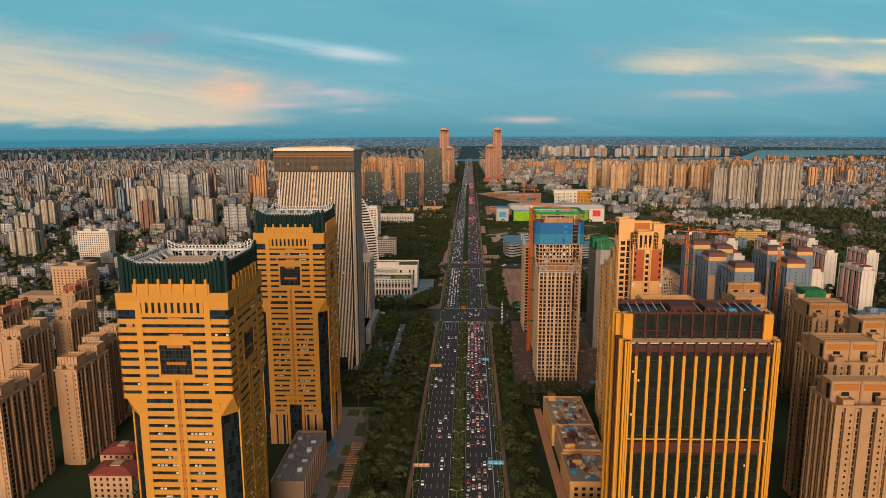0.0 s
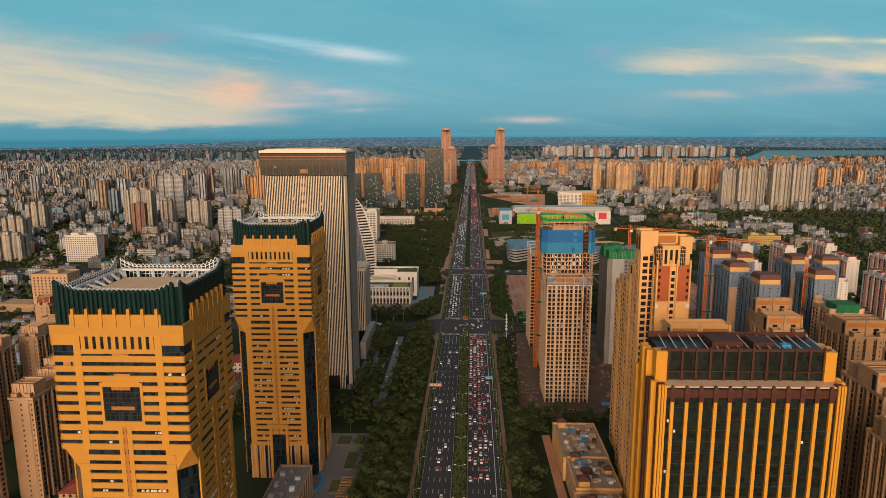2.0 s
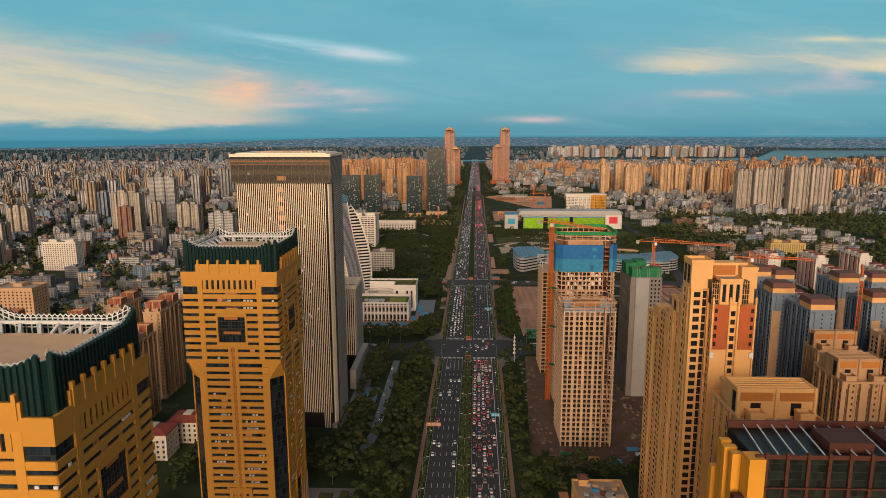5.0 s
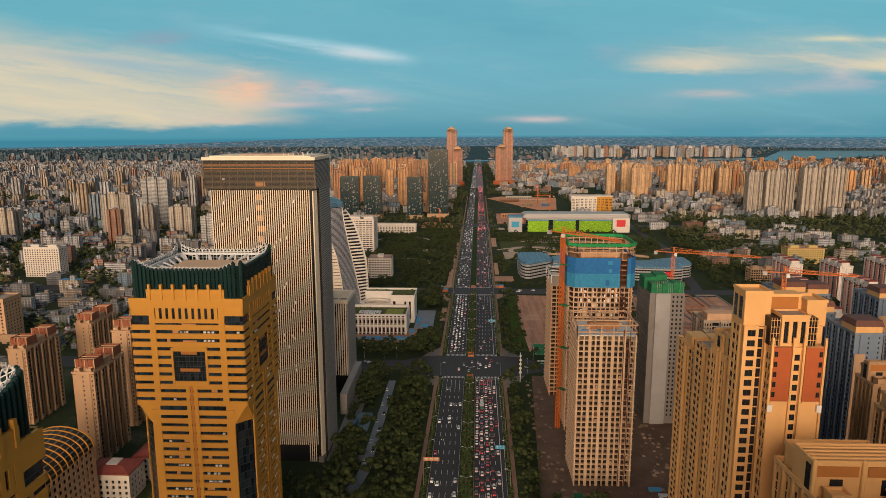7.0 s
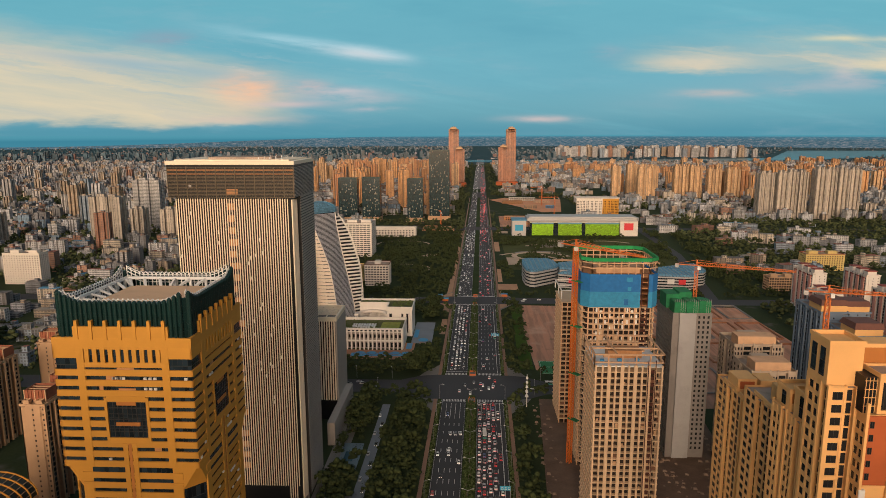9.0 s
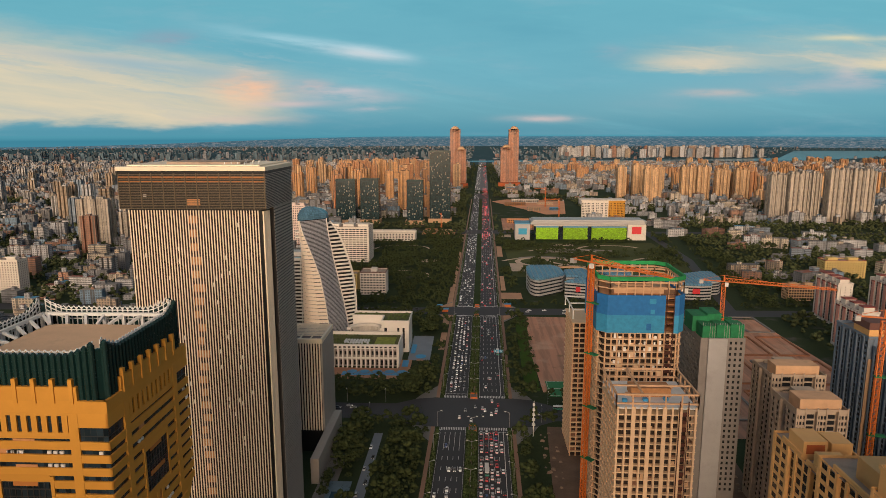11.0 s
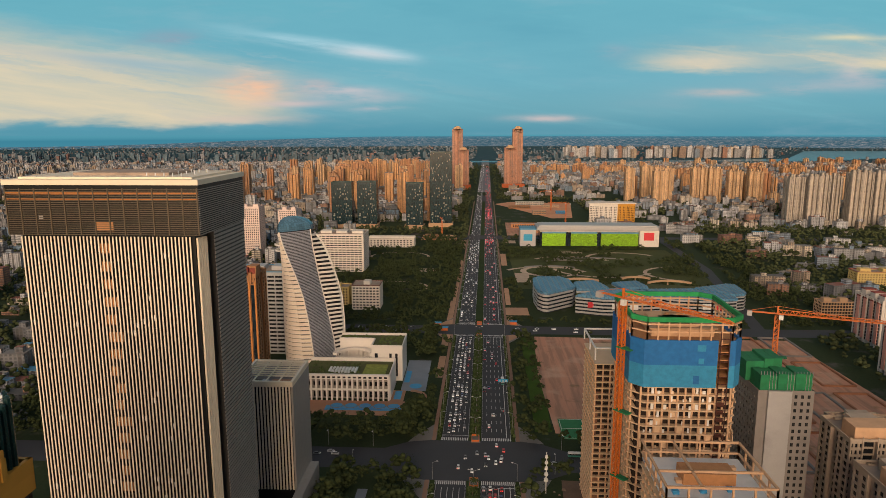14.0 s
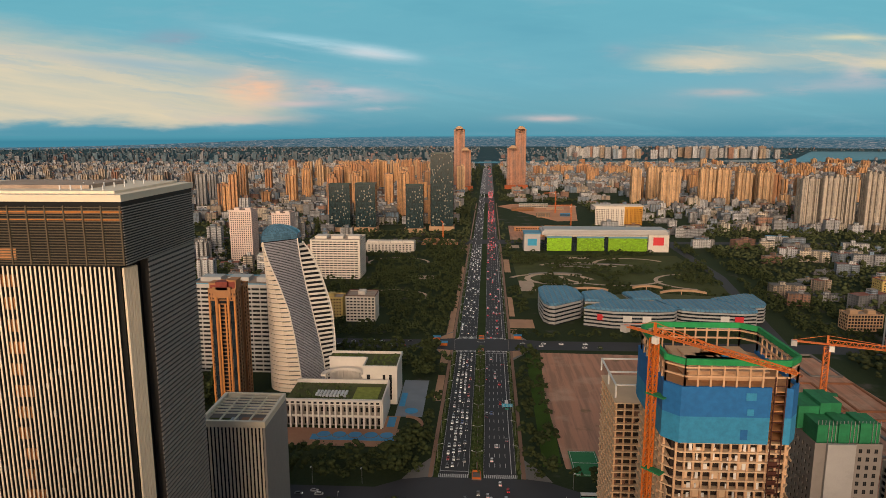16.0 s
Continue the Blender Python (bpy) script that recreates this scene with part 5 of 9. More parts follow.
# ---- beige apartment tower with brick-red panels ----
bt = thing("apartment_tower", "tall beige apartment tower with brick-red upper panels", "apartment tower", (101, 366, 0))


def wall_block(parent, x0, y0, x1, y1, z0, z1, wall, pitch=3.1, col=3.0, win=(1.5, 1.6), bare=(), singles=0, facing=None, name="wall", lid=True):
    """A block with openings on its four sides (bare: sides without)."""
    mb = MB()
    corners = [(x0, y0), (x1, y0), (x1, y1), (x0, y1)]
    panes = []
    for i in range(4):
        p, q = corners[i], corners[(i + 1) % 4]
        L = math.hypot(q[0] - p[0], q[1] - p[1])
        panes += pierced(mb, p, q, z0, z1, [] if i in bare else cols_of(L, col, win[0]), rows_of(z0 + 0.5, z1, pitch, 0.9, win[1]))
    if lid:
        mb.face([(*c, z1 - 0.8) for c in corners], 1)
    ob = part(name, mb, [wall, deck], parent)
    glaze(parent, panes, singles, facing)
    return ob


FLANK = [(1.2, 0, "p"), (2.6, 0.1, "w"), (0.5, 0, "p"), (2.6, 0.1, "w"), (0.8, -0.3, "p"), (2.8, 0.9, "g"), (0.8, -0.3, "p"), (2.4, 0.1, "w"), (0.5, 0, "p"), (2.4, 0.1, "g"), (0.8, -0.4, "p"), (2.8, 1.0, "g"), (0.8, -0.3, "p"), (2.6, 0.1, "w"), (1.0, 0, "p")]
main = MB()
main_panes = strip_face(main, (-12.5, 2), (15, 2), 0, 146, [(0.8, 0, "p"), (3.4, 0.1, "w"), (0.7, 0, "p"), (2.4, 1.2, "g"), (0.8, 0, "p"), (18.4, 0, "p"), (1.0, 0, "p")], 3.3)
main_panes += strip_face(main, (15, 2), (15, 13), 0, 146, [(1, 0, "p")]) + strip_face(main, (15, 13), (-12.5, 13), 0, 146, [(1, 0, "p")])
main_panes += strip_face(main, (-12.5, 13), (-12.5, 2), 0, 146, FLANK[:7], 3.3)
main.face([(-12.5, 2, 145.6), (15, 2, 145.6), (15, 13, 145.6), (-12.5, 13, 145.6)], 1)
part("wall", main, [beige, deck], bt)
glaze(bt, main_panes, 80, -1)
bay = MB()
bay_panes = strip_face(bay, (-4.5, 2), (-4.5, -2), 0, 140.5, [(1, 0, "w"), (1, 0, "w")], 3.3) + strip_face(bay, (-4.5, -2), (14, -2), 0, 140.5, [(8.0, 0, "p"), (2.6, 0.4, "w"), (7.9, 0, "p")], 3.3) + strip_face(bay, (14, -2), (14, 2), 0, 140.5, [(1, 0, "w"), (1, 0, "w")], 3.3)
bay.face([(-4.5, -2, 140.3), (14, -2, 140.3), (14, 2, 140.3), (-4.5, 2, 140.3)])
part("bay_wall", bay, [beige], bt)
glaze(bt, bay_panes, 40)
for x0_, x1_ in ((-4.0, 2.3), (7.3, 13.5)):
    part("brick_panel", MB().box(x0_, -2.5, 122.8, x1_, -2.02, 140.4), [brick_red], bt, "brick-red tiled panel")
    for i in range(5):
        part("window", pane_mesh(1.2, 1.7), None, bt, at=(x0_ + 0.9 if x0_ < 0 else x1_ - 0.9, -2.56, 124.2 + i * 3.3))
    part("panel_sill", box_mesh(x1_ - x0_, 0.8, 0.5, beige), None, bt, at=((x0_ + x1_) / 2, -2.7, 122.3))
for u in (-4.9, 12.6):
    part("wall_box", box_mesh(1.7, 0.9, 2.3, white_paint), None, bt, "white air-conditioner housing", at=(u + 0.9, -2.95, 119.4))
for u in (-4.5, 2.9, 6.6, 14.0):
    part("pilaster", box_mesh(0.75, 0.7, 143.5, beige), None, bt, at=(u, -2.7, 0))
slot = MB()
slot_panes = pierced(slot, (-1.5, -1.4), (8.0, -1.4), 140.5, 150.2, [(1.0, 2.6), (3.95, 5.55), (6.9, 8.5)], [(141.4, 148.4)], 0.4)
pierced(slot, (8.0, -1.4), (8.0, 6), 140.5, 150.2, [], [])
pierced(slot, (-1.5, 6), (-1.5, -1.4), 140.5, 150.2, [], [])
slot.face([(-1.5, -1.4, 150), (8, -1.4, 150), (8, 6, 150), (-1.5, 6, 150)], 1)
part("loft_wall", slot, [beige, deck], bt)
glaze(bt, slot_panes, 3)
part("loft_rim", ring_wall(-1.8, -1.7, 8.3, 6.0, 149.6, 150.6, 0.4), [beige], bt)
for x0_ in (-5.0, 8.1):
    bw = part("bay_window", MB().box(x0_, -0.8, 140.5, x0_ + 3.4, 5, 149.4), [gap_glass], bt, "dark glazed corner bay")
    for k in range(4):
        part("mullion", box_mesh(0.14, 0.12, 8.9, beige), None, bw, at=(x0_ + 0.25 + k * 0.97, -0.92, 140.5))
    for k in range(4):
        part("transom", box_mesh(3.4, 0.1, 0.16, beige), None, bw, at=(x0_ + 1.7, -0.9, 142.2 + k * 2.1))
for x0_, x1_, top in ((-12.6, -3.2, 156.0), (9.6, 16.6, 153.2)):
    part("crown_block", MB().box(x0_, 3.4, 145.6, x1_, 12.6, top), [beige], bt)
    part("crown_rim", ring_wall(x0_ - 0.25, 3.15, x1_ + 0.25, 12.85, top, top + 1.0, 0.5), [beige], bt)
for y0_, top in ((15.0, 137.0), (25.0, 135.0)):
    part("wing_crown", MB().box(-9.8, y0_, 129.2, 3.5, y0_ + 7.5, top), [beige], bt)
    part("wing_rim", ring_wall(-10.1, y0_ - 0.3, 3.8, y0_ + 7.8, top, top + 1.0, 0.45), [beige], bt)
    part("wing_panel", MB().box(-9.0, y0_ - 0.25, top - 3.2, 2.8, y0_ - 0.03, top - 0.4), [ochre], bt, "ochre panel under the rim")
    part("wing_glass", MB().box(-9.98, y0_ + 2.0, 130.5, -9.83, y0_ + 4.2, top - 0.6), [black_glass], bt, "tall dark stair glazing")
part("crown_centre", MB().box(-3.18, 7.0, 145.6, 9.58, 12.5, 155.2), [beige], bt)
part("crown_panel", MB().box(-1.6, 6.6, 149.8, 8.2, 6.98, 154.2), [ochre], bt, "ochre crown panel")
part("roof_house", MB().box(5, 17, 129.2, 13, 28, 134), [beige], bt)
for y_ in (5.0, 9.0):
    part("crown_glass", MB().box(-12.78, y_, 147.4, -12.62, y_ + 2.2, 154.6), [black_glass], bt, "tall dark stair glazing")
# the wings that step down behind it
for x0_, x1_, y0_, y1_, top in ((-10.5, 15, 13.1, 33.9, 130), (-4.0, 20, 34, 66, 121), (0.5, 19, 66, 100, 112)):
    w_mb = MB()
    w_panes = strip_face(w_mb, (x0_, y1_), (x0_, y0_), 0, top, FLANK, 3.1)
    for p, q in (((x0_, y0_), (x1_, y0_)), ((x1_, y0_), (x1_, y1_)), ((x1_, y1_), (x0_, y1_))):
        strip_face(w_mb, p, q, 0, top, [(1, 0, "p")])
    w_mb.face([(x0_, y0_, top - 0.8), (x1_, y0_, top - 0.8), (x1_, y1_, top - 0.8), (x0_, y1_, top - 0.8)], 1)
    part("wing_wall", w_mb, [beige, deck], bt)
    glaze(bt, w_panes, 60, -1)
for y0, z in ((35, 121), (47, 121), (67, 112), (82, 112)):
    part("roof_house", MB().box(1, y0, z - 0.8, 9, y0 + 9, z + 5), [beige], bt)
    part("roof_house", MB().box(11, y0 + 1, z - 0.8, 18, y0 + 9, z + 4), [beige], bt)
    part("crown_panel", MB().box(2, y0 - 0.2, z + 1.2, 8, y0 - 0.02, z + 4), [brick_red], bt)
    for u in (-3.8 if z > 115 else 0.5, 18.6):
        part("parapet", MB().box(u, y0, z, u + 0.6, y0 + 12, z + 1.2), [beige], bt)
bt.scale = (0.87, 1.0, 1.0)
FREE += [(80, 320, 140, 480)]

# more apartment towers of that estate
estate_beige = material("estate_render", (0.42, 0.255, 0.13), 0.8, 0, 0.16, 0.15, 3.0, 0.1, dirt=0.3)
for x_, y_, w_, d_, h_, lab in ((107, 323, 27, 26, 111, "beige apartment tower with ochre-banded crown"), (183, 283, 28, 22, 83.5, "beige apartment tower with tall window strips"), (203, 327, 28, 33, 88, "beige apartment tower with stepped ochre crown"), (252, 376, 28, 30, 85, "beige apartment tower with stepped ochre crown"), (189, 414, 21, 26, 90, "slim beige apartment tower with stepped ochre crown"), (210, 473, 24, 15, 85.5, "beige apartment tower with stepped ochre crown"), (271, 470, 28, 36, 71, "lower beige apartment tower with ochre crown")):
    slab_tower(x_, y_, w_, d_, h_, lab, beige if y_ == 323 else estate_beige, ochre, BAYED, SIDE, -1, "beige estate", "bays", 40)
# unfinished grey towers with brown roofs
for (x, y, w, d, h) in ((230, 620, 26, 26, 95), (232, 586, 26, 26, 90), (240, 548, 24, 24, 88), (297, 576, 24, 24, 86), (309, 640, 26, 26, 86), (352, 668, 26, 26, 80), (268, 660, 24, 24, 84)):
    w, d = 17, 32
    t = slab_tower(x, y, w, d, h, "grey unfinished apartment tower with an ochre top", slate_render, brown_roof, GABLE, SIDE, -1, "unfinished towers", "none")
    part("front_panel", MB().box(-w * 0.46, -0.7, 0, -w * 0.1, -0.48, h - 12), [tan], t, "tan painted front panel")
    part("top_storey", MB().box(-w * 0.46, 1, h - 1, w * 0.46, d * 0.5, h + 4.5), [beige], t, "ochre painted top storey")
    part("mansard", MB().prism([(-w * 0.5, 0.4), (w * 0.5, 0.4), (w * 0.5, d * 0.54), (-w * 0.5, d * 0.54)], h + 4.5, h + 8, 0, None, [(-w * 0.44, 1.6), (w * 0.44, 1.6), (w * 0.44, d * 0.48), (-w * 0.44, d * 0.48)]), [brown_roof], t, "brown mansard roof")
netted = residence(291, 533, 26, 24, 73, "unfinished apartment tower wrapped in green netting on top", raw_concrete, brown_roof, 3, 0, 0, None, "unfinished towers", crown=False)

part("netting", MB().box(-8, -0.8, 71, 9, 14, 77), [green_net], netted, "green safety netting")
FREE += [(130, 190, 300, 480), (160, 500, 370, 690)]

# apartment towers at the foot of the golden towers
for (x, y, d, h) in ((-255, 332, 40, 62), (-240, 379, 37, 62), (-248, 420, 36, 62), (-313, 436, 36, 62), (-307, 487, 36, 62), (-233, 541, 36, 61), (-303, 660, 36, 56), (-314, 597, 38, 56), (-238, 597, 36, 70), (-300, 350, 38, 62), (-370, 500, 36, 60), (-376, 610, 36, 52)):
    slab_tower(x, y, 14, d, h, "tan apartment slab with dark window strips and " + ("tan roof frame" if y < 500 else "red-brown roof frame"), tan, tan if y < 500 else panel_brown, GABLE, SIDE, 1, "tan estate", "frame", 50)
FREE += [(-360, 310, -185, 720)]

# ---- towers under construction ----


def frame_tower(x, y, w, d, h, label, pitch, nx, ny, infill, cut=0.0, fill=0.7):
    """A bare concrete frame: slabs, columns, beams and patches of infill wall."""
    t = thing("unfinished_tower", label, "building site", (x, y, 0))
    outline = [(cut, 0), (w - cut, 0), (w, cut), (w, d - cut), (w - cut, d), (cut, d), (0, d - cut), (0, cut)] if cut else [(0, 0), (w, 0), (w, d), (0, d)]
    slab = MB().prism(outline, 0, 0.5).mesh("floor_slab", [pale_concrete])
    floors = int(h / pitch)
    for i in range(1, floors + 1):
        part("floor_slab", slab, None, t, at=(0, 0, i * pitch))
    col = MB().box(-0.35, -0.35, 0, 0.35, 0.35, floors * pitch).mesh("column", [raw_concrete])
    for i in range(nx):
        for yy in (0.9, d - 0.9):
            part("column", col, None, t, at=(cut * 0.6 + 0.8 + i * (w - cut * 1.2 - 1.6) / (nx - 1), yy, 0))
    for j in range(1, ny - 1):
        for xx in (0.9, w - 0.9):
            part("column", col, None, t, at=(xx, 0.9 + j * (d - 1.8) / (ny - 1), 0))
    # near-black box close behind the openings paints the shade of the interior
    part("core", MB().box(w * 0.06, d * 0.06, 0, w * 0.94, d * 0.94, floors * pitch + 0.4), [core_shade], t, "dark core painted as interior shade")
    mb = MB()
    step = (w - cut * 1.2 - 1.6) / (nx - 1)
    for i in range(floors):
        for c in range(nx - 1):
            if rng.random() < fill:
                u = cut * 0.6 + 0.8 + c * step
                lo = 0.45
                mb.box(u + step * 0.02, 1.35, i * pitch + lo, u + step * rng.choice([0.35, 0.5, 0.98]), 1.6, i * pitch + rng.choice([1.4, pitch, pitch]))
        for c in range(ny - 1):
            if rng.random() < fill:
                v = 0.9 + c * (d - 1.8) / (ny - 1)
                for xx in (1.35, w - 1.6):
                    mb.box(xx, v, i * pitch + 0.45, xx + 0.25, v + 2.6, i * pitch + rng.choice([1.4, pitch]))
    tagged(part("infill_wall", mb, [infill], t), kind="stuff")
    return t


infill_brown = material("infill_brick", (0.17, 0.085, 0.05), 0.9, 0, 0.3)
# near-black colour that stands in for shade inside the bare towers
core_shade = material("interior_shade", (0.035, 0.026, 0.022), 0.95, 0, 0.3, spec=0.1)
ct = frame_tower(70, 596, 44, 43, 104, "unfinished concrete tower wrapped in blue safety netting", 3.45, 13, 10, pale_concrete, 5.0, 0.22)
for z0, z1, mat, label in ((104, 113.5, pale_blue_net, "faded blue safety netting"), (113.5, 124, blue_net, "deep blue safety netting")):
    o = [(4, -0.6), (33.5, -0.6), (33.5, 0.4), (4.4, 0.4), (0.6, 5), (0.6, 38), (4, 43), (-0.0, 43), (-0.6, 38), (-0.6, 4.5)]
    part("netting", MB().prism(o, z0, z1), [mat], ct, label)
    o2 = [(38.2, -0.6), (40.5, -0.6), (44.6, 4.5), (44.6, 39), (43.6, 39), (43.6, 5), (40, 0.4), (38.2, 0.4)]
    part("netting", MB().prism(o2, z0, z1), [mat], ct, label)
for i in range(3):
    patch = (5 + rng.uniform(0, 24), 105 + rng.uniform(0, 15))
    part("net_patch", MB().box(patch[0], -0.72, patch[1], patch[0] + rng.uniform(2, 4), -0.62, patch[1] + rng.uniform(1.5, 4)), [rng.choice([pale_blue_net, blue_net])], ct)
part("core_top", MB().box(9, 9, 104, 35, 34, 126), [raw_concrete], ct)
upper_slab = MB().prism([(5, 0), (39, 0), (44, 5), (44, 38), (39, 43), (5, 43), (0, 38), (0, 5)], 0, 0.45).mesh("floor_slab", [timber])
for k in range(6):
    part("floor_slab", upper_slab, None, ct, at=(0, 0, 105 + k * 3.45))
o = [(5, 0), (39, 0), (44, 5), (44, 38), (39, 43), (5, 43), (0, 38), (0, 5)]
for p, q in zip(o, o[1:] + o[:1]):
    m = MB()
    L = math.hypot(q[0] - p[0], q[1] - p[1])
    for z in (127.5, 130.6):
        m.beam((*p, z), (*q, z), 0.6)
    k = max(1, int(L / 3.8))
    for i in range(k + 1):
        a = (p[0] + (q[0] - p[0]) * i / k, p[1] + (q[1] - p[1]) * i / k)
        m.beam((*a, 122), (*a, 132.4), 0.55)
    part("formwork_frame", m, [raw_concrete], ct, "tan concrete frame with timber formwork")
    n_ = Vector((q[1] - p[1], p[0] - q[0])).normalized() * 0.7
    part("green_fence", MB().prism([(p[0] + n_.x, p[1] + n_.y), (q[0] + n_.x, q[1] + n_.y), (q[0] - n_.x * 0.6, q[1] - n_.y * 0.6), (p[0] - n_.x * 0.6, p[1] - n_.y * 0.6)], 131.6, 133.6), [bright_net], ct, "green net fence along the top")
part("deck", MB().box(8, 8, 126, 36, 35, 126.6), [raw_concrete], ct)
for i in range(14):
    part("site_box", MB().box(10 + rng.uniform(0, 20), 10 + rng.uniform(0, 20), 126.6, 13 + rng.uniform(0, 18), 12 + rng.uniform(0, 18), 127.4), [rng.choice([timber, raw_concrete, pale_blue_net])], ct)
hoist = MB()
for x_ in (34.0, 37.6):
    hoist.box(x_, -1.2, 0, x_ + 0.35, -0.85, 128)
for i in range(40):
    hoist.box(34.0, -1.2, i * 3.2, 37.95, -0.9, i * 3.2 + 0.3)
part("hoist_mast", hoist, [brown_metal], ct, "rust-brown hoist mast")
cl = frame_tower(65, 527, 34, 31, 92, "lower unfinished tower with a tan concrete frame", 3.3, 11, 9, infill_brown, 0.0, 0.16)
for i in range(11):
    part("pilaster", box_mesh(1.7 if i in (2, 4, 6, 8) else 0.8, 0.6, 93, pale_concrete), None, cl, at=(0.8 + i * 3.24, -0.35, 0))
part("roof_slab", MB().box(0.2, 0.2, 92, 33.8, 30.8, 92.5), [white_steel], cl)
m = MB()
for z in (94.5, 98.5):
    for a, b in (((0, 0), (34, 0)), ((34, 0), (34, 31)), ((34, 31), (0, 31)), ((0, 31), (0, 0)), ((0, 10), (34, 10)), ((11, 0), (11, 31))):
        if z > 96 or a[0] != 11 and a[1] != 10:
            m.beam((*a, z), (*b, z), 0.7)
for i in range(6):
    for a in ((i * 6.8, 0), (i * 6.8, 31), (0, i * 6.2), (34, i * 6.2)):
        m.beam((*a, 92), (*a, 98.6), 0.6)
part("roof_frame", m, [raw_concrete], cl, "open concrete roof frame")
part("roof_house", MB().box(9, 12, 92.5, 26, 20, 96.5), [timber], cl)
for i in range(9):
    part("site_box", MB().box(4 + i * 3, 6 + (i * 7) % 20, 92.5, 6 + i * 3, 8 + (i * 7) % 20, 93.6), [pool_blue if i % 3 == 0 else raw_concrete], cl)
part("hoist_mast", MB().box(26, -1.2, 0, 26.3, -0.7, 96).box(29.6, -1.2, 0, 29.9, -0.7, 96), [brown_metal], cl)
# hoist gates, curtains of pale board and loose sheets on the open floors
for t_, x_, n_, w_ in ((ct, 34.4, 29, 3.1), (cl, 26.4, 27, 3.0)):
    m = MB()
    for i in range(n_):
        m.box(x_, -0.3, i * 3.4 + 0.7, x_ + w_, 0.2, i * 3.4 + 2.3)
    tagged(part("hoist_gate", m, [brown_metal], t_, "rust-brown hoist gates"), kind="stuff")
m = MB()
for fl in range(24, 30):
    for c in range(12):
        if rng.random() < 0.55:
            u = 5.6 + c * 2.6
            m.box(u, 1.0, fl * 3.45 + 0.5, u + rng.uniform(0.5, 1.3), 1.25, fl * 3.45 + rng.uniform(1.6, 3.4))
tagged(part("wall_board", m, [white_paint], ct, "pale boards standing on the open floors"), kind="stuff")
m = MB()
for fl in range(2, 27):
    for c in range(10):
        if rng.random() < 0.1:
            u = 1.8 + c * 3.24
            m.box(u, 0.6, fl * 3.3 + 0.5, u + rng.uniform(0.6, 1.6), 0.8, fl * 3.3 + rng.uniform(1.0, 2.8))
tagged(part("wall_board", m, [tan], cl, "tan boards standing on the open floors"), kind="stuff")
c3 = frame_tower(67, 662, 20, 34, 92, "narrow unfinished concrete frame tower", 3.3, 6, 9, infill_brown, 0.0, 0.4)
m = MB()
for a, b in (((0, 0), (20, 0)), ((20, 0), (20, 34)), ((20, 34), (0, 34)), ((0, 34), (0, 0)), ((0, 16), (20, 16))):
    m.beam((*a, 98), (*b, 98), 0.7).beam((*a, 92), (*a, 98.3), 0.7)
part("roof_frame", m, [white_paint], c3)
gt = thing("unfinished_tower", "grey concrete tower with green netting round its top", "building site", (129, 614, 0))
wall_block(gt, 0, 0, 24, 34, 0, 96, dark_concrete, 3.1, 2.8, (1.3, 1.6), bare=(0,))
part("end_wall", MB().box(4, -1.2, 0, 14, -0.02, 96), [grey_concrete], gt, "bare grey concrete end wall")
for i in range(28):
    for u in (16.2, 19.0, 21.8):
        part("window", pane_mesh(1.2, 1.6), None, gt, at=(u, -0.06, 6 + i * 3.2))
for i in range(6):
    part("netting", MB().box(1.2 + i * 3.8, 1.6 + 0.5 * (i % 2), 94.8 - (i % 3) * 0.7, 4.9 + i * 3.8, 12, 102.6 + rng.uniform(-0.7, 1.1)), [green_net], gt, "green safety netting")
for i in range(4):
    part("netting", MB().box(-1 + i * 4.0, 12.1 + 0.3 * (i % 2), 96, 2.9 + i * 4.0, 26, 105.4 + rng.uniform(-0.8, 0.9)), [green_net], gt, "green safety netting")
for i in range(18):
    part("scaffold_pole", box_mesh(0.16, 0.16, 9.0, grey_paint), None, gt, at=(1.4 + i * 1.3, 1.7, 95))
FREE += [(55, 515, 175, 705)]
# shorter grey towers beside it
shell_concrete = material("shell_concrete", (0.46, 0.365, 0.275), 0.9, 0, 0.2, 0.1, 2.0, 0.2, dirt=0.3)
for (x, y, w, d, h) in ((168, 560, 24, 26, 78), (176, 600, 28, 24, 80), (196, 636, 26, 24, 66)):
    t = residence(x, y, w, d, h, "bare tan-grey concrete apartment tower without windows", shell_concrete, timber, 3, 0, 0, None, "unfinished towers", crown=False, win=(1.5, 1.8))
    part("top_wall", MB().box(-w * 0.4, 2, h - 1, w * 0.4, d * 0.5, h + 5), [raw_concrete], t)


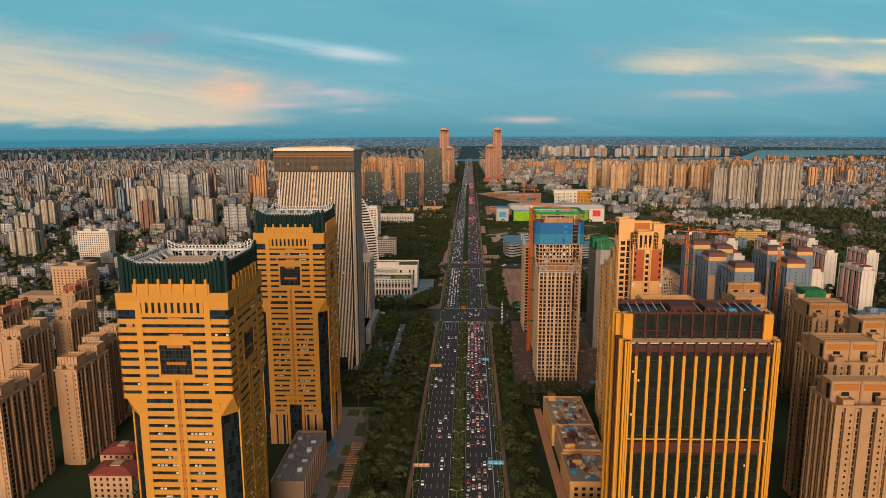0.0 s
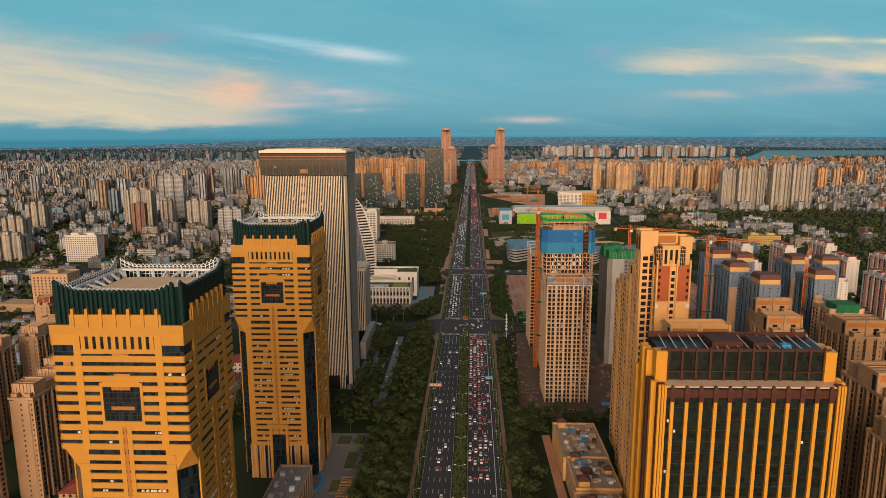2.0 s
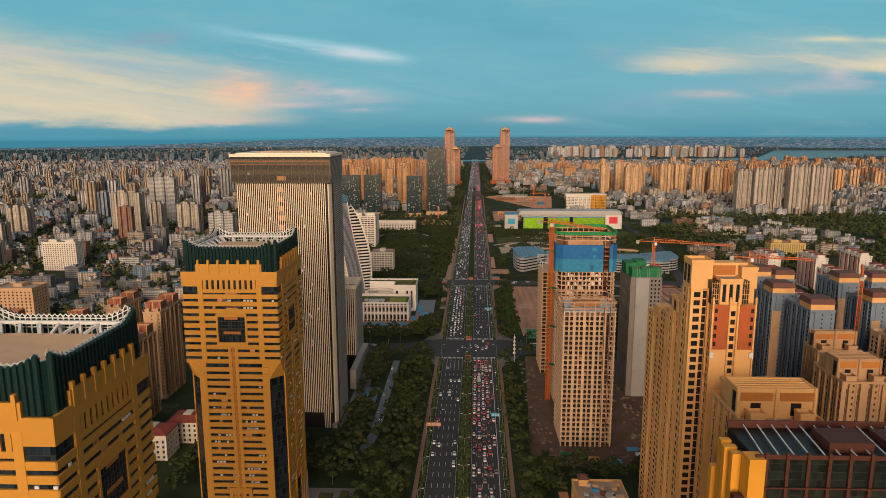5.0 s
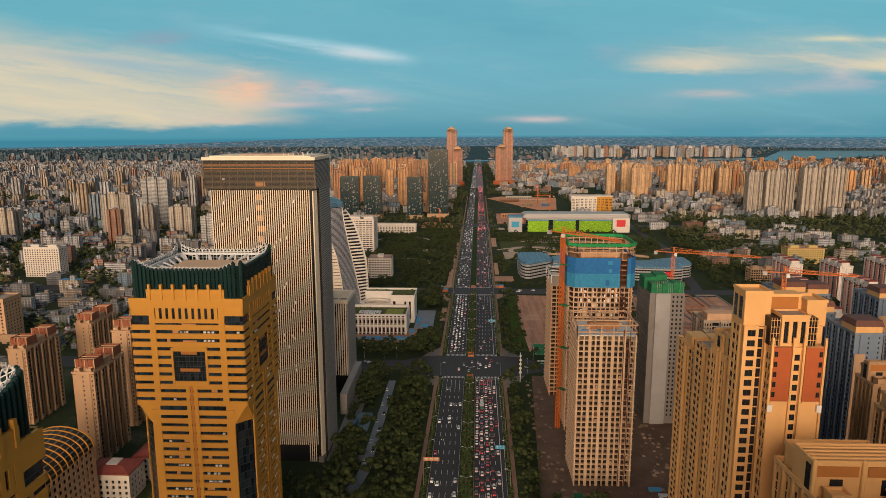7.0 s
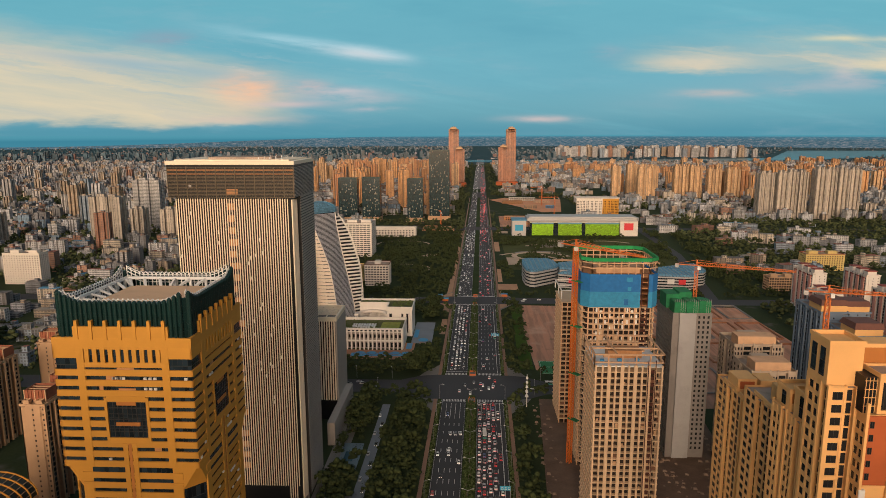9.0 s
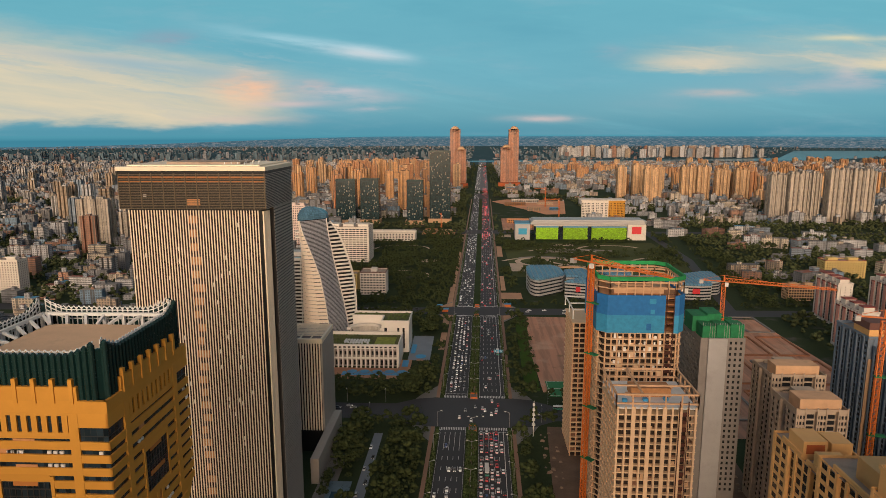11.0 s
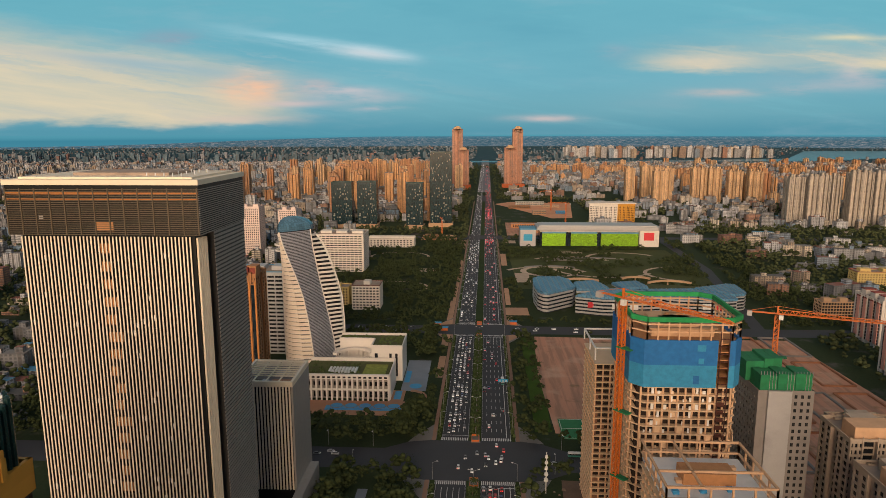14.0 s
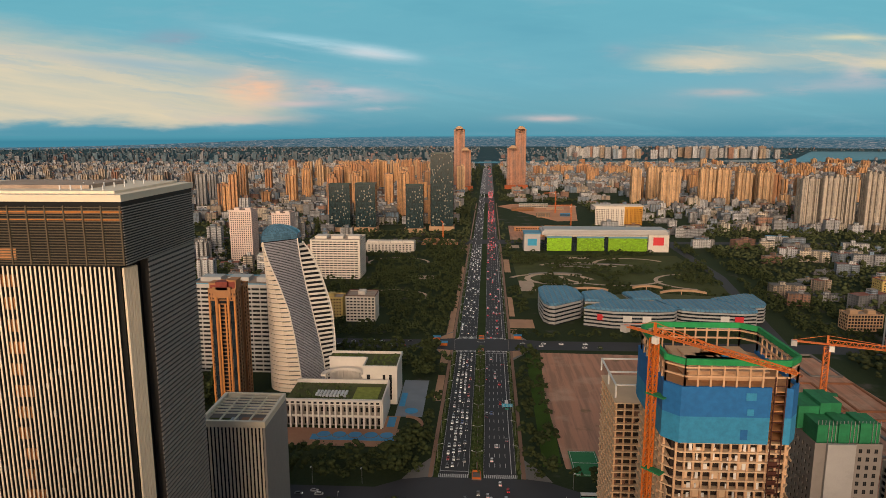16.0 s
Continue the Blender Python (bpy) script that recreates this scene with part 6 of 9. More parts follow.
def crane(x, y, h, angle, reach, tail, label):
    """A tower crane: lattice mast, slewing cab, jib, counter-jib with weights."""
    t = thing("tower_crane", label, "crane", (x, y, 0), angle)
    m = MB()
    e = 1.1
    for i, j in ((-1, -1), (1, -1), (1, 1), (-1, 1)):
        m.beam((i * e, j * e, 0), (i * e, j * e, h), 0.42)
    k = int(h / 3.2)
    for i in range(k):
        z0, z1 = i * h / k, (i + 1) * h / k
        for a, b in (((-e, -e), (e, -e)), ((e, -e), (e, e)), ((e, e), (-e, e)), ((-e, e), (-e, -e))):
            m.beam((*a, z0), (*b, z1), 0.26).beam((*a, z1), (*b, z1), 0.26)
    part("mast", m, [crane_orange], t, "orange lattice mast")
    j = MB()
    z = h + 1.5
    for s in (-0.9, 0.9):
        j.beam((0, s, z), (reach, s, z), 0.35)
    j.beam((0, 0, z + 2.2), (reach * 0.97, 0, z + 1.0), 0.35)
    k = int(reach / 2.6)
    for i in range(k):
        x0, x1 = i * reach / k, (i + 1) * reach / k
        zt = z + 2.2 - 1.2 * (i + 0.5) / k
        for s in (-0.9, 0.9):
            j.beam((x0, s, z), ((x0 + x1) / 2, 0, zt), 0.2).beam(((x0 + x1) / 2, 0, zt), (x1, s, z), 0.2)
        j.beam((x0, -0.9, z), (x1, 0.9, z), 0.18)
    part("jib", j, [crane_orange], t, "orange lattice jib")
    c = MB()
    for s in (-0.8, 0.8):
        c.beam((0, s, z), (-tail, s, z), 0.4)
    part("counter_jib", c, [crane_orange], t, "orange counter-jib")
    part("counterweight", MB().box(-tail - 0.5, -1.3, z - 2.2, -tail + 1.9, 1.3, z + 0.3), [grey_panel], t, "pale grey counterweight")
    a = MB()
    a.beam((0, 0, z), (0, 0, z + 4), 0.8).beam((0, 0, z + 4), (reach * 0.4, 0, z + 1.9), 0.18).beam((0, 0, z + 4), (-tail, 0, z + 0.3), 0.18)
    part("mast_head", a, [crane_orange], t)
    part("cab", MB().box(0.6, -2.6, h - 1.2, 2.6, -1.0, h + 1.2), [white_paint], t)
    for zz in (30, 60, 90, 118):
        if zz < h - 8:
            part("tie_frame", MB().box(-1.6, -1.6, zz, 6, 1.6, zz + 0.5), [green_net], t, "green tie frame")
    return t


crane(66.5, 604, 138, -50, 48, 13, "tall orange tower crane beside the netted tower")
crane(163, 676, 112, -20, 62, 14, "orange tower crane beside the green-netted tower")
crane(200, 574, 118, -15, 40, 12, "orange tower crane over grey unfinished towers")
crane(287, 588, 103, 60, 40, 12, "orange tower crane among unfinished towers")

# ---- sail-shaped white tower and its forecourt buildings ----
sail = thing("office_tower", "white sail-shaped office tower with curved banded floors", "office tower", (-163, 880, 0))
white_band = material("white_aluminium", (0.76, 0.71, 0.64), 0.45, 0, 0.06)
shade_grey = material("grey_sunscreen", (0.50, 0.51, 0.55), 0.5, 0.2, 0.1)
warm_white = material("cream_aluminium", (0.80, 0.69, 0.56), 0.45, 0, 0.06)


def bend(pts, z):
    """The value at height z on a line through (height, value) points."""
    for (z0, a), (z1, b) in zip(pts, pts[1:]):
        if z <= z1:
            return a + (b - a) * max(0.0, z - z0) / (z1 - z0)
    return pts[-1][1]


SCREEN_L = [(0, 29.4), (28, 26.4), (46, 24.2), (68, 20.3), (86, 14.4), (100, 9.0), (111, 4.9), (124, 1.6)]
SCREEN_R = [(0, 43.6), (22, 41.8), (41, 38.4), (64, 33.6), (82, 29.8), (107, 25.4), (124, 23.6)]
WING_R = [(0, 50.0), (37, 50.2), (60, 48.8), (72, 46.2), (84, 42.6), (96, 38.8), (106, 34.6), (114, 30.0), (119, 25.6), (124, 23.8)]


def sail_plan(z):
    """Outline of a floor at height z: back, curved white front, edge of the screen, end of the screen, rear wing."""
    xf, xr, xw = bend(SCREEN_L, z), bend(SCREEN_R, z), bend(WING_R, z)
    return [(0.4, 18), (0.0, 12), (xf * 0.12, 6.5), (xf * 0.34, 2.6), (xf * 0.66, 0.9), (xf, 2.0), (xf + (xr - xf) * 0.35, 8.0), (xf + (xr - xf) * 0.7, 15.0), (xr, 22.5), (max(xw, xr + 0.2), 30.0), (max(xw - 2.5, xr - 1), 37.0), (xr * 0.5, 40), (3, 30)]


SH, SN = 123.0, 33
core = MB()
NP = len(sail_plan(0))
for i in range(SN + 1):
    pl = sail_plan(SH * i / SN)
    mx = sum(c[0] for c in pl) / NP
    core.v += [(mx + (x - mx) * 0.94, 18 + (y - 18) * 0.94, SH * i / SN) for x, y in pl]
for i in range(SN):
    core.f += [(NP * i + j, NP * i + (j + 1) % NP, NP * i + NP + (j + 1) % NP, NP * i + NP + j) for j in range(NP)]
core.m = [0] * len(core.f)
part("glass_core", core, [gap_glass], sail, "dark glazing behind the floor bands")
FH = SH / SN


def band(pl, js, z0, z1, deep):
    m = MB()
    for j in js:
        p, q = pl[j], pl[j + 1]
        dx, dy = q[1] - p[1], p[0] - q[0]
        L = math.hypot(dx, dy) or 1.0
        m.prism([p, q, (q[0] - dx / L * deep, q[1] - dy / L * deep), (p[0] - dx / L * deep, p[1] - dy / L * deep)], z0, z1)
    return m


slats = MB()
for i in range(SN):
    z = FH * i
    pl = sail_plan(z + FH * 0.4)
    part("floor_band", band(pl, range(4), z + 0.2, z + FH - 0.7, 1.4), [warm_white], sail)
    part("floor_band", band(pl, (4,), z + 0.2, z + FH - 1.05, 1.4), [warm_white], sail)
    part("floor_ledge", band(sail_plan(z), range(5), z - 0.22, z + 0.16, 1.0), [white_band], sail)
    for k in range(3):
        pk = sail_plan(z + k * FH / 3)
        for j in (5, 6, 7):
            slats.beam((pk[j][0], pk[j][1], z + k * FH / 3), (pk[j + 1][0], pk[j + 1][1], z + k * FH / 3), 0.7)
    if pl[9][0] - pl[8][0] > 1.5:
        part("rear_band", band(pl, (8, 9), z + 0.9, z + FH - 1.0, 1.3), [white_band], sail)
tagged(part("sunscreen", slats, [shade_grey], sail, "grey horizontal sunscreen slats"), kind="stuff")
for edge, dy in ((5, -0.2), (8, -0.4)):
    m = MB()
    for i in range(SN):
        a, b = sail_plan(FH * i)[edge], sail_plan(FH * (i + 1))[edge]
        m.beam((a[0], a[1] + dy, FH * i), (b[0], b[1] + dy, FH * (i + 1)), 0.8)
    part("edge_fin", m, [white_band], sail)
m = MB()
for i in range(SN - 1):
    a, b = sail_plan(FH * i)[9], sail_plan(FH * (i + 1))[9]
    m.beam((a[0], a[1], FH * i), (b[0], b[1], FH * (i + 1)), 0.9)
part("wing_edge", m, [white_band], sail)
# glazed cap, rounded and leaning back
cap_glass = glass_wall("blue_cap_glass", (0.09, 0.20, 0.29), 0.15, (2.4, 1.8), vary=0.2)
top = sail_plan(SH)
rings = [(0.0, 1.02, 0.0), (3.5, 1.0, 0.3), (6.5, 0.88, 1.2), (9.0, 0.68, 2.4), (10.8, 0.42, 3.6), (11.6, 0.14, 4.6)]
tx, ty = 10.5, 18.0
cap = MB()
for (z0, g0, s0), (z1, g1, s1) in zip(rings, rings[1:]):
    at = lambda g, s: [(tx - s + (x - tx) * g, ty + (y - ty) * g) for x, y in top]
    cap.prism(at(g0, s0), SH + z0, SH + z1, 0, None, at(g1, s1))
part("glass_cap", cap, [cap_glass], sail, "blue-grey glazed cap")
hoop = [(2 + r * math.cos(math.pi * (0.75 + i * 0.08)), 13 + r * math.sin(math.pi * (0.75 + i * 0.08))) for r, order in ((7.6, range(13)), (6.4, range(12, -1, -1))) for i in order]
for z in (105.5, 110.5):
    part("balcony_ring", MB().prism(hoop, z, z + 1.1), [white_band], sail)
part("base_band", MB().prism(sail_plan(0.0), 0, 1.2), [white_band], sail)

hall_wall = material("hall_wall", (0.30, 0.26, 0.22), 0.7, 0, 0.15)
pod = thing("public_hall", "white colonnaded hall with planted roofs", "hall", (-131, 818, 0))
part("front_hall", MB().box(0, 5.0, 0, 70, 40, 18.5, 0, 1), [hall_wall, roof_garden], pod, "recessed dark hall front and planted roof")
part("roof_band", MB().box(-0.4, 0, 17.6, 70.6, 2.5, 21.3).box(70.02, 2.52, 0, 71, 40, 21.3).box(0, 39, 18.5, 70, 40.4, 21.3), [white_band], pod)
for i in range(18):
    c = part("column", box_mesh(1.2, 1.4, 17.6, white_band), None, pod, at=(0.8 + i * 4.05, 0.1, 0))
for i in range(17):
    part("window", pane_mesh(2.3, 3.4), None, pod, at=(2.85 + i * 4.05, 4.94, 10.6))
    part("window", pane_mesh(2.3, 4.6), None, pod, at=(2.85 + i * 4.05, 4.94, 1.2))
    part("spandrel", box_mesh(2.85, 0.5, 1.5, white_band), None, pod, at=(2.85 + i * 4.05, 1.0, 8.2))
    part("opening", box_mesh(2.2, 0.3, 1.3, gap_glass), None, pod, at=(2.85 + i * 4.05, -0.28, 18.6))
part("roof_lawn", MB().box(48, 8, 18.5, 66, 30, 19.2), [material("bright_lawn", (0.26, 0.30, 0.05), 0.95, 0, 0.5, 0.3, 2.0, 0.4)], pod, "bright roof lawn")
for i in range(9):
    part("roof_unit", MB().box(20 + i * 2.6, 12, 18.5, 21.8 + i * 2.6, 22, 19.9), [white_steel], pod)
part("rear_hall", MB().box(50, 44, 0, 76, 66, 29, 0, 1).box(19, 66, 0, 76, 78, 29, 0, 1), [white_band, roof_garden], pod)
part("rear_parapet", MB().box(49.6, 43.6, 28, 76.4, 44.6, 31).box(75.6, 44.6, 28, 76.5, 78.4, 31).box(18.6, 77.5, 28, 75.6, 78.4, 31).box(18.6, 65.6, 28, 49.6, 66.4, 30.2).box(49.5, 44.6, 28, 50.3, 65.6, 30.2), [white_band], pod)
for i in range(2):
    part("window", pane_mesh(2.0, 20), None, pod, at=(66 + i * 5, 43.5, 4))
for i in range(3):
    part("window", pane_mesh(2.6, 5), None, pod, at=(54 + i * 0.0, 43.5, 3 + i * 8))
# curved colonnade round the court between the halls
ring_of = lambda r0, r1: [(34 + r * math.cos(math.pi * i / 16), 47 + r * math.sin(math.pi * i / 16)) for r, order in ((r1, range(17)), (r0, range(16, -1, -1))) for i in order]
loggia = part("loggia_roof", MB().prism(ring_of(14.0, 17.8), 20.5, 22.6), [white_band], pod, "curved white colonnade roof")
for i in range(13):
    a0 = math.pi * (i + 0.5) / 13
    part("column", MESHES.setdefault("loggia_col", MB().cyl(0, 0, 0, 20.5, 0.5, 0.5, 8).mesh("column", [white_band])), None, loggia, at=(34 + 14.8 * math.cos(a0), 47 + 14.8 * math.sin(a0), 0))
part("court_floor", MB().prism(ring_of(0.5, 14.0), 0, 0.4), [hall_wall], pod)
shrub_rng = random.Random(8)
for x0, y0, x1, y1, z, n_ in ((1, 6, 46, 38, 18.5, 70), (52, 46, 74, 76, 29, 46), (21, 67.5, 50, 76, 29, 26)):  # shrubs on the planted roofs
    m = MB()
    for i in range(n_):
        u, v, r = shrub_rng.uniform(x0 + 1.5, x1 - 1.5), shrub_rng.uniform(y0 + 1.5, y1 - 1.5), shrub_rng.uniform(0.6, 1.5)
        m.cyl(u, v, z, z + r * 0.6, r, r * 0.9, 6).cyl(u, v, z + r * 0.6, z + r * 1.1, r * 0.9, r * 0.3, 6)
    tagged(part("roof_shrubs", m, [hedge_leaf], pod, "low shrubs on the planted roof"), kind="stuff")
solid("pavement_court", MB().box(-136, 792, 0.0, -44, 818, 0.3).box(-60, 818.02, 0.0, -50, 840, 0.28), [terracotta], "reddish paved court before the white hall", "pavement", "structure")
solid("pavement_forecourt", MB().box(-54.4, 840.02, 0.0, -34, 912, 0.22), [material("blue_grey_paving", (0.22, 0.25, 0.29), 0.85, 0, 0.2, 0.08, 1.5, 0.2)], "blue-grey paved forecourt beside the white hall", "pavement", "structure")
basin = MB().box(-108, 800, 0.3, -50, 808, 0.6).box(-58, 822, 0.28, -52.5, 838, 0.6).box(-53.4, 858, 0.2, -49, 884, 0.5)
for i in range(5):  # rounded bays of the basin
    basin.cyl(-100 + i * 11, 808, 0.3, 0.58, 4.6, 4.6, 20)
basin.cyl(-43, 850, 0.2, 0.5, 5.0, 5.0, 24).cyl(-130, 806, 0.3, 0.58, 4.6, 4.6, 20)
solid("water_basin", basin, [pool_blue], "bright blue basin beside the white hall", "water", "structure")
for i in range(5):
    solid("basin_rim", MB().prism([(-100 + i * 11 + r * math.cos(math.pi * (1 + j / 12)), 808 + r * math.sin(math.pi * (1 + j / 12))) for r, order in ((5.2, range(13)), (4.6, range(12, -1, -1))) for j in order], 0.3, 0.9), [paving], "grey curved rim in the blue basin", "basin rim", "structure")
curve = [(-46 + r * math.cos(math.pi * (0.5 - j / 10)), 828 + r * math.sin(math.pi * (0.5 - j / 10))) for r, order in ((14, range(11)), (10.5, range(10, -1, -1))) for j in order]
solid("pavement_path", MB().prism(curve, 0.0, 0.34), [terracotta], "reddish curved path round the hall", "path", "structure")
FREE += [(-185, 790, -50, 930)]

# ---- blocks behind the sail ----
brown_wall = material("brown_render", (0.42, 0.20, 0.085), 0.8, 0, 0.15, 0.2, 3.0, 0.1, dirt=0.2)
pink_wall = material("pale_pink_render", (0.70, 0.56, 0.50), 0.8, 0, 0.1, dirt=0.15)
yellow_wall = material("yellow_render", (0.60, 0.44, 0.16), 0.8, 0, 0.12, dirt=0.15)
white_wall = material("white_render", (0.70, 0.64, 0.56), 0.8, 0, 0.12, dirt=0.2)
red_roof = material("red_tile_roof", (0.24, 0.05, 0.035), 0.8, 0, 0.3)


def block(x0, y0, x1, y1, h, wall, label, name="office_building", category="office building", pitch=3.4, col=3.2, win=(1.8, 1.7), roof=None, group="", houses=2, turn=0.0):
    """A plain mid-sized building with real openings, a parapet and roof houses."""
    w, d = x1 - x0, y1 - y0
    t = thing(name, label, category, (x0, y0, 0), turn, group)
    wall_block(t, 0, 0, w, d, 0, h, wall, pitch, col, win)
    part("parapet", ring_wall(-0.25, -0.25, w + 0.25, d + 0.25, h - 0.2, h + 0.7, 0.6), [roof or wall], t)
    for i in range(houses):
        u = w * (i + 0.5) / houses
        part("roof_house", MB().box(u - w * 0.12, d * 0.35, h - 0.8, u + w * 0.12, d * 0.75, h + 3.2), [wall], t)
    return t


brown = residence(-177, 835, 20, 26, 96, "orange-brown apartment tower with dark red roof", brown_wall, red_roof, 2, 0, 0, 1)
orange_tile = material("orange_tile", (0.56, 0.225, 0.055), 0.7, 0, 0.12, 0.3, 2.0, 0.1)
for u in (-9.2, -4.4, -2.2, 2.2, 4.4, 9.2):
    part("facade_strip", MB().box(u - 0.6, -0.9, 6, u + 0.6, -0.42, 91 if abs(u) > 3 else 86), [orange_tile], brown, "bright orange tiled strip")
for u in (-6.8, 6.8):
    part("window_strip", MB().box(u - 1.3, -0.3, 4, u + 1.3, -0.02, 88), [strip_glass], brown, "dark window strip")
for z0, z1, u in ((90, 98, 6.6), (96, 102, 4.2)):
    part("crown_block", MB().box(-u, -0.7, z0, u, 6, z1), [red_roof if z1 > 100 else brown_wall], brown)
block(-240, 925, -165, 960, 79, grey_panel, "grey banded office building with blue metal roof", pitch=3.8, col=7.4, win=(6.6, 1.9), roof=blue_roof, houses=3)
block(-388, 1406, -352, 1436, 84, pink_wall, "pale pink apartment tower among lower houses", "apartment_tower", "apartment tower", 3.0, 3.4)
block(-318, 1400, -288, 1430, 80, pink_wall, "pale pink apartment tower with stepped roof", "apartment_tower", "apartment tower", 3.0, 3.4)
block(-231, 1296, -160, 1345, 56, white_wall, "broad cream office slab with window bands", pitch=3.4, col=6, win=(4.9, 1.5), houses=3)
block(-139, 1084, -106, 1112, 29, white_wall, "cream office block with brown roof", roof=brown_roof, col=4, win=(2.6, 1.6), houses=1)
block(-172, 1092, -144, 1112, 25, yellow_wall, "small ochre office block beside trees", houses=1)
block(-188, 1508, -104, 1542, 15, white_wall, "low white courtyard building with flat roof", houses=4, col=6, win=(3, 1.8))
office_glass = glass_wall("office_glass", (0.010, 0.028, 0.034), 0.25, (1.5, 3.6), 0.06)
for (x0, x1, y0, d, h, lab) in ((-304, -260, 1742, 28, 97, "dark green glass office tower"), (-249, -207, 1745, 28, 98, "dark green glass office tower"), (-142, -106, 1733, 28, 96, "dark green glass office tower"), (-93, -46, 1767, 34, 160, "tall dark green glass office tower")):
    t = thing("office_tower", lab + " with scattered lit windows", "office tower", (x0, y0, 0), group="dark glass towers")
    w = x1 - x0
    part("glass_core", MB().box(0.3, 0.3, 0, w - 0.3, d, h), [office_glass], t)
    for i in range(int(h / 3.6)):
        part("spandrel", box_mesh(w, 0.3, 0.7, crown_glass), None, t, at=(w / 2, 0, 3.6 * i))
    part("side_fin", MB().box(w - 0.3, 0, 0, w + 0.5, d, h + 3), [crown_glass], t)
    part("parapet", MB().box(0, 0, h, w, 1, h + 3).box(0, d - 1, h, w, d, h + 3).box(0, 1, h, 1, d - 1, h + 3), [crown_glass], t)
    part("plinth", MB().box(-3, -4, 0, w + 3, d, 9), [tan], t, "tan stone plinth")
FREE += [(-320, 1725, -30, 1815), (-400, 1390, -280, 1445), (-240, 1285, -150, 1355), (-195, 1075, -100, 1125), (-200, 1490, -90, 1560), (-250, 915, -175, 970), (-190, 820, -150, 870)]

# twin far towers by the avenue
for (x, y, w, d, h, lab) in ((-80, 2775, 39, 34, 214, "tall orange-beige tower with a stepped crown"), (-56, 2728, 38, 30, 140, "orange-beige tower with open upper frame"), (112, 2780, 40, 32, 146, "orange-beige tower with open upper frame"), (142, 2790, 38, 34, 214, "tall orange-beige tower with a stepped crown")):
    px, py, pz, k = lie(x + w / 2, y)
    t = thing("skyscraper", lab, "skyscraper", (px, py, pz), group="far twin towers")
    w, d, h = w * k, d * k, h * k
    part("wall", MB().prism(bayed(w, d, 3, 2.0), -3, h), [fronts_salmon], t)
    part("crown", MB().prism(ring_square(w * 0.36, w * 0.1), h, h + 6 * k, 0, None, ring_square(w * 0.32, w * 0.1)), [tan], t, "rounded crown",)
    t.children[-1].location = (0, d / 2, 0)
    part("crown_top", MB().cyl(0, d / 2, h + 6 * k, h + 10 * k, w * 0.24, w * 0.16, 10), [tan], t)
    part("plinth", MB().box(-w * 0.7, -4, -3, w * 0.7, d, 14 * k), [brick_red], t, "red-brown plinth")
FREE += [(-100, 2700, 200, 2840)]

# curved orange and white office by the second mall
ob_ = thing("office_building", "curved office building, half white and half orange", "office building", (268, 1862, 0))
for i in range(10):
    a0, a1 = i / 10, (i + 1) / 10
    f = lambda a: (104 * a, -10 * math.sin(math.pi * a))
    p, q = f(a0), f(a1)
    mb = MB()
    panes = pierced(mb, p, q, 0, 42, cols_of(math.hypot(q[0] - p[0], q[1] - p[1]), 3.3, 1.9), rows_of(1, 40, 4.0, 1.0, 2.2))
    mb.face([(*p, 42), (*q, 42), (q[0], 36, 42), (p[0], 36, 42)], 1)
    if i == 9:
        mb.face([(*q, 0), (q[0], 36, 0), (q[0], 36, 42), (*q, 42)], 0)
    part("wall", mb, [white_wall if i < 6 else gold, deck], ob_, "white facade bay" if i < 6 else "orange facade bay")
    glaze(ob_, panes)
part("roof_rim", MB().box(-2, -2, 42, 106, 37, 44), [white_wall], ob_)

# ---- malls ----


def mall_block(t, plan, h, bands, roof_mat, lift=0.0):
    cx, cy = sum(p[0] for p in plan) / len(plan), sum(p[1] for p in plan) / len(plan)
    grow = lambda g: [(cx + (x - cx) * g, cy + (y - cy) * g) for x, y in plan]
    part("glass_core", MB().prism(grow(0.985), 0, h), [black_glass], t)
    for i in range(bands):
        z = h * i / bands
        part("wall_band", MB().prism(plan, z + 1.4, z + h / bands - 0.5), [grey_panel], t, "pale grey cladding band")
    low, high = grow(1.01), grow(0.97)
    part("roof", MB().prism(low, h, h + 1.2).prism(high, h + 1.2, h + 2.4), [roof_mat], t, "blue ribbed metal roof")
    rib = MB()
    xs = [p[0] for p in plan]
    inner = grow(0.94)
    n = max(3, int((max(xs) - min(xs)) / 5.5))
    for i in range(1, n):  # seams run from edge to edge of the roof
        x = min(xs) + (max(xs) - min(xs)) * i / n
        cut = []
        for (ax, ay), (bx, by) in zip(inner, inner[1:] + inner[:1]):
            if (ax - x) * (bx - x) < 0:
                cut.append(ay + (by - ay) * (x - ax) / (bx - ax))
        if len(cut) >= 2 and max(cut) - min(cut) > 3:
            rib.box(x - 0.3, min(cut), h + 2.4, x + 0.3, max(cut), h + 3.0)
    tagged(part("roof_ribs", rib, [grey_paint], t), kind="stuff")


mall = thing("shopping_mall", "curved shopping mall with blue metal roofs", "shopping mall", (0, 0, 0))
mall_block(mall, [(77, 1120), (79, 1090), (84, 1080), (90, 1078), (122, 1106), (126, 1116), (124, 1150), (115, 1167), (86, 1166), (79, 1158)], 22, 5, mall_roof)
mall_block(mall, [(121, 1078), (150, 1067), (196, 1065), (214, 1069), (219, 1076), (203, 1102), (172, 1113), (150, 1104)], 20, 5, mall_roof)
mall_block(mall, [(205, 1115), (214, 1092), (224.5, 1078), (239, 1073), (288, 1067), (300, 1070), (303, 1078), (282, 1106), (266, 1120)], 19, 5, mall_roof)
mall_block(mall, [(270, 1126), (285, 1108), (306, 1092), (318, 1096), (324, 1106), (326, 1146), (318, 1150)], 18.5, 5, mall_roof)
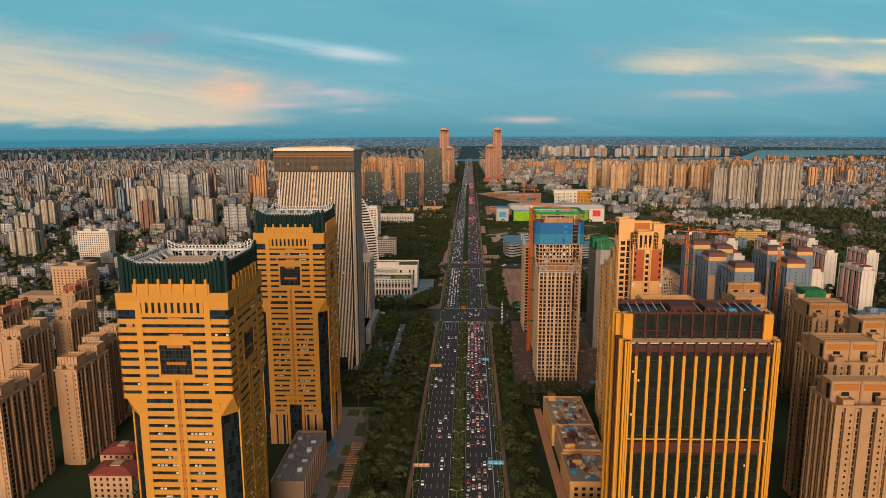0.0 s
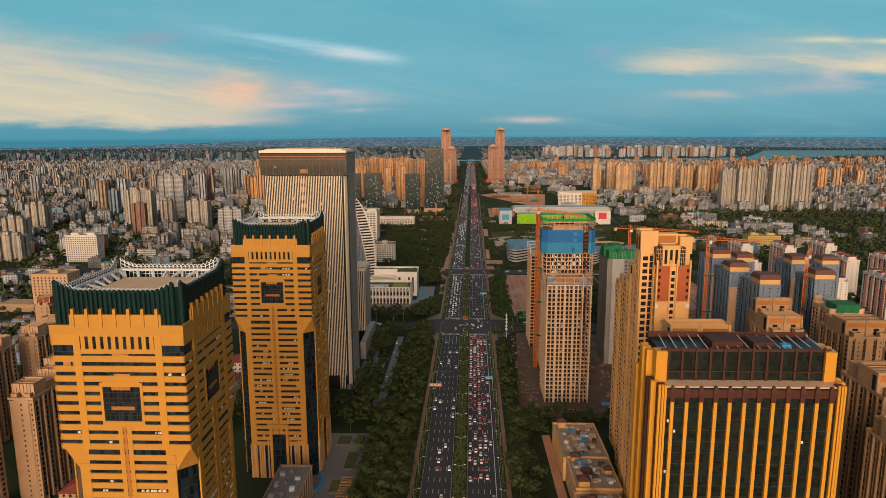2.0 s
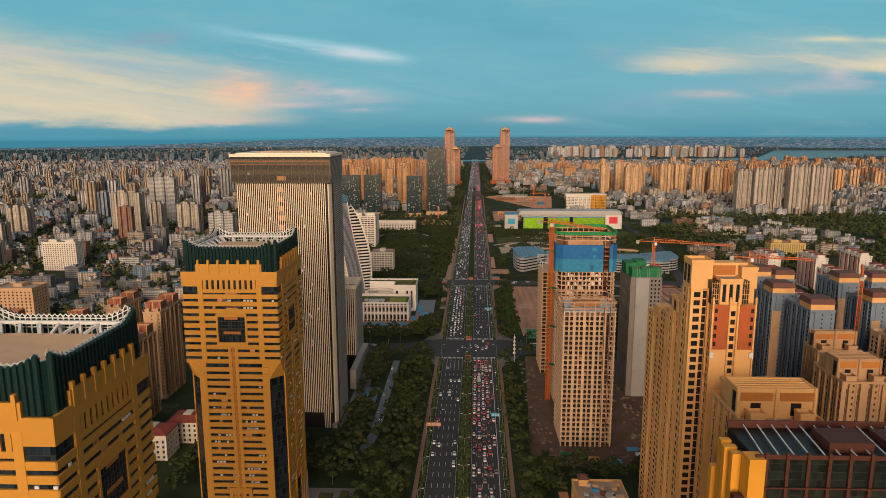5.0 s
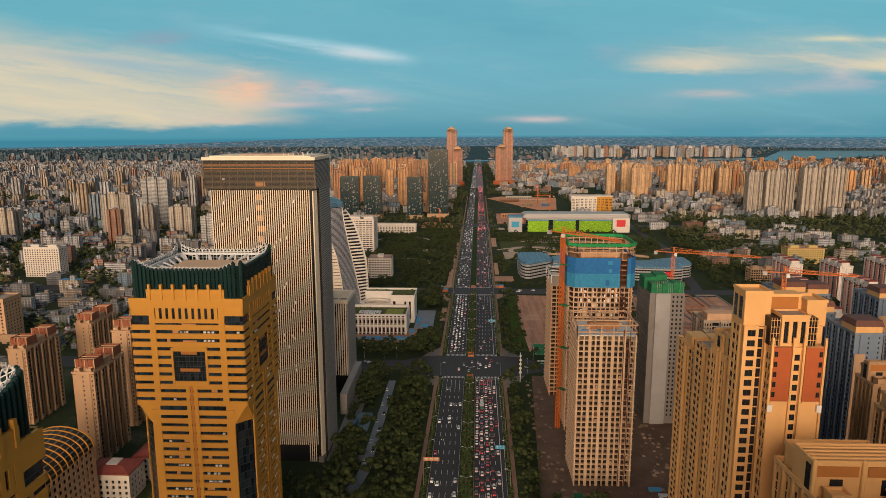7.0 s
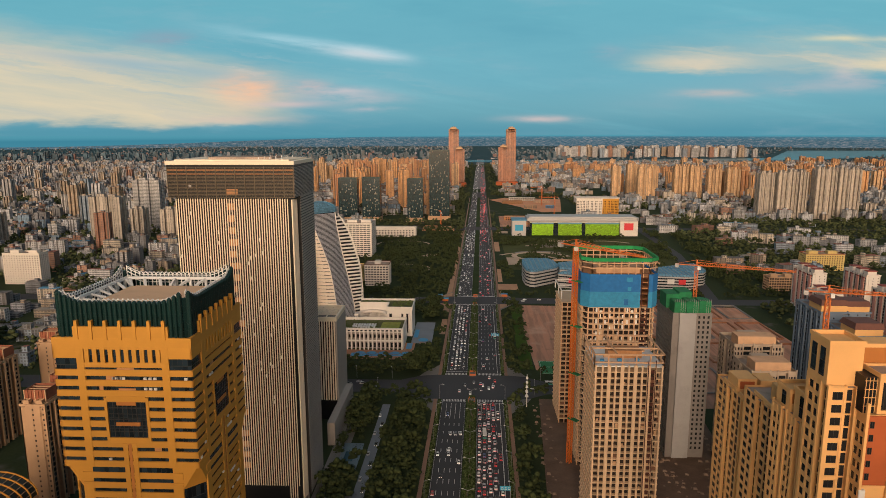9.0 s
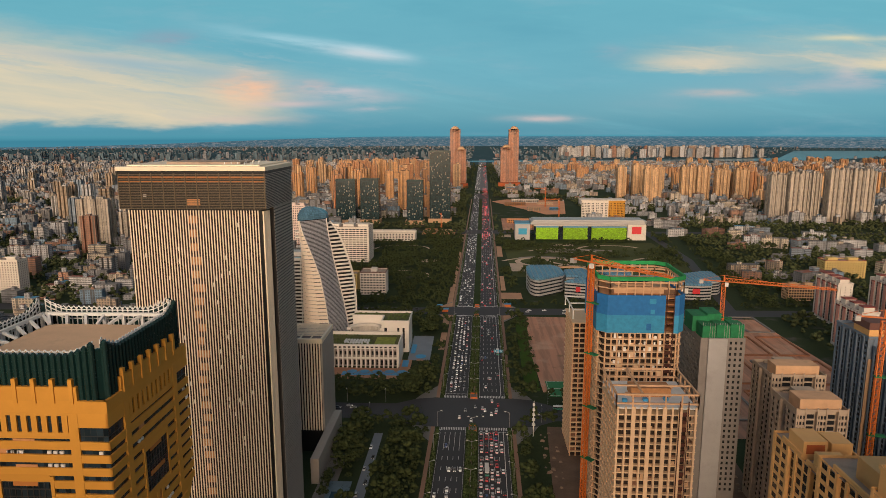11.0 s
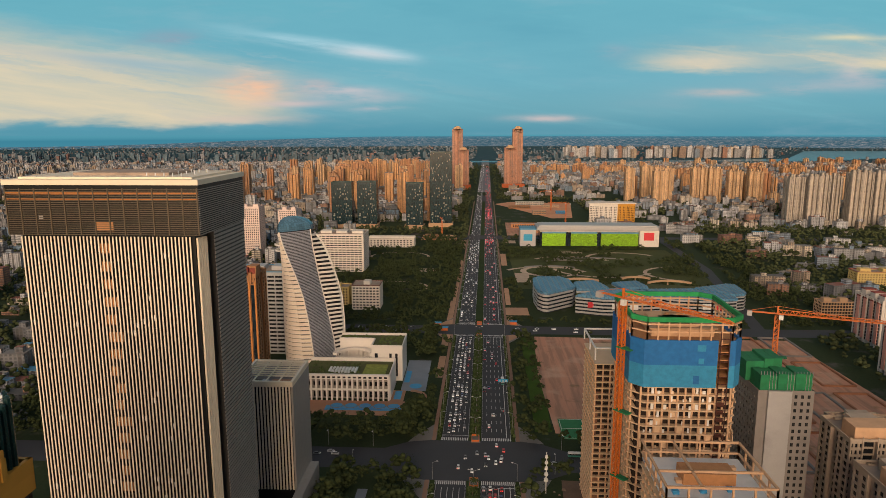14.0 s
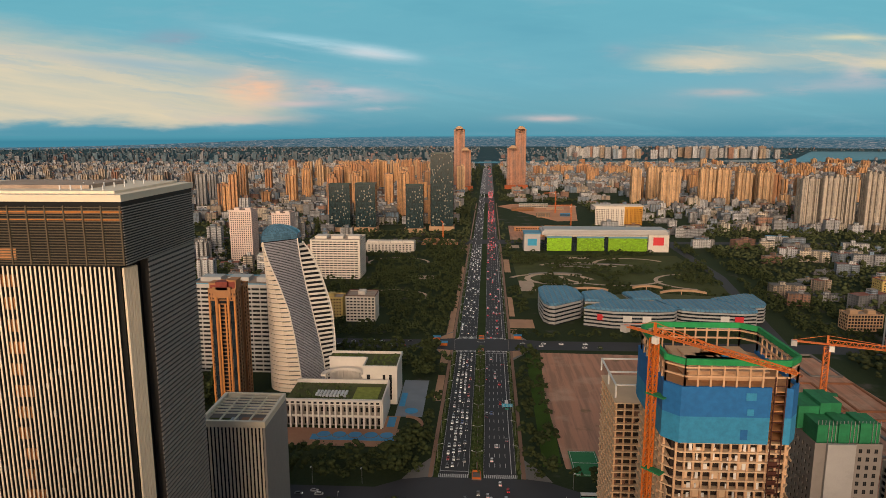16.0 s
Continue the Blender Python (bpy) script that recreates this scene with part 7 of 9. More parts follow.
mall_block(mall, [(128, 1116), (150, 1114), (168, 1122), (166, 1138), (157, 1166), (130, 1154)], 18, 4, mall_roof)
mall_block(mall, [(178, 1158), (184, 1127), (217, 1130), (218, 1140), (211, 1168)], 17, 4, mall_roof)
part("roof_garden", MB().prism([(126, 1110), (168, 1116), (208, 1122), (268, 1128), (300, 1152), (226, 1166), (172, 1160)], 0, 15.5), [roof_garden], mall, "planted terrace roof")
for cx_, cy_, r_ in ((140, 1160, 26), (250, 1150, 30), (214, 1176, 20)):  # pale curved canopies on the terrace
    m = MB()
    for i in range(10):
        a0, a1 = math.pi * (0.15 + i * 0.07), math.pi * (0.15 + (i + 1) * 0.07)
        m.beam((cx_ + r_ * math.cos(a0), cy_ + r_ * 0.5 * math.sin(a0), 18 + 2 * math.sin(a0)), (cx_ + r_ * math.cos(a1), cy_ + r_ * 0.5 * math.sin(a1), 18 + 2 * math.sin(a1)), 2.4)
    m.box(cx_ - 0.5, cy_ + r_ * 0.5 - 0.5, 15, cx_ + 0.5, cy_ + r_ * 0.5 + 0.5, 19)
    part("terrace_canopy", m, [tan], mall, "pale tan curved terrace canopy")
for x, y, c in ((134, 1071, sign_red), (160, 1064.5, white_paint), (180, 1063.5, white_paint), (276, 1066, sign_red), (262, 1068, white_paint)):
    part("sign", MB().box(x, y, 9, x + 9, y + 0.5, 15.5), [c], mall, "plain coloured sign panel")
mall2 = thing("shopping_mall", "long shopping mall with planted green walls", "shopping mall", (88, 1530, 0))
part("glass_core", MB().box(36, 4, 0, 244, 44, 26), [black_glass], mall2)
part("roof", MB().prism([(30, -4), (246, -4), (252, 6), (250, 46), (30, 50)], 30, 36).prism([(34, 0), (244, 0), (246, 42), (34, 44)], 36, 38.5), [grey_panel], mall2, "long pale roof slab")
part("upper_wall", MB().box(36, 2, 26, 246, 46, 30), [white_wall], mall2)
for i, (a, b_) in enumerate(((40, 82), (92, 138), (146, 212))):
    part("planted_wall", MB().box(a, -1, 1, b_, 3.8, 24), [lime_wall], mall2, "bright green planted wall")
    part("planted_roof", MB().box(a - 0.5, -2, 24, b_ + 0.5, 3.8, 26.5), [blue_roof], mall2)
leaf_rng = random.Random(5)
spray = [(1, 0, 0.2), (0.3, 0.3, 1), (-0.9, 0.1, 0.3), (-0.4, 0.2, -0.9), (0.6, 0.2, -0.8), (0, -1, 0)]
for a, b_ in ((40, 82), (92, 138), (146, 212)):  # tufts that stand out of the planted walls
    m = MB()
    for i in range(int((b_ - a) * 5.2)):
        u, z, r = leaf_rng.uniform(a, b_), leaf_rng.uniform(1.5, 24), leaf_rng.uniform(0.7, 1.7)
        k = len(m.v)
        m.v += [(u + r * sx * leaf_rng.uniform(0.6, 1.2), -1.0 + r * sy * 0.7, z + r * sz * leaf_rng.uniform(0.6, 1.1)) for sx, sy, sz in spray]
        for j in range(5):
            m.f.append((k + 5, k + (j + 1) % 5, k + j)), m.m.append(0)
    tagged(part("foliage", m, [lime_leaf], mall2, "bright green tufts of the planted wall"), kind="stuff")
part("end_wall", MB().box(214, -2, 0, 249, 40, 29.9), [white_wall], mall2)
part("sign", MB().box(222, -2.6, 12, 240, -2.05, 26), [sign_red], mall2, "plain red sign panel")
part("corner_block", MB().box(0, 0, 0, 28, 36, 30), [grey_panel], mall2)
part("corner_roof", MB().box(-1, -1, 30, 29, 37, 32.5), [blue_roof], mall2)
part("screen", MB().box(6, -0.6, 10, 22, -0.05, 22), [sign_blue], mall2, "blue display panel")
FREE += [(72, 1042, 338, 1178), (70, 1500, 350, 1590), (255, 1830, 385, 1905)]

# ---- housing on the east side ----
block(505, 1204, 562, 1226, 25, yellow_wall, "yellow apartment house with red roof trim", "apartment_house", "apartment house", 3.2, 3.6, roof=red_roof)
block(394, 1072, 430, 1090, 18, tan, "tan unfinished frame building beside trees", col=3.2, win=(2.4, 2.2))
pink_bay = material("pink_bay_render", (0.62, 0.30, 0.24), 0.8, 0, 0.12, dirt=0.15)
bright_wall = material("bright_white_render", (0.66, 0.61, 0.55), 0.8, 0, 0.08, dirt=0.1)
for i, (x, y) in enumerate(((335, 750), (410, 748), (470, 752), (366, 858), (430, 856), (488, 862), (540, 764), (548, 872), (604, 772), (612, 880), (664, 764), (400, 962), (462, 966), (522, 974))):
    w, d, h = 16, 46, 44 + (i % 3) * 1.5
    t = slab_tower(x, y, w, d, h, "white apartment slab with pink bays and dark red trim", bright_wall, red_roof, GABLE, SIDE, -1, "red-trimmed slabs", "none")
    for k in range(4):
        part("bay", MB().box(-w / 2 - 0.9, 3 + k * 11, 4, -w / 2 - 0.02, 7.5 + k * 11, h - 3), [pink_bay], t, "pink rendered bay")
        part("bay_roof", MB().box(-w / 2 - 1.3, 2.6 + k * 11, h - 3, -w / 2 - 0.02, 7.9 + k * 11, h - 2.2), [red_roof], t)
    for k in range(3):
        part("roof_house", MB().box(-w * 0.3, 3 + k * 15, h - 0.9, w * 0.3, 11 + k * 15, h + 4.2), [bright_wall], t)
        part("roof_cap", MB().box(-w * 0.34, 2.5 + k * 15, h + 4.2, w * 0.34, 11.5 + k * 15, h + 5.0), [red_roof], t)
    FREE.append((x - 14, y - 6, x + 14, y + 52))
FREE += [(495, 1190, 575, 1240), (385, 1060, 440, 1100)]

# ---- single towers of the wide city ----


def far_tower(x0, y, x1, d, h, mat, label, bays=3, group="", name="apartment_tower"):
    px, py, pz, k = lie((x0 + x1) / 2, y)
    t = thing(name, label, "apartment tower", (px, py, pz), group=group)
    w = (x1 - x0) * k
    part("wall", MB().prism(bayed(w, d * k, bays, 4.5 * k), -1, h * k), [mat], t)
    part("roof_house", MB().box(-w * 0.3, d * k * 0.3, h * k, -w * 0.05, d * k * 0.7, h * k + 5 * k), [mat], t)
    part("roof_house", MB().box(w * 0.08, d * k * 0.3, h * k, w * 0.3, d * k * 0.7, h * k + 4 * k), [mat], t)
    FREE.append((x0 - 8, y - 12, x1 + 8, y + d + 8))
    return t


for x0, y, x1, h in ((445, 2292, 471, 100), (505, 2355, 539, 102), (504, 2209, 530, 97), (531, 2212, 555, 97), (638, 2299, 660, 100), (662, 2300, 680, 99), (686, 2301, 706, 99), (706, 2302, 724, 98), (727, 2259, 747, 93), (748, 2259, 767, 93), (785, 2262, 805, 93), (805, 2263, 825, 92), (560, 2420, 590, 96), (600, 2450, 630, 92)):
    far_tower(x0, y, x1, 24, h, fronts_amber, "slim golden-beige apartment tower lit by low sun", 2, "golden-beige towers")
for x0, y, x1, h in ((739, 1827, 765, 108), (767, 1834, 790, 110), (792, 1830, 812, 109), (818, 1806, 843, 118), (845, 1810, 868, 118), (870, 1806, 896, 117), (900, 1812, 925, 116), (700, 1836, 735, 106)):
    far_tower(x0, y, x1, 26, h, fronts_white, "broad cream apartment slab tower with deep bays", 3, "cream slab towers")
for x0, y, x1, h, m in ((-729, 1450, -668, 84, fronts_white), (-650, 1450, -624, 61, fronts_white), (-592, 1451, -547, 60, fronts_white), (-478, 1327, -432, 57, fronts_tower), (-718, 1599, -660, 105, fronts_tower), (-752, 1075, -708, 43, fronts_white), (-900, 1380, -860, 60, fronts_white), (-860, 1250, -820, 48, fronts_white)):
    far_tower(x0, y, x1, 24, h, m, "cream apartment tower among low houses and trees", 3, "cream apartment towers")
block(-637, 1078, -585, 1098, 43, white_wall, "cream apartment block with flat roof", "apartment_house", "apartment house", 3.1, 3.6)
t = block(-498, 780, -455, 806, 44, tan, "tan office block on a long low wing", houses=1, col=4.5)
part("low_wing", MB().box(-42, -4, 0, 60, 0, 9).box(-42, 0, 0, -2, 22, 9), [tan], t)
FREE += [(-645, 1065, -575, 1110), (-550, 765, -430, 815)]

# barrel-roofed hall between the towers
hall = thing("hall", "tan hall with a ribbed green barrel roof", "hall", (-220, 452, 0))
wall_block(hall, -17.5, 0, 17.5, 44, 0, 36.6, tan, 4.0, 4.0, (2.2, 2.4))
VR, VH, VZ = 17.5, 11.5, 36.0
vault = MB()
arc = [(VR * math.cos(math.pi * i / 14), VZ + VH * math.sin(math.pi * i / 14)) for i in range(15)]
for (x0, z0), (x1, z1) in zip(arc, arc[1:]):
    vault.face([(x0, 43.4, z0), (x1, 43.4, z1), (x1, 0.6, z1), (x0, 0.6, z0)])
vault.face([(x, 0.6, z) for x, z in arc])
part("vault", vault, [green_glass], hall, "dark green glazed barrel vault")
for j in range(10):
    m = MB()
    for (x0, z0), (x1, z1) in zip(arc, arc[1:]):
        m.beam((x0 * 1.01, 1 + j * 4.7, z0 + 0.2), (x1 * 1.01, 1 + j * 4.7, z1 + 0.2), 0.55)
    part("vault_rib", m, [gold], hall, "golden vault rib")
for x0, z0 in arc[1:-1]:
    part("purlin", MB().beam((x0, 0.8, z0 + 0.15), (x0, 43.4, z0 + 0.15), 0.22), [tan], hall)

# low houses with red roofs left of the first tower
for (x, y, w, d, h) in ((-196, 340, 24, 16, 15), (-178, 362, 18, 16, 17), (-206, 366, 20, 16, 14), (-176, 396, 20, 18, 18), (-200, 500, 26, 18, 17), (-186, 524, 22, 18, 15), (-180, 560, 24, 20, 18), (-192, 640, 26, 18, 14)):
    t = block(x - w / 2, y, x + w / 2, y + d, h, tan if y < 400 else white_wall, "small tan house with dark red roof", "house", "house", 3.4, 3.6, (1.4, 1.8), red_roof, "small red-roofed houses", 1)
    part("roof", MB().prism([(-0.8, -0.8), (w + 0.8, -0.8), (w + 0.8, d + 0.8), (-0.8, d + 0.8)], h, h + 2.6, 0, None, [(w * 0.25, d * 0.3), (w * 0.75, d * 0.3), (w * 0.75, d * 0.7), (w * 0.25, d * 0.7)]), [red_roof], t, "dark red hipped roof")

# ---- low ochre building with a cluttered roof ----
low = thing("low_building", "low ochre building with turrets and a cluttered flat roof", "building", (62, 340, 0))
for (x0, y0, x1, y1, h) in ((0, 0, 24, 34, 13), (1.5, 34, 26, 70, 15), (0, 70, 27, 118, 14)):
    wall_block(low, x0, y0, x1, y1, 0, h, beige if h < 15 else tan, 3.6, 4.2, (2.0, 2.0))
    part("roof", MB().box(x0 + 0.6, y0 + 0.6, h, x1 - 0.6, y1 - 0.6, h + 0.06), [deck], low)
    part("parapet", ring_wall(x0 - 0.2, y0 - 0.2, x1 + 0.2, y1 - 0.05, h, h + 1.2, 0.7), [beige], low)
    for i in range(42):
        u, v = rng.uniform(x0 + 2, x1 - 5), rng.uniform(y0 + 2, y1 - 6)
        part("roof_unit", MB().box(u, v, h + 0.06, u + rng.uniform(1.5, 4), v + rng.uniform(1.5, 4), h + rng.uniform(0.8, 2.2)), [rng.choice([grey_panel, raw_concrete, raw_concrete, white_steel, pale_concrete, brown_roof, dark_concrete, pool_blue])], low)
for (x, y, s, h) in ((3, 36, 6, 19), (4, 66, 5, 17.5), (3, 112, 5, 18), (5, 20, 5, 17), (20, 50, 4, 18)):
    part("turret", MB().box(x, y, 0, x + s, y + s, h), [beige], low)
    part("turret_roof", MB().prism([(x - 0.6, y - 0.6), (x + s + 0.6, y - 0.6), (x + s + 0.6, y + s + 0.6), (x - 0.6, y + s + 0.6)], h, h + 1.8, 0, None, [(x + s * 0.3, y + s * 0.3), (x + s * 0.7, y + s * 0.3), (x + s * 0.7, y + s * 0.7), (x + s * 0.3, y + s * 0.7)]), [brown_roof], low)
part("dome", MB().cyl(10, 52, 15, 17.4, 3.8, 3.5, 14).cyl(10, 52, 17.4, 19.2, 3.5, 0.9, 14), [brown_roof], low, "brown roof drum")
FREE += [(50, 330, 95, 465)]

# ---- grounds ----
solid("pavement_soil", MB().box(56.5, 320, 0.0, 61.8, 470, 0.2), [bare_soil], "strip of bare orange soil by the low building", "ground", "structure")
def trodden_soil():
    mat = bpy.data.materials.new("trodden_soil")
    mat.use_nodes = True
    n = Nodes(mat.node_tree)
    co = n.add("ShaderNodeTexCoord").outputs["Object"]
    tracks = n.noise(n.add("ShaderNodeMapping", Vector=co, Scale=(0.22, 0.012, 1.0)).outputs[0], 1.0, 5, 0.6)
    patch, grit = n.noise(co, 0.03, 5, 0.6), n.noise(co, 0.7, 4, 0.7)
    col = n.mix(n.step(tracks, 0.42, 0.62), (0.58, 0.30, 0.20), (0.38, 0.22, 0.155))
    col = n.mix(n.math("MULTIPLY", n.step(patch, 0.5, 0.68), 0.6), col, (0.66, 0.45, 0.33))
    col = n.mix(n.math("MULTIPLY", n.step(n.noise(co, 0.05, 4), 0.6, 0.72), 0.6), col, (0.13, 0.12, 0.06))
    col = n.mix(n.math("MULTIPLY", grit, 0.4), col, (0.30, 0.18, 0.12))
    b = n.add("ShaderNodeBsdfPrincipled", Base_Color=col, Roughness=1.0, Specular_IOR_Level=0.1, Normal=n.add("ShaderNodeBump", Strength=0.5, Distance=0.3, Height=grit).outputs[0])
    n.tree.links.new(b.outputs[0], n.add("ShaderNodeOutputMaterial").inputs[0])
    return mat


soil_tracks = trodden_soil()
trench_soil = material("trench_soil", (0.33, 0.14, 0.07), 0.95, 0, 0.35, 0.1, 0.6, 0.4)
field = MB()
field.face([(62, 768, 0.22), (84, 766, 0.22), (120, 800, 0.22), (160, 985, 0.22), (66, 988, 0.22), (60, 880, 0.22)])
solid("ground_field", field, [soil_tracks], "wide bare field of reddish-brown soil", "ground", "structure")
solid("ground_court", MB().box(66, 760, 0.0, 84, 792, 0.3), [material("green_court", (0.03, 0.20, 0.07), 0.9)], "dark green sports court on the field", "court", "structure")
court = MB()
for a, b_ in (((67, 761), (83, 761)), ((83, 761), (83, 791)), ((83, 791), (67, 791)), ((67, 791), (67, 761)), ((67, 776), (83, 776))):
    court.beam((*a, 0.32), (*b_, 0.32), 0.25)
solid("court_lines", court, [road_paint], "pale lines on the green court", "markings", "structure")
site = MB()
site.face([(176, 690, 0.33), (330, 700, 0.33), (318, 985, 0.33), (210, 985, 0.33), (180, 800, 0.33)])
solid("ground_site", site, [soil_tracks], "churned building site of orange and grey soil", "ground", "structure")
for i in range(16):
    x, y = 190 + (i % 4) * 34, 720 + (i // 4) * 72
    m = MB()
    for a, b_ in (((0, 0), (26, 0)), ((26, 0), (26, 56)), ((26, 56), (0, 56)), ((0, 56), (0, 0))):
        m.beam((x + a[0], y + a[1], 0.8), (x + b_[0], y + b_[1], 0.8), 1.6)
    solid("foundation", m, [trench_soil if i % 3 else dark_concrete], "low foundation trench rims on the building site", "foundation", group="foundations")
yard = MB()
yard.face([(44, 500, 0.18), (160, 500, 0.18), (175, 700, 0.18), (58, 705, 0.18)])
solid("ground_yard", yard, [material("rubble", (0.15, 0.098, 0.068), 0.95, 0, 0.5, 0.08, 0.8, 0.6)], "rubble-strewn yard round the unfinished towers", "ground", "structure")
for i in range(26):
    x, y = rng.uniform(52, 150), rng.choice([rng.uniform(500, 522), rng.uniform(705, 716)])
    c = rng.choice([pool_blue, raw_concrete, timber, white_paint, green_net, sign_red])
    solid("site_hut" if i % 2 else "timber_crate", MB().box(x, y, 0.15, x + rng.uniform(3, 8), y + rng.uniform(2, 4), rng.uniform(1.2, 3.2)), [c], "small site hut of painted metal on the rubble yard" if i % 2 else "stack of building material on the rubble yard", "site hut" if i % 2 else "stack", group="site clutter")
solid("pavement_plaza", MB().box(-90, 330, 0.0, -62, 470, 0.2).box(-87, 552, 0, -80, 660, 0.2).box(-80, 552, 0, -64, 560, 0.19).box(-80, 626, 0, -76, 660, 0.19), [paving], "grey paved forecourt beside the towers", "pavement", "structure")
lane = MB()
lane.face([(-57, 690, 0.25), (-63, 690, 0.25), (-64, 540, 0.25), (-57, 540, 0.25)][::-1])
lane.face([(-57, 540, 0.25), (-64, 540, 0.25), (-70, 510, 0.25), (-62, 506, 0.25)][::-1])
solid("pavement_lane", lane, [material("lane_paving", (0.17, 0.20, 0.24), 0.85, 0, 0.2, 0.06, 1.5, 0.2)], "grey service lane with parking bays", "lane", "structure")
basin_tile = material("basin_tile", (0.13, 0.20, 0.25), 0.6, 0, 0.3, 0.2, 1.5, 0.2)
solid("ground_lot", MB().box(-80, 590, 0.0, -67, 625, 0.4), [basin_tile], "blue-grey tiled basin terrace among trees", "pavement", "structure")
solid("water_pool", MB().box(-77, 600, 0.4, -71, 613, 0.6), [water_material("pool_water", (0.03, 0.07, 0.10), 0.1)], "small dark pool in the tiled terrace", "pool", "structure")
ring = MB()
for i in range(20):
    a0, a1 = 2 * math.pi * i / 20, 2 * math.pi * (i + 1) / 20
    ring.beam((-90 + 9 * math.cos(a0), 404 + 14 * math.sin(a0), 0.9), (-90 + 9 * math.cos(a1), 404 + 14 * math.sin(a1), 0.9), 1.4)
solid("hoarding", ring, [pool_blue], "blue hoarding round the tower's foot", "hoarding")
terrace = thing("pergola", "slatted timber pergola on the forecourt", "pergola", (-66.5, 352, 0.2))
for x_ in (-3.0, 3.0):
    part("rail", MB().box(x_ - 0.15, 0, 0, x_ + 0.15, 55, 2.5), [timber], terrace)
for i in range(19):
    part("slat", box_mesh(7.0, 1.2, 0.25, timber), None, terrace, at=(0, i * 3.0, 2.5))

# planting beds with clipped kerbs on the forecourt
for i, (x, y, w, d) in enumerate(((-75, 340, 5, 16), (-75, 362, 5, 20), (-76, 392, 6, 14), (-72, 420, 7, 22), (-82, 452, 9, 12), (-70, 452, 6, 14), (-84, 338, 4, 10))):
    t = thing("planting_bed", "kerbed planting bed with low green shrubs on the forecourt", "planting bed", (x, y, 0.2), group="planting beds")
    part("kerb", ring_wall(0, 0, w, d, 0, 0.45, 0.35), [paving], t)
    part("shrubs", MB().prism([(0.36, 0.36), (w - 0.36, 0.36), (w - 0.36, d - 0.36), (0.36, d - 0.36)], 0.0, 0.8 + 0.3 * (i % 3), 0, None, [(0.7, 0.7), (w - 0.8, 0.6), (w - 0.7, d - 0.9), (0.8, d - 0.7)]), [roof_garden], t, "low dark green shrubs")

# side lanes, footways and hedges along the avenue
footway = material("brick_paving", (0.27, 0.16, 0.11), 0.9, 0, 0.25, 0.06, 1.5, 0.2)
for y0, y1 in gaps(-200, 2300):
    for a, b_, mat, nm, lab in ((L_OUT - 6.6, L_OUT - 4.0, footway, "pavement", "reddish brick footway along the avenue"), (R_OUT + 3.0, R_OUT + 5.6, footway, "pavement", "reddish brick footway along the avenue")):
        solid(nm, strip(a, b_, 0.27, y0, y1, 0.27), [mat], lab, "pavement", "structure")
    solid("median", strip(L_IN, R_IN, 0.3, y0, y1, 0.3), [lawn], "planted median of the avenue with kerbs", "median", "structure")
    for a, b_ in ((L_OUT - 3.6, L_OUT - 0.4), (R_OUT + 0.4, R_OUT + 2.6)):
        solid("verge", strip(a, b_, 0.26, y0, y1, 0.26), [lawn], "narrow planted verge beside the avenue", "verge", "structure")

for cy, half in CROSSINGS[:2]:
    for sx in (-1, 1):
        for sy in (-1, 1):
            x0, y0 = road_x(cy) + sx * (27.5 if sx > 0 else 26.0), cy + sy * (half + 1)
            m = MB()
            m.face([(x0, y0, 0.24), (x0 + sx * 19, y0 - sy * 4, 0.24), (x0 + sx * 15, y0 + sy * 5, 0.24), (x0 + sx * 2.6, y0 + sy * 24, 0.24), (x0, y0 + sy * 24, 0.24)][::sx * sy])
            solid("pavement_corner", m, [paving], "pale grey paved street corner", "pavement", "structure")
warm_paving = material("sand_paving", (0.46, 0.27, 0.16), 0.88, 0, 0.25, 0.07, 1.6, 0.2)
for a, b_, y0, y1 in ((-36.5, -30.0, 1032, 1130), (-34.0, -30.0, 1130, 1400), (-40.0, -30.0, 1500, 1590), (30.4, 37.0, 1030, 1062), (31.0, 37.0, 1112, 1200), (31.0, 40.0, 1350, 1450), (-37, -30.0, 955, 992), (-36, -30, 870, 925)):
    solid("pavement_square", strip(a, b_, 0.22, y0, y1, 0.22), [warm_paving], "sand-coloured paved strip beside the avenue", "pavement", "structure")
solid("pavement_square", MB().box(41.5, 1068, 0, 68, 1100, 0.24), [warm_paving], "sand-coloured paved court beside the crossing", "pavement", "structure")
for sx in (-1, 1):
    for sy in (-1, 1):
        x0, y0 = road_x(1010) + sx * 29.0, 1010 + sy * 18.5
        m = MB()
        m.face([(x0, y0, 0.25), (x0 + sx * 14, y0 - sy * 3, 0.25), (x0 + sx * 11, y0 + sy * 6, 0.25), (x0, y0 + sy * 20, 0.25)][::sx * sy])
        solid("pavement_corner", m, [warm_paving], "sand-coloured paved street corner", "pavement", "structure")
# sunlight put into the strip's colour: a brighter green than the lawn
grass = material("sunlit_grass", (0.055, 0.10, 0.018), 0.95, 0, 0.4, 0.05, 0.8, 0.4, spec=0.1)
m = MB()
m.face([(48, 770, 0.21), (60, 770, 0.21), (64, 985, 0.21), (52, 985, 0.21)])
solid("verge_grass", m, [grass], "bright green grass strip beside the bare field", "verge", "structure")

# road markings
marks = MB()


def mark(x0, x1, y0, y1, z=0.165):
    a, b_ = road_x(y0), road_x(y1)
    marks.face([(a + x0, y0, z), (a + x1, y0, z), (b_ + x1, y1, z), (b_ + x0, y1, z)])


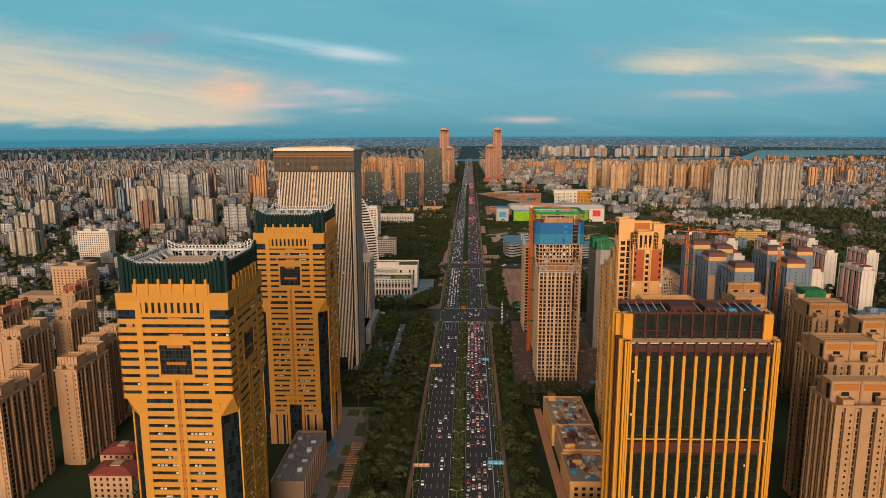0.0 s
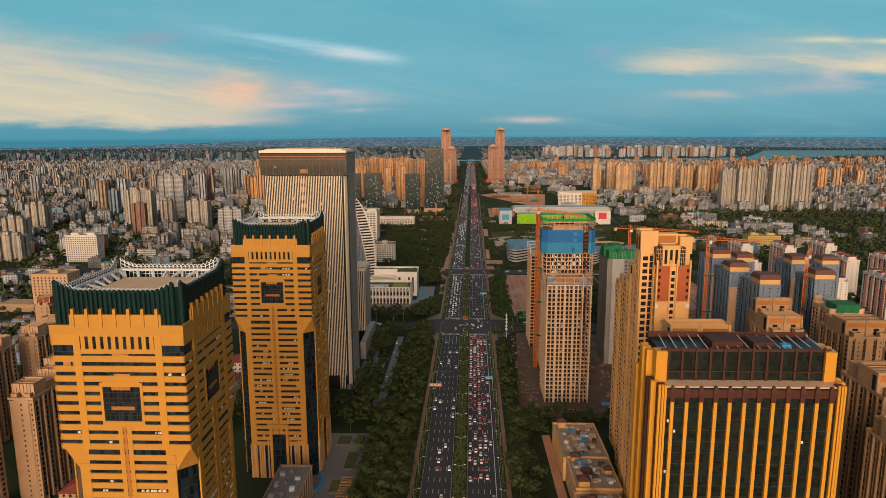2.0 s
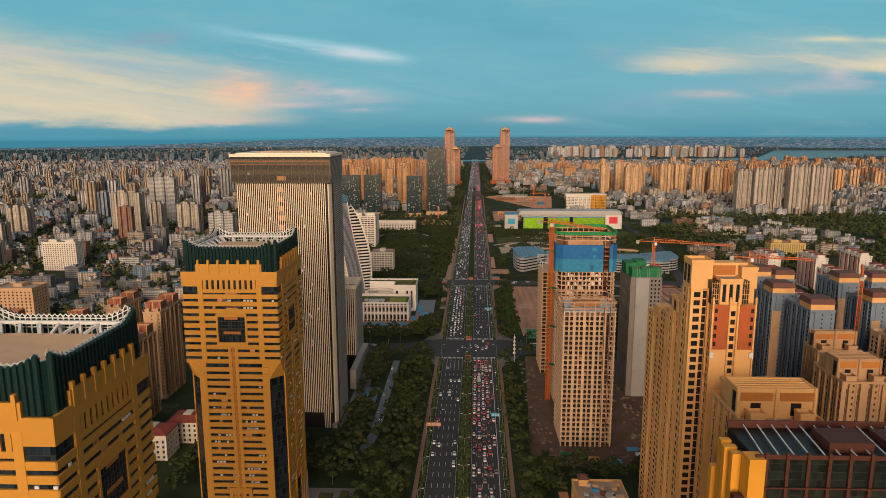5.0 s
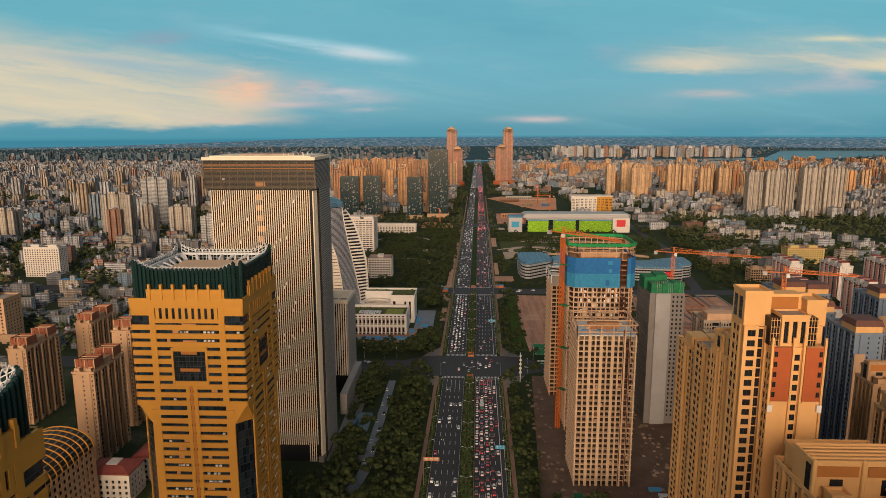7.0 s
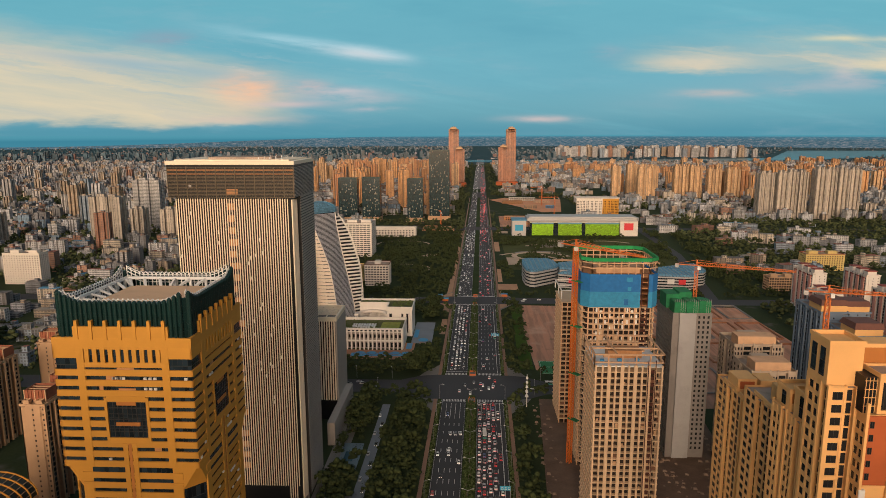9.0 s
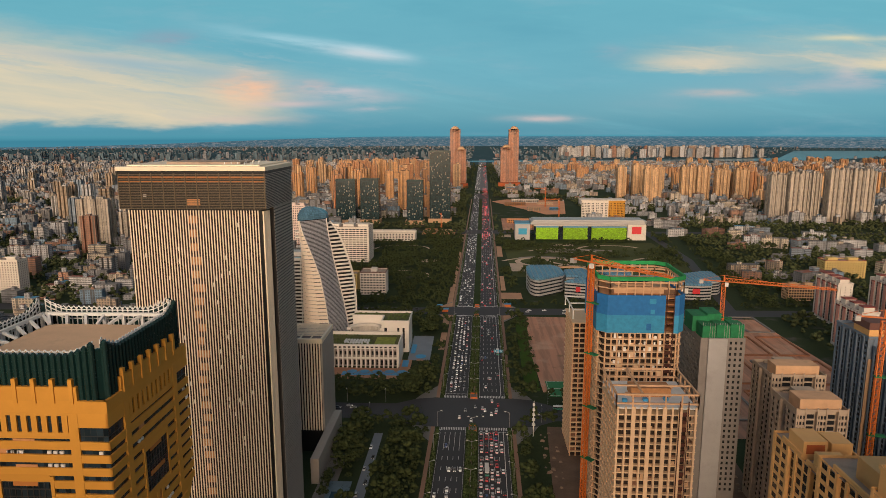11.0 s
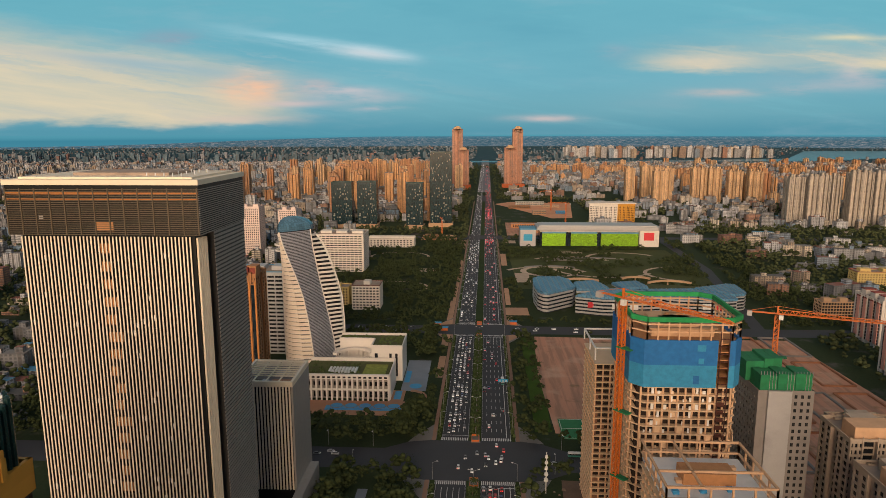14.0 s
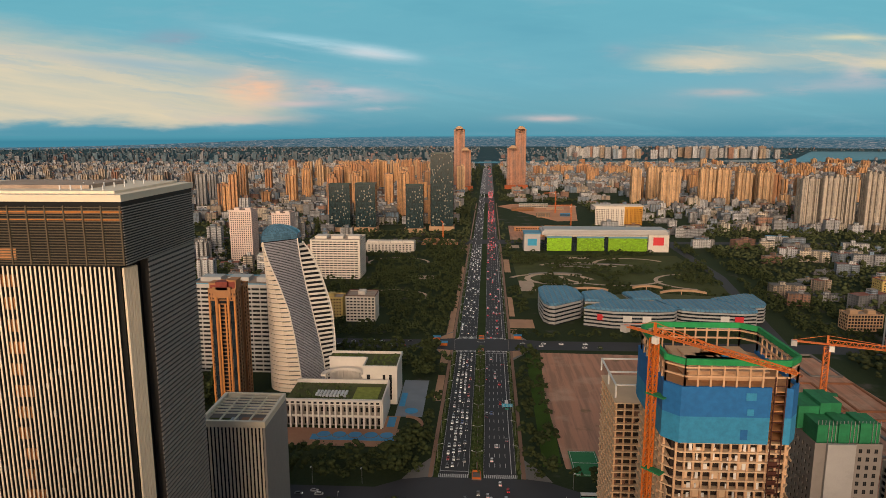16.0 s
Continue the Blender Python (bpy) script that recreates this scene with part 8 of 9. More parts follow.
LANES_L = [L_OUT + 0.5 + 3.5 * i for i in range(1, 5)]
LANES_R = [R_IN + 0.4 + 3.4 * i for i in range(1, 6)]
for y0, y1 in gaps(120, 2000):
    for x in LANES_L + LANES_R[:-1]:
        y = y0 + 14
        while y < y1 - 34:
            mark(x - 0.13, x + 0.13, y, y + 5)
            y += 13
        if y1 < 1999:
            mark(x - 0.12, x + 0.12, y1 - 32, y1 - 8)
    mark(LANES_R[-1] - 0.2, LANES_R[-1] + 0.2, y0 + 6, y1 - 6)
    for x in (L_OUT + 0.4, L_IN - 0.5, R_IN + 0.4, R_OUT - 0.4):
        mark(x - 0.06, x + 0.06, y0 + 4, y1 - 4)
tagged(solid("lane_markings", marks, [road_paint], "white lane lines on the dark asphalt", "road markings"), kind="stuff")
zebra = MB()
for cy, half in CROSSINGS[:2]:
    for yy in (cy - half - 4.5, cy + half + 0.5):
        for side in ((L_OUT - 3, L_IN - 0.5), (R_IN + 0.5, R_OUT + 5)):
            x = side[0]
            while x < side[1]:
                rx = road_x(yy)
                zebra.face([(rx + x, yy, 0.17), (rx + x + 0.55, yy, 0.17), (rx + x + 0.55, yy + 4.2, 0.17), (rx + x, yy + 4.2, 0.17)])
                x += 1.2
    for s, (a, b_) in ((-1, (R_IN + 0.5, R_OUT)), (1, (L_OUT, L_IN - 0.5))):
        yy = cy + s * (half + 8)
        rx = road_x(yy)
        zebra.face([(rx + a, yy, 0.17), (rx + b_, yy, 0.17), (rx + b_, yy + 0.5, 0.17), (rx + a, yy + 0.5, 0.17)])
tagged(solid("crossing_stripes", zebra, [road_paint], "white zebra stripes at the crossings", "road markings"), kind="stuff")
for cy, half in CROSSINGS[:2]:
    for s in (-1, 1):
        y = cy + s * (half + 3)
        t = thing("traffic_island", "orange-edged traffic island at the median's end", "traffic island", (road_x(y), y, 0), group="traffic islands")
        part("kerb", MB().box(-3, -5, 0.1, 3, 5, 0.5), [paving], t)
        part("barrier", MB().box(-2.6, -4.6, 0.5, -2.2, 4.6, 1.7).box(2.2, -4.6, 0.5, 2.6, 4.6, 1.7).box(-2.2, -4.6, 0.5, 2.2, -4.2, 1.7).box(-2.2, 4.2, 0.5, 2.2, 4.6, 1.7), [crane_orange], t, "orange barrier")

# ---- vehicles ----
car_paints = [material("car_paint_" + nme, c, 0.3, 0.1, 0.05, 0.5, 3.0, 0.0) for nme, c in (("white", (0.78, 0.78, 0.76)), ("silver", (0.45, 0.46, 0.48)), ("black", (0.02, 0.02, 0.022)), ("red", (0.40, 0.03, 0.03)), ("blue", (0.05, 0.10, 0.25)), ("grey", (0.16, 0.165, 0.17)))]


def lamp_material(name, color, strength):
    mat = bpy.data.materials.new(name)
    mat.use_nodes = True
    n = Nodes(mat.node_tree)
    b = n.add("ShaderNodeBsdfPrincipled", Base_Color=color, Roughness=0.3, Emission_Color=color, Emission_Strength=strength)
    n.tree.links.new(b.outputs[0], n.add("ShaderNodeOutputMaterial").inputs[0])
    return mat


tail_red, head_white = lamp_material("tail_light", (1.0, 0.03, 0.05), 1.4), lamp_material("headlight", (1.0, 0.95, 0.85), 0.9)


def lens_body(w, l, h, z, taper):
    m = MB()
    base = [(-w / 2, -l / 2 + 0.3), (-w / 2 + 0.3, -l / 2), (w / 2 - 0.3, -l / 2), (w / 2, -l / 2 + 0.3), (w / 2, l / 2 - 0.4), (w / 2 - 0.4, l / 2), (-w / 2 + 0.4, l / 2), (-w / 2, l / 2 - 0.4)]
    up = [(x * taper, y * (1 - (1 - taper) * 0.5)) for x, y in base]
    m.prism(base, z, z + h * 0.65).prism(base, z + h * 0.65, z + h, 0, None, up)
    return m


def cabin(w, l, z, h, off):
    b_ = [(-w / 2, -l / 2 + off), (w / 2, -l / 2 + off), (w / 2, l / 2 + off), (-w / 2, l / 2 + off)]
    u = [(x * 0.8, (y - off) * 0.72 + off) for x, y in b_]
    return MB().prism(b_, z, z + h, 0, None, u)


BODY, CABIN = {}, {}
for i, paint in enumerate(car_paints):
    BODY[i] = lens_body(1.85, 4.6, 0.75, 0.3, 0.92).mesh("car_body", [paint])
    c_ = cabin(1.7, 2.6, 1.04, 0.55, -0.2)
    c_.box(-0.66, -1.1, 1.59, 0.66, 0.75, 1.64, 1)
    CABIN[i] = c_.mesh("cabin", [window_glass, paint])
TAIL = MB().box(-0.2, -0.05, 0, 0.2, 0.05, 0.2).mesh("tail_light", [tail_red])
HEAD = MB().box(-0.26, -0.05, 0, 0.26, 0.05, 0.22).mesh("headlight", [head_white])
WHEEL = MB().prism([(-0.12, -0.32), (0.12, -0.32), (0.12, 0.32), (-0.12, 0.32)], -0.32, 0.32).mesh("wheel", [dark_frame])
colour_names = ["white", "silver", "black", "red", "blue", "grey"]


def make_car(i, away):
    c = tagged(new("car", BODY[i]), colour_names[i] + (" car seen from behind with red tail lights" if away else " car with dark windows and pale headlights"), "car", "cars on the avenue")
    part("cabin", CABIN[i], None, c)
    for s in (-0.6, 0.6):
        if away:
            part("tail_light", TAIL, None, c, at=(s, -2.3, 0.62))
        else:
            part("headlight", HEAD, None, c, at=(s, 2.3, 0.5))
    return c


masters = {}


def put_car(x, y, away):
    i = rng.choices(range(6), (46, 18, 16, 5, 4, 11))[0]
    m = pose(road_x(y) + x, y, 0.12, 0, 0, (0 if away else 180) + rng.uniform(-1.5, 1.5))
    key = (i, away)
    if key not in masters:
        masters[key] = make_car(i, away)
        masters[key].matrix_basis = m
    else:
        copy_thing(masters[key], m)


CAR_COUNT = 0
for k in range(5):  # a jam before the crossing, going away
    y = 694 - rng.uniform(0, 4)
    while y > 300:
        dense = 1.0 if y > 560 else 0.8 if y > 430 else 0.5
        if k == 4:
            dense *= 0.35
        if rng.random() < dense and CAR_COUNT < 172:
            put_car(R_IN + 0.4 + 3.4 * k + 1.7 + rng.uniform(-0.3, 0.3), y, True)
            CAR_COUNT += 1
        y -= rng.uniform(7.5, 10.5)
for k in range(4):  # a jam beyond it, coming nearer
    y = 765 + rng.uniform(0, 5)
    while y < 985:
        if rng.random() < (0.9 if y > 820 else 0.6) and CAR_COUNT < 262:
            put_car(L_OUT + 2.0 + 3.5 * (k + 0.6) + rng.uniform(-0.4, 0.4), y, False)
            CAR_COUNT += 1
        y += rng.uniform(7.5, 11)
for k in range(26):
    put_car(L_OUT + 2.2 + 3.5 * rng.randrange(5), rng.uniform(330, 690), False)
for k in range(14):
    put_car(R_IN + 2.0 + 3.4 * rng.randrange(5), rng.uniform(765, 985), True)
for k in range(12):
    put_car(rng.uniform(-18, 20), 728 + rng.uniform(-20, 20), rng.random() < 0.5)
# traffic far ahead, too small to pick apart
far_cars, far_dark, far_tails, far_heads = MB(), MB(), MB(), MB()
y = 1035.0
while y < 4600:
    for lanes, away in ((range(5), True), (range(5), False)):
        for k in lanes:
            p = 0.22 if not away else (0.8 if 1560 < y < 1605 or 1900 < y < 2100 or 2450 < y < 2700 else 0.14)
            if y < 1560 and not away:
                p = 0.35
            if rng.random() < p:
                x = (R_IN + 2.1 + 3.4 * k) if away else (L_OUT + 2.3 + 3.5 * k)
                yy = y + rng.uniform(-4, 4)
                px, py, pz, q = lie(road_x(yy) + x, yy)
                (far_cars if rng.random() < 0.55 else far_dark).box(px - 0.9 * q, py - 2.2, pz + 0.3, px + 0.9 * q, py + 2.2, pz + 1.4 * q)
                (far_tails if away else far_heads).box(px - 0.7 * q, py - 2.35, pz + 0.5, px + 0.7 * q, py - 2.22, pz + (1.0 if away else 0.8) * q)
    y += 11
tagged(solid("distant_cars", far_cars, [car_paints[1]], "distant pale cars on the avenue", "cars"), kind="stuff")
tagged(solid("distant_dark_cars", far_dark, [dark_frame], "distant dark cars on the avenue", "cars"), kind="stuff")
tagged(solid("distant_tail_lights", far_tails, [tail_red], "red tail lights of distant traffic", "lights"), kind="stuff")
tagged(solid("distant_headlights", far_heads, [head_white], "white headlights of distant traffic", "lights"), kind="stuff")
# cross-street traffic and parked cars
for k in range(34):
    side = rng.choice([-1, 1])
    x, y = side * rng.uniform(48, 130), rng.choice([728, 1010]) + rng.choice([-7, -3.5, 3.5, 7])
    i = rng.choices(range(6), (46, 18, 16, 5, 4, 11))[0]
    copy_thing(masters.get((i, False), masters[(0, False)]), pose(x, y, 0.14, 0, 0, 90 if rng.random() < 0.5 else -90))
for k in range(9):
    copy_thing(masters[(rng.choice([0, 1, 2]), False)], pose(-62.0 + (k % 2) * 3.2, 550 + k * 15.0 + rng.uniform(-2, 2), 0.25, 0, 0, rng.choice([0, 180])))
bus_paint = material("bus_paint", (0.05, 0.26, 0.20), 0.4)


def bus(x, y, turn, z=0.14):
    b_ = thing("bus", "long green and white city bus", "bus", (x, y, z), turn)
    part("body", MB().box(-1.25, -6, 0.35, 1.25, 6, 1.5), [bus_paint], b_)
    part("window_band", MB().box(-1.2, -5.9, 1.5, 1.2, 5.9, 2.4), [window_glass], b_)
    part("roof", MB().box(-1.25, -6, 2.4, 1.25, 6, 3.0), [white_paint], b_)
    for xx in (-1.2, 1.2):
        for yy in (-3.8, 3.6):
            part("wheel", WHEEL, None, b_, at=(xx, yy, 0.34))


bus(72, 735, 90), bus(98, 724, -88), bus(14, 640, 0)
bus(road_x(860) + 21, 861, 0)

# ---- lamps, signs ----
pole = MB().cyl(0, 0, 0, 11, 0.16, 0.09, 6).mesh("pole", [grey_paint])
arm = MB().beam((0, 0, 10.8), (2.6, 0, 11.8), 0.16).mesh("arm", [grey_paint])
head = MB().box(2.4, -0.22, 11.7, 3.6, 0.22, 11.95).mesh("lamp_head", [white_paint])


def street_lamp(x, y, double, turn):
    t = thing("street_lamp", "grey street lamp with two arms on the median" if double else "grey single-arm street lamp beside the avenue", "street lamp", (x, y, 0.2), turn, "street lamps")
    part("pole", pole, None, t)
    for s in ((0, 180) if double else (0,)):
        a = part("arm", arm, None, t, at=Matrix.Rotation(radians(s), 4, "Z"))
        part("lamp_head", head, None, a)


for y0, y1 in gaps(250, 1600):
    y = y0 + 12
    while y < y1 - 6:
        rx = road_x(y)
        if y < 1020:
            street_lamp(rx, y, True, 0)
        street_lamp(rx + L_OUT - 2.0, y + 9, False, 0)
        street_lamp(rx + R_OUT + 1.6, y + 9, False, 180)
        y += 36
for x in list(range(-190, -45, 30)) + list(range(55, 200, 30)):
    street_lamp(x, 728 - 16, False, 90)
    street_lamp(x + 8, 728 + 16, False, -90)


def gantry(x0, x1, y, mat, label):
    t = thing("road_sign", label, "road sign", (road_x(y), y, 0.1))
    part("post", MB().cyl(x0 if abs(x0) > abs(x1) else x1, 0.3, 0, 8, 0.2, 0.2, 6), [grey_paint], t)
    part("beam", MB().beam((x0, 0.3, 7.6), (x1, 0.3, 7.6), 0.25), [grey_paint], t)
    p = part("panel", MB().box(x0, -0.1, 5.6, x1, 0.1, 8.2), [mat], t)
    bars = MB()
    for i in range(3):
        bars.box(x0 + 0.8 + i * (x1 - x0) / 3.2, -0.16, 6.2, x0 + 0.6 + (i + 0.75) * (x1 - x0) / 3.2, -0.11, 6.6).box(x0 + 0.8 + i * (x1 - x0) / 3.2, -0.16, 7.1, x0 + 0.4 + (i + 0.75) * (x1 - x0) / 3.2, -0.11, 7.5)
    tagged(part("letter_bar", bars, [road_paint], p), kind="stuff")


gantry(18, 28, 374, sign_blue, "bright blue road sign over the carriageway")
gantry(17, 25, 848, sign_blue, "bright blue road sign over the carriageway")
gantry(18, 24, 560, sign_blue, "bright blue road sign over the carriageway")
gantry(-27, -17, 370, timber, "brown road sign seen from behind")
gantry(-27, -17, 543, timber, "brown road sign seen from behind")
for x, y in ((-30, 1005), (44, 1030), (-38, 1022)):
    t = thing("kiosk", "small bright kiosk at the crossing", "kiosk", (x, y, 0.1))
    part("wall", MB().box(0, 0, 0, 7, 4, 3), [crane_orange], t)
    part("roof", MB().box(-0.6, -0.6, 3, 7.6, 4.6, 3.5), [pool_blue], t)
mast = thing("banner_mast", "tall pale ornamental mast among the trees", "mast", (47, 690, 0))
part("pole", MB().cyl(0, 0, 0, 26, 0.4, 0.2, 6), [white_paint], mast)
for i in range(5):
    part("ring", MB().cyl(0, 0, 8 + i * 3.6, 9.6 + i * 3.6, 1.3 - 0.1 * i, 1.1 - 0.1 * i, 8), [white_paint], mast)
site2 = MB()
site2.face([(62, 2230, 0.3), (190, 1920, 0.3), (240, 1930, 0.3), (280, 2250, 0.3), (110, 2290, 0.3)])
solid("ground_site", site2, [bare_soil], "orange building site beside the avenue", "ground", "structure")
solid("ground_site", MB().box(-98, 1590, 0.0, -30, 1650, 0.4), [bare_soil], "orange building site at the far crossing", "ground", "structure")
for x, y, w, d, h, mat_, lab in ((96, 2120, 60, 26, 7, timber, "long orange scaffolded podium on the building site"), (150, 1990, 34, 20, 10, raw_concrete, "bare concrete podium on the building site"), (190, 2150, 46, 22, 5, paving_tan, "low tan building on the building site"), (120, 2200, 80, 20, 9, white_wall, "long white site building"), (210, 2010, 26, 18, 6, pool_blue, "blue-roofed shed on the building site"), (-92, 1600, 26, 16, 8, timber, "orange scaffolded podium at the far crossing"), (-58, 1604, 22, 14, 6, raw_concrete, "bare concrete podium at the far crossing")):
    t = thing("site_building", lab, "site building", (x, y, 0.3))
    for z in (0, h / 2, h - 0.5):
        part("floor_slab", MB().box(0, 0, z, w, d, z + 0.5), [mat_], t)
    for i in range(int(w / 6.5)):
        part("column", box_mesh(0.8, 0.8, h - 0.5, mat_), None, t, at=(2 + i * 6.5, 0.4, 0.02))
    part("wall", MB().box(0.5, d * 0.4, 0, w - 0.5, d - 0.4, h - 0.02), [dark_concrete], t)
crane(-60, 1640, 32, 100, 30, 8, "small orange crane on the far building site")
crane(205, 2080, 50, 200, 34, 8, "small orange crane on the far building site")
for (x, y, w) in ((120, 1330, 40), (190, 1400, 60), (150, 1380, 30)):
    m = MB()
    for i in range(14):
        a0, a1 = math.pi * (0.1 + i * 0.8 / 14), math.pi * (0.1 + (i + 1) * 0.8 / 14)
        m.beam((x - w * math.cos(a0), y + 16 * math.sin(a0), 0.5), (x - w * math.cos(a1), y + 16 * math.sin(a1), 0.5), 2.6)
    solid("pavement_path", m, [paving], "pale curved path through the park", "path", "structure")
east = MB()
east.face([(275, 880, 0.2), (289, 880, 0.2), (362, 1330, 0.2), (372, 1700, 0.2), (356, 1700, 0.2), (347, 1330, 0.2)])
solid("road", east, [asphalt], "asphalt street along the eastern trees", "road", "structure")

# paths and small squares in the park beside the malls
path_tan = material("park_path", (0.50, 0.38, 0.28), 0.9, 0, 0.25, 0.1, 1.0, 0.2)
lift = 0.18
for cx, cy, r, a0, a1, w in ((110, 1290, 60, 20, 150, 7), (200, 1330, 70, 180, 330, 6), (120, 1310, 38, 0, 360, 9), (250, 1420, 55, 30, 200, 7), (160, 1380, 60, 20, 150, 7), (320, 1300, 60, 90, 250, 6), (-100, 1200, 40, -40, 170, 4), (-120, 1420, 46, 0, 200, 4)):
    m = MB()
    lift += 0.006
    for i in range(18):
        t0, t1 = radians(a0 + (a1 - a0) * i / 18), radians(a0 + (a1 - a0) * (i + 1) / 18)
        p = lambda rr, a: (cx + rr * math.cos(a), cy + rr * 0.8 * math.sin(a), lift)
        m.face([p(r, t0), p(r + w, t0), p(r + w, t1), p(r, t1)])
    solid("pavement_path", m, [path_tan], "curving tan footpath through the park", "path", "structure")
for cx, cy, w, d in ((64, 1235, 20, 60), (150, 1460, 40, 16), (-80, 1300, 30, 22), (58, 1560, 24, 30)):
    solid("pavement_square", MB().box(cx, cy, 0, cx + w, cy + d, 0.26), [path_tan], "small tan paved square among the trees", "pavement", "structure")

# open lawns in the park and a cleared site beyond the far mall
park_lawn = material("park_lawn", (0.075, 0.088, 0.035), 0.95, 0, 0.5, 0.02, 0.4, 0.4, spec=0.1)
m = MB()
m.face([(64, 1196, 0.1), (335, 1200, 0.1), (340, 1495, 0.1), (62, 1495, 0.1)])
solid("ground_lawn", m, [park_lawn], "open park lawn with scattered trees", "lawn", "structure")
m = MB()
m.face([(70, 1652, 0.2), (236, 1660, 0.2), (242, 1838, 0.2), (74, 1842, 0.2)])
solid("ground_cleared", m, [soil_tracks], "cleared site of orange-brown soil", "ground", "structure")
for x_, y_, w_, d_, h_ in ((84, 1760, 60, 18, 9), (150, 1782, 54, 20, 7), (96, 1690, 40, 10, 4)):
    t = thing("site_building", "low orange-brown shell building on the cleared site", "site building", (x_, y_, 0))
    wall_block(t, 0, 0, w_, d_, 0, h_, timber, 3.4, 5.0, (3.4, 2.2))
crane(206, 1800, 48, 160, 40, 10, "orange tower crane on the cleared site")
FREE += [(66, 1646, 246, 1846), (60, 1846, 292, 2300)]

# broken concrete and earth heaps in the yard
m = MB()
for i in range(620):
    x_, y_, w_ = rng.uniform(50, 165), rng.uniform(502, 700), rng.uniform(0.3, 1.7)
    if not (62 < x_ < 116 and y_ > 522) and not (127 < x_ < 160 and y_ > 610):
        m.prism([(x_ - w_, y_ - w_ * 0.7), (x_ + w_ * 0.8, y_ - w_), (x_ + w_, y_ + w_ * 0.6), (x_ - w_ * 0.6, y_ + w_)], 0.15, 0.2 + w_ * 0.5, 0, None, [(x_ - w_ * 0.5, y_ - w_ * 0.3), (x_ + w_ * 0.3, y_ - w_ * 0.5), (x_ + w_ * 0.5, y_ + w_ * 0.2), (x_ - w_ * 0.2, y_ + w_ * 0.5)])
solid("rubble", m, [material("broken_concrete", (0.24, 0.165, 0.115), 0.95, 0, 0.5, 0.2, 1.0, 0.4, island=True)], "heaps of broken concrete and earth in the yard", "rubble", "stuff")

# ---- the wide city ----



def clear(x, y, pad=0.0):
    return not any(x0 - pad < x < x1 + pad and y0 - pad < y < y1 + pad for x0, y0, x1, y1 in FREE)


def in_water(x, y):
    if x < -500:
        return -2450 < x < -1480 and abs(y - 4690) < 170
    if x < 2300:
        mid = 4700 + (x + 400) * 0.09
        return abs(y - mid) < 260
    return 4950 + (x - 2300) * 0.7 < y < 5500 + min(x - 2300, 1000) * 1.9


def put_block(mb, x, y, w, d, h, turn, rg, shape=0):
    """One plain building with a roof house, joined to the fabric of the city."""
    px, py, pz, k = lie(x, y)
    c, s = math.cos(turn), math.sin(turn)
    w, d, h = w * k, d * k, h * k

    def ring(x0, y0, x1, y1):
        return [(px + a * c - b * s, py + a * s + b * c) for a, b in ((x0, y0), (x1, y0), (x1, y1), (x0, y1))]
    if shape == 2:  # a tower of three deep bays
        o = [(-w / 2, -d / 2), (-w * 0.3, -d / 2), (-w * 0.3, -d * 0.2), (-w * 0.14, -d * 0.2), (-w * 0.14, -d * 0.5), (w * 0.14, -d * 0.5), (w * 0.14, -d * 0.2), (w * 0.3, -d * 0.2), (w * 0.3, -d / 2), (w / 2, -d / 2), (w / 2, -d * 0.12), (w * 0.38, -d * 0.12), (w * 0.38, d * 0.14), (w / 2, d * 0.14), (w / 2, d / 2), (-w / 2, d / 2), (-w / 2, d * 0.14), (-w * 0.38, d * 0.14), (-w * 0.38, -d * 0.12), (-w / 2, -d * 0.12)]
        mb.prism([(px + a * c - b * s, py + a * s + b * c) for a, b in o], pz - 2, pz + h)
    elif shape == 1 and k > 0.55:  # a slab with two projecting bays
        o = [(-w / 2, -d / 2), (-w / 6, -d / 2), (-w / 6, -d / 3), (w / 6, -d / 3), (w / 6, -d / 2), (w / 2, -d / 2), (w / 2, d / 2), (-w / 2, d / 2)]
        mb.prism([(px + a * c - b * s, py + a * s + b * c) for a, b in o], pz - 2, pz + h)
    else:
        mb.prism(ring(-w / 2, -d / 2, w / 2, d / 2), pz - 2, pz + h)
    if k > 0.5:
        e = min(w, d) * rg.uniform(0.18, 0.32)
        ox = rg.uniform(-w / 4, w / 4)
        mb.prism(ring(ox - e, -e * 0.8, ox + e, e * 0.8), pz + h, pz + h + rg.uniform(2.5, 5.5) * k)


def fabric(name, label, cells, mats):
    mb = MB()
    for c in cells:
        put_block(mb, *c)
    return solid(name, mb, mats, label, "city blocks", "stuff")


def seen(x, y, margin=250):
    return y > 250 and abs(x - 0.02 * y) < 0.74 * y + margin


def tame(y, h):
    """Lower roofs further out."""
    return h * (1.0 if y < 2000 else max(0.5, 1.0 - (y - 2000) / 2600))


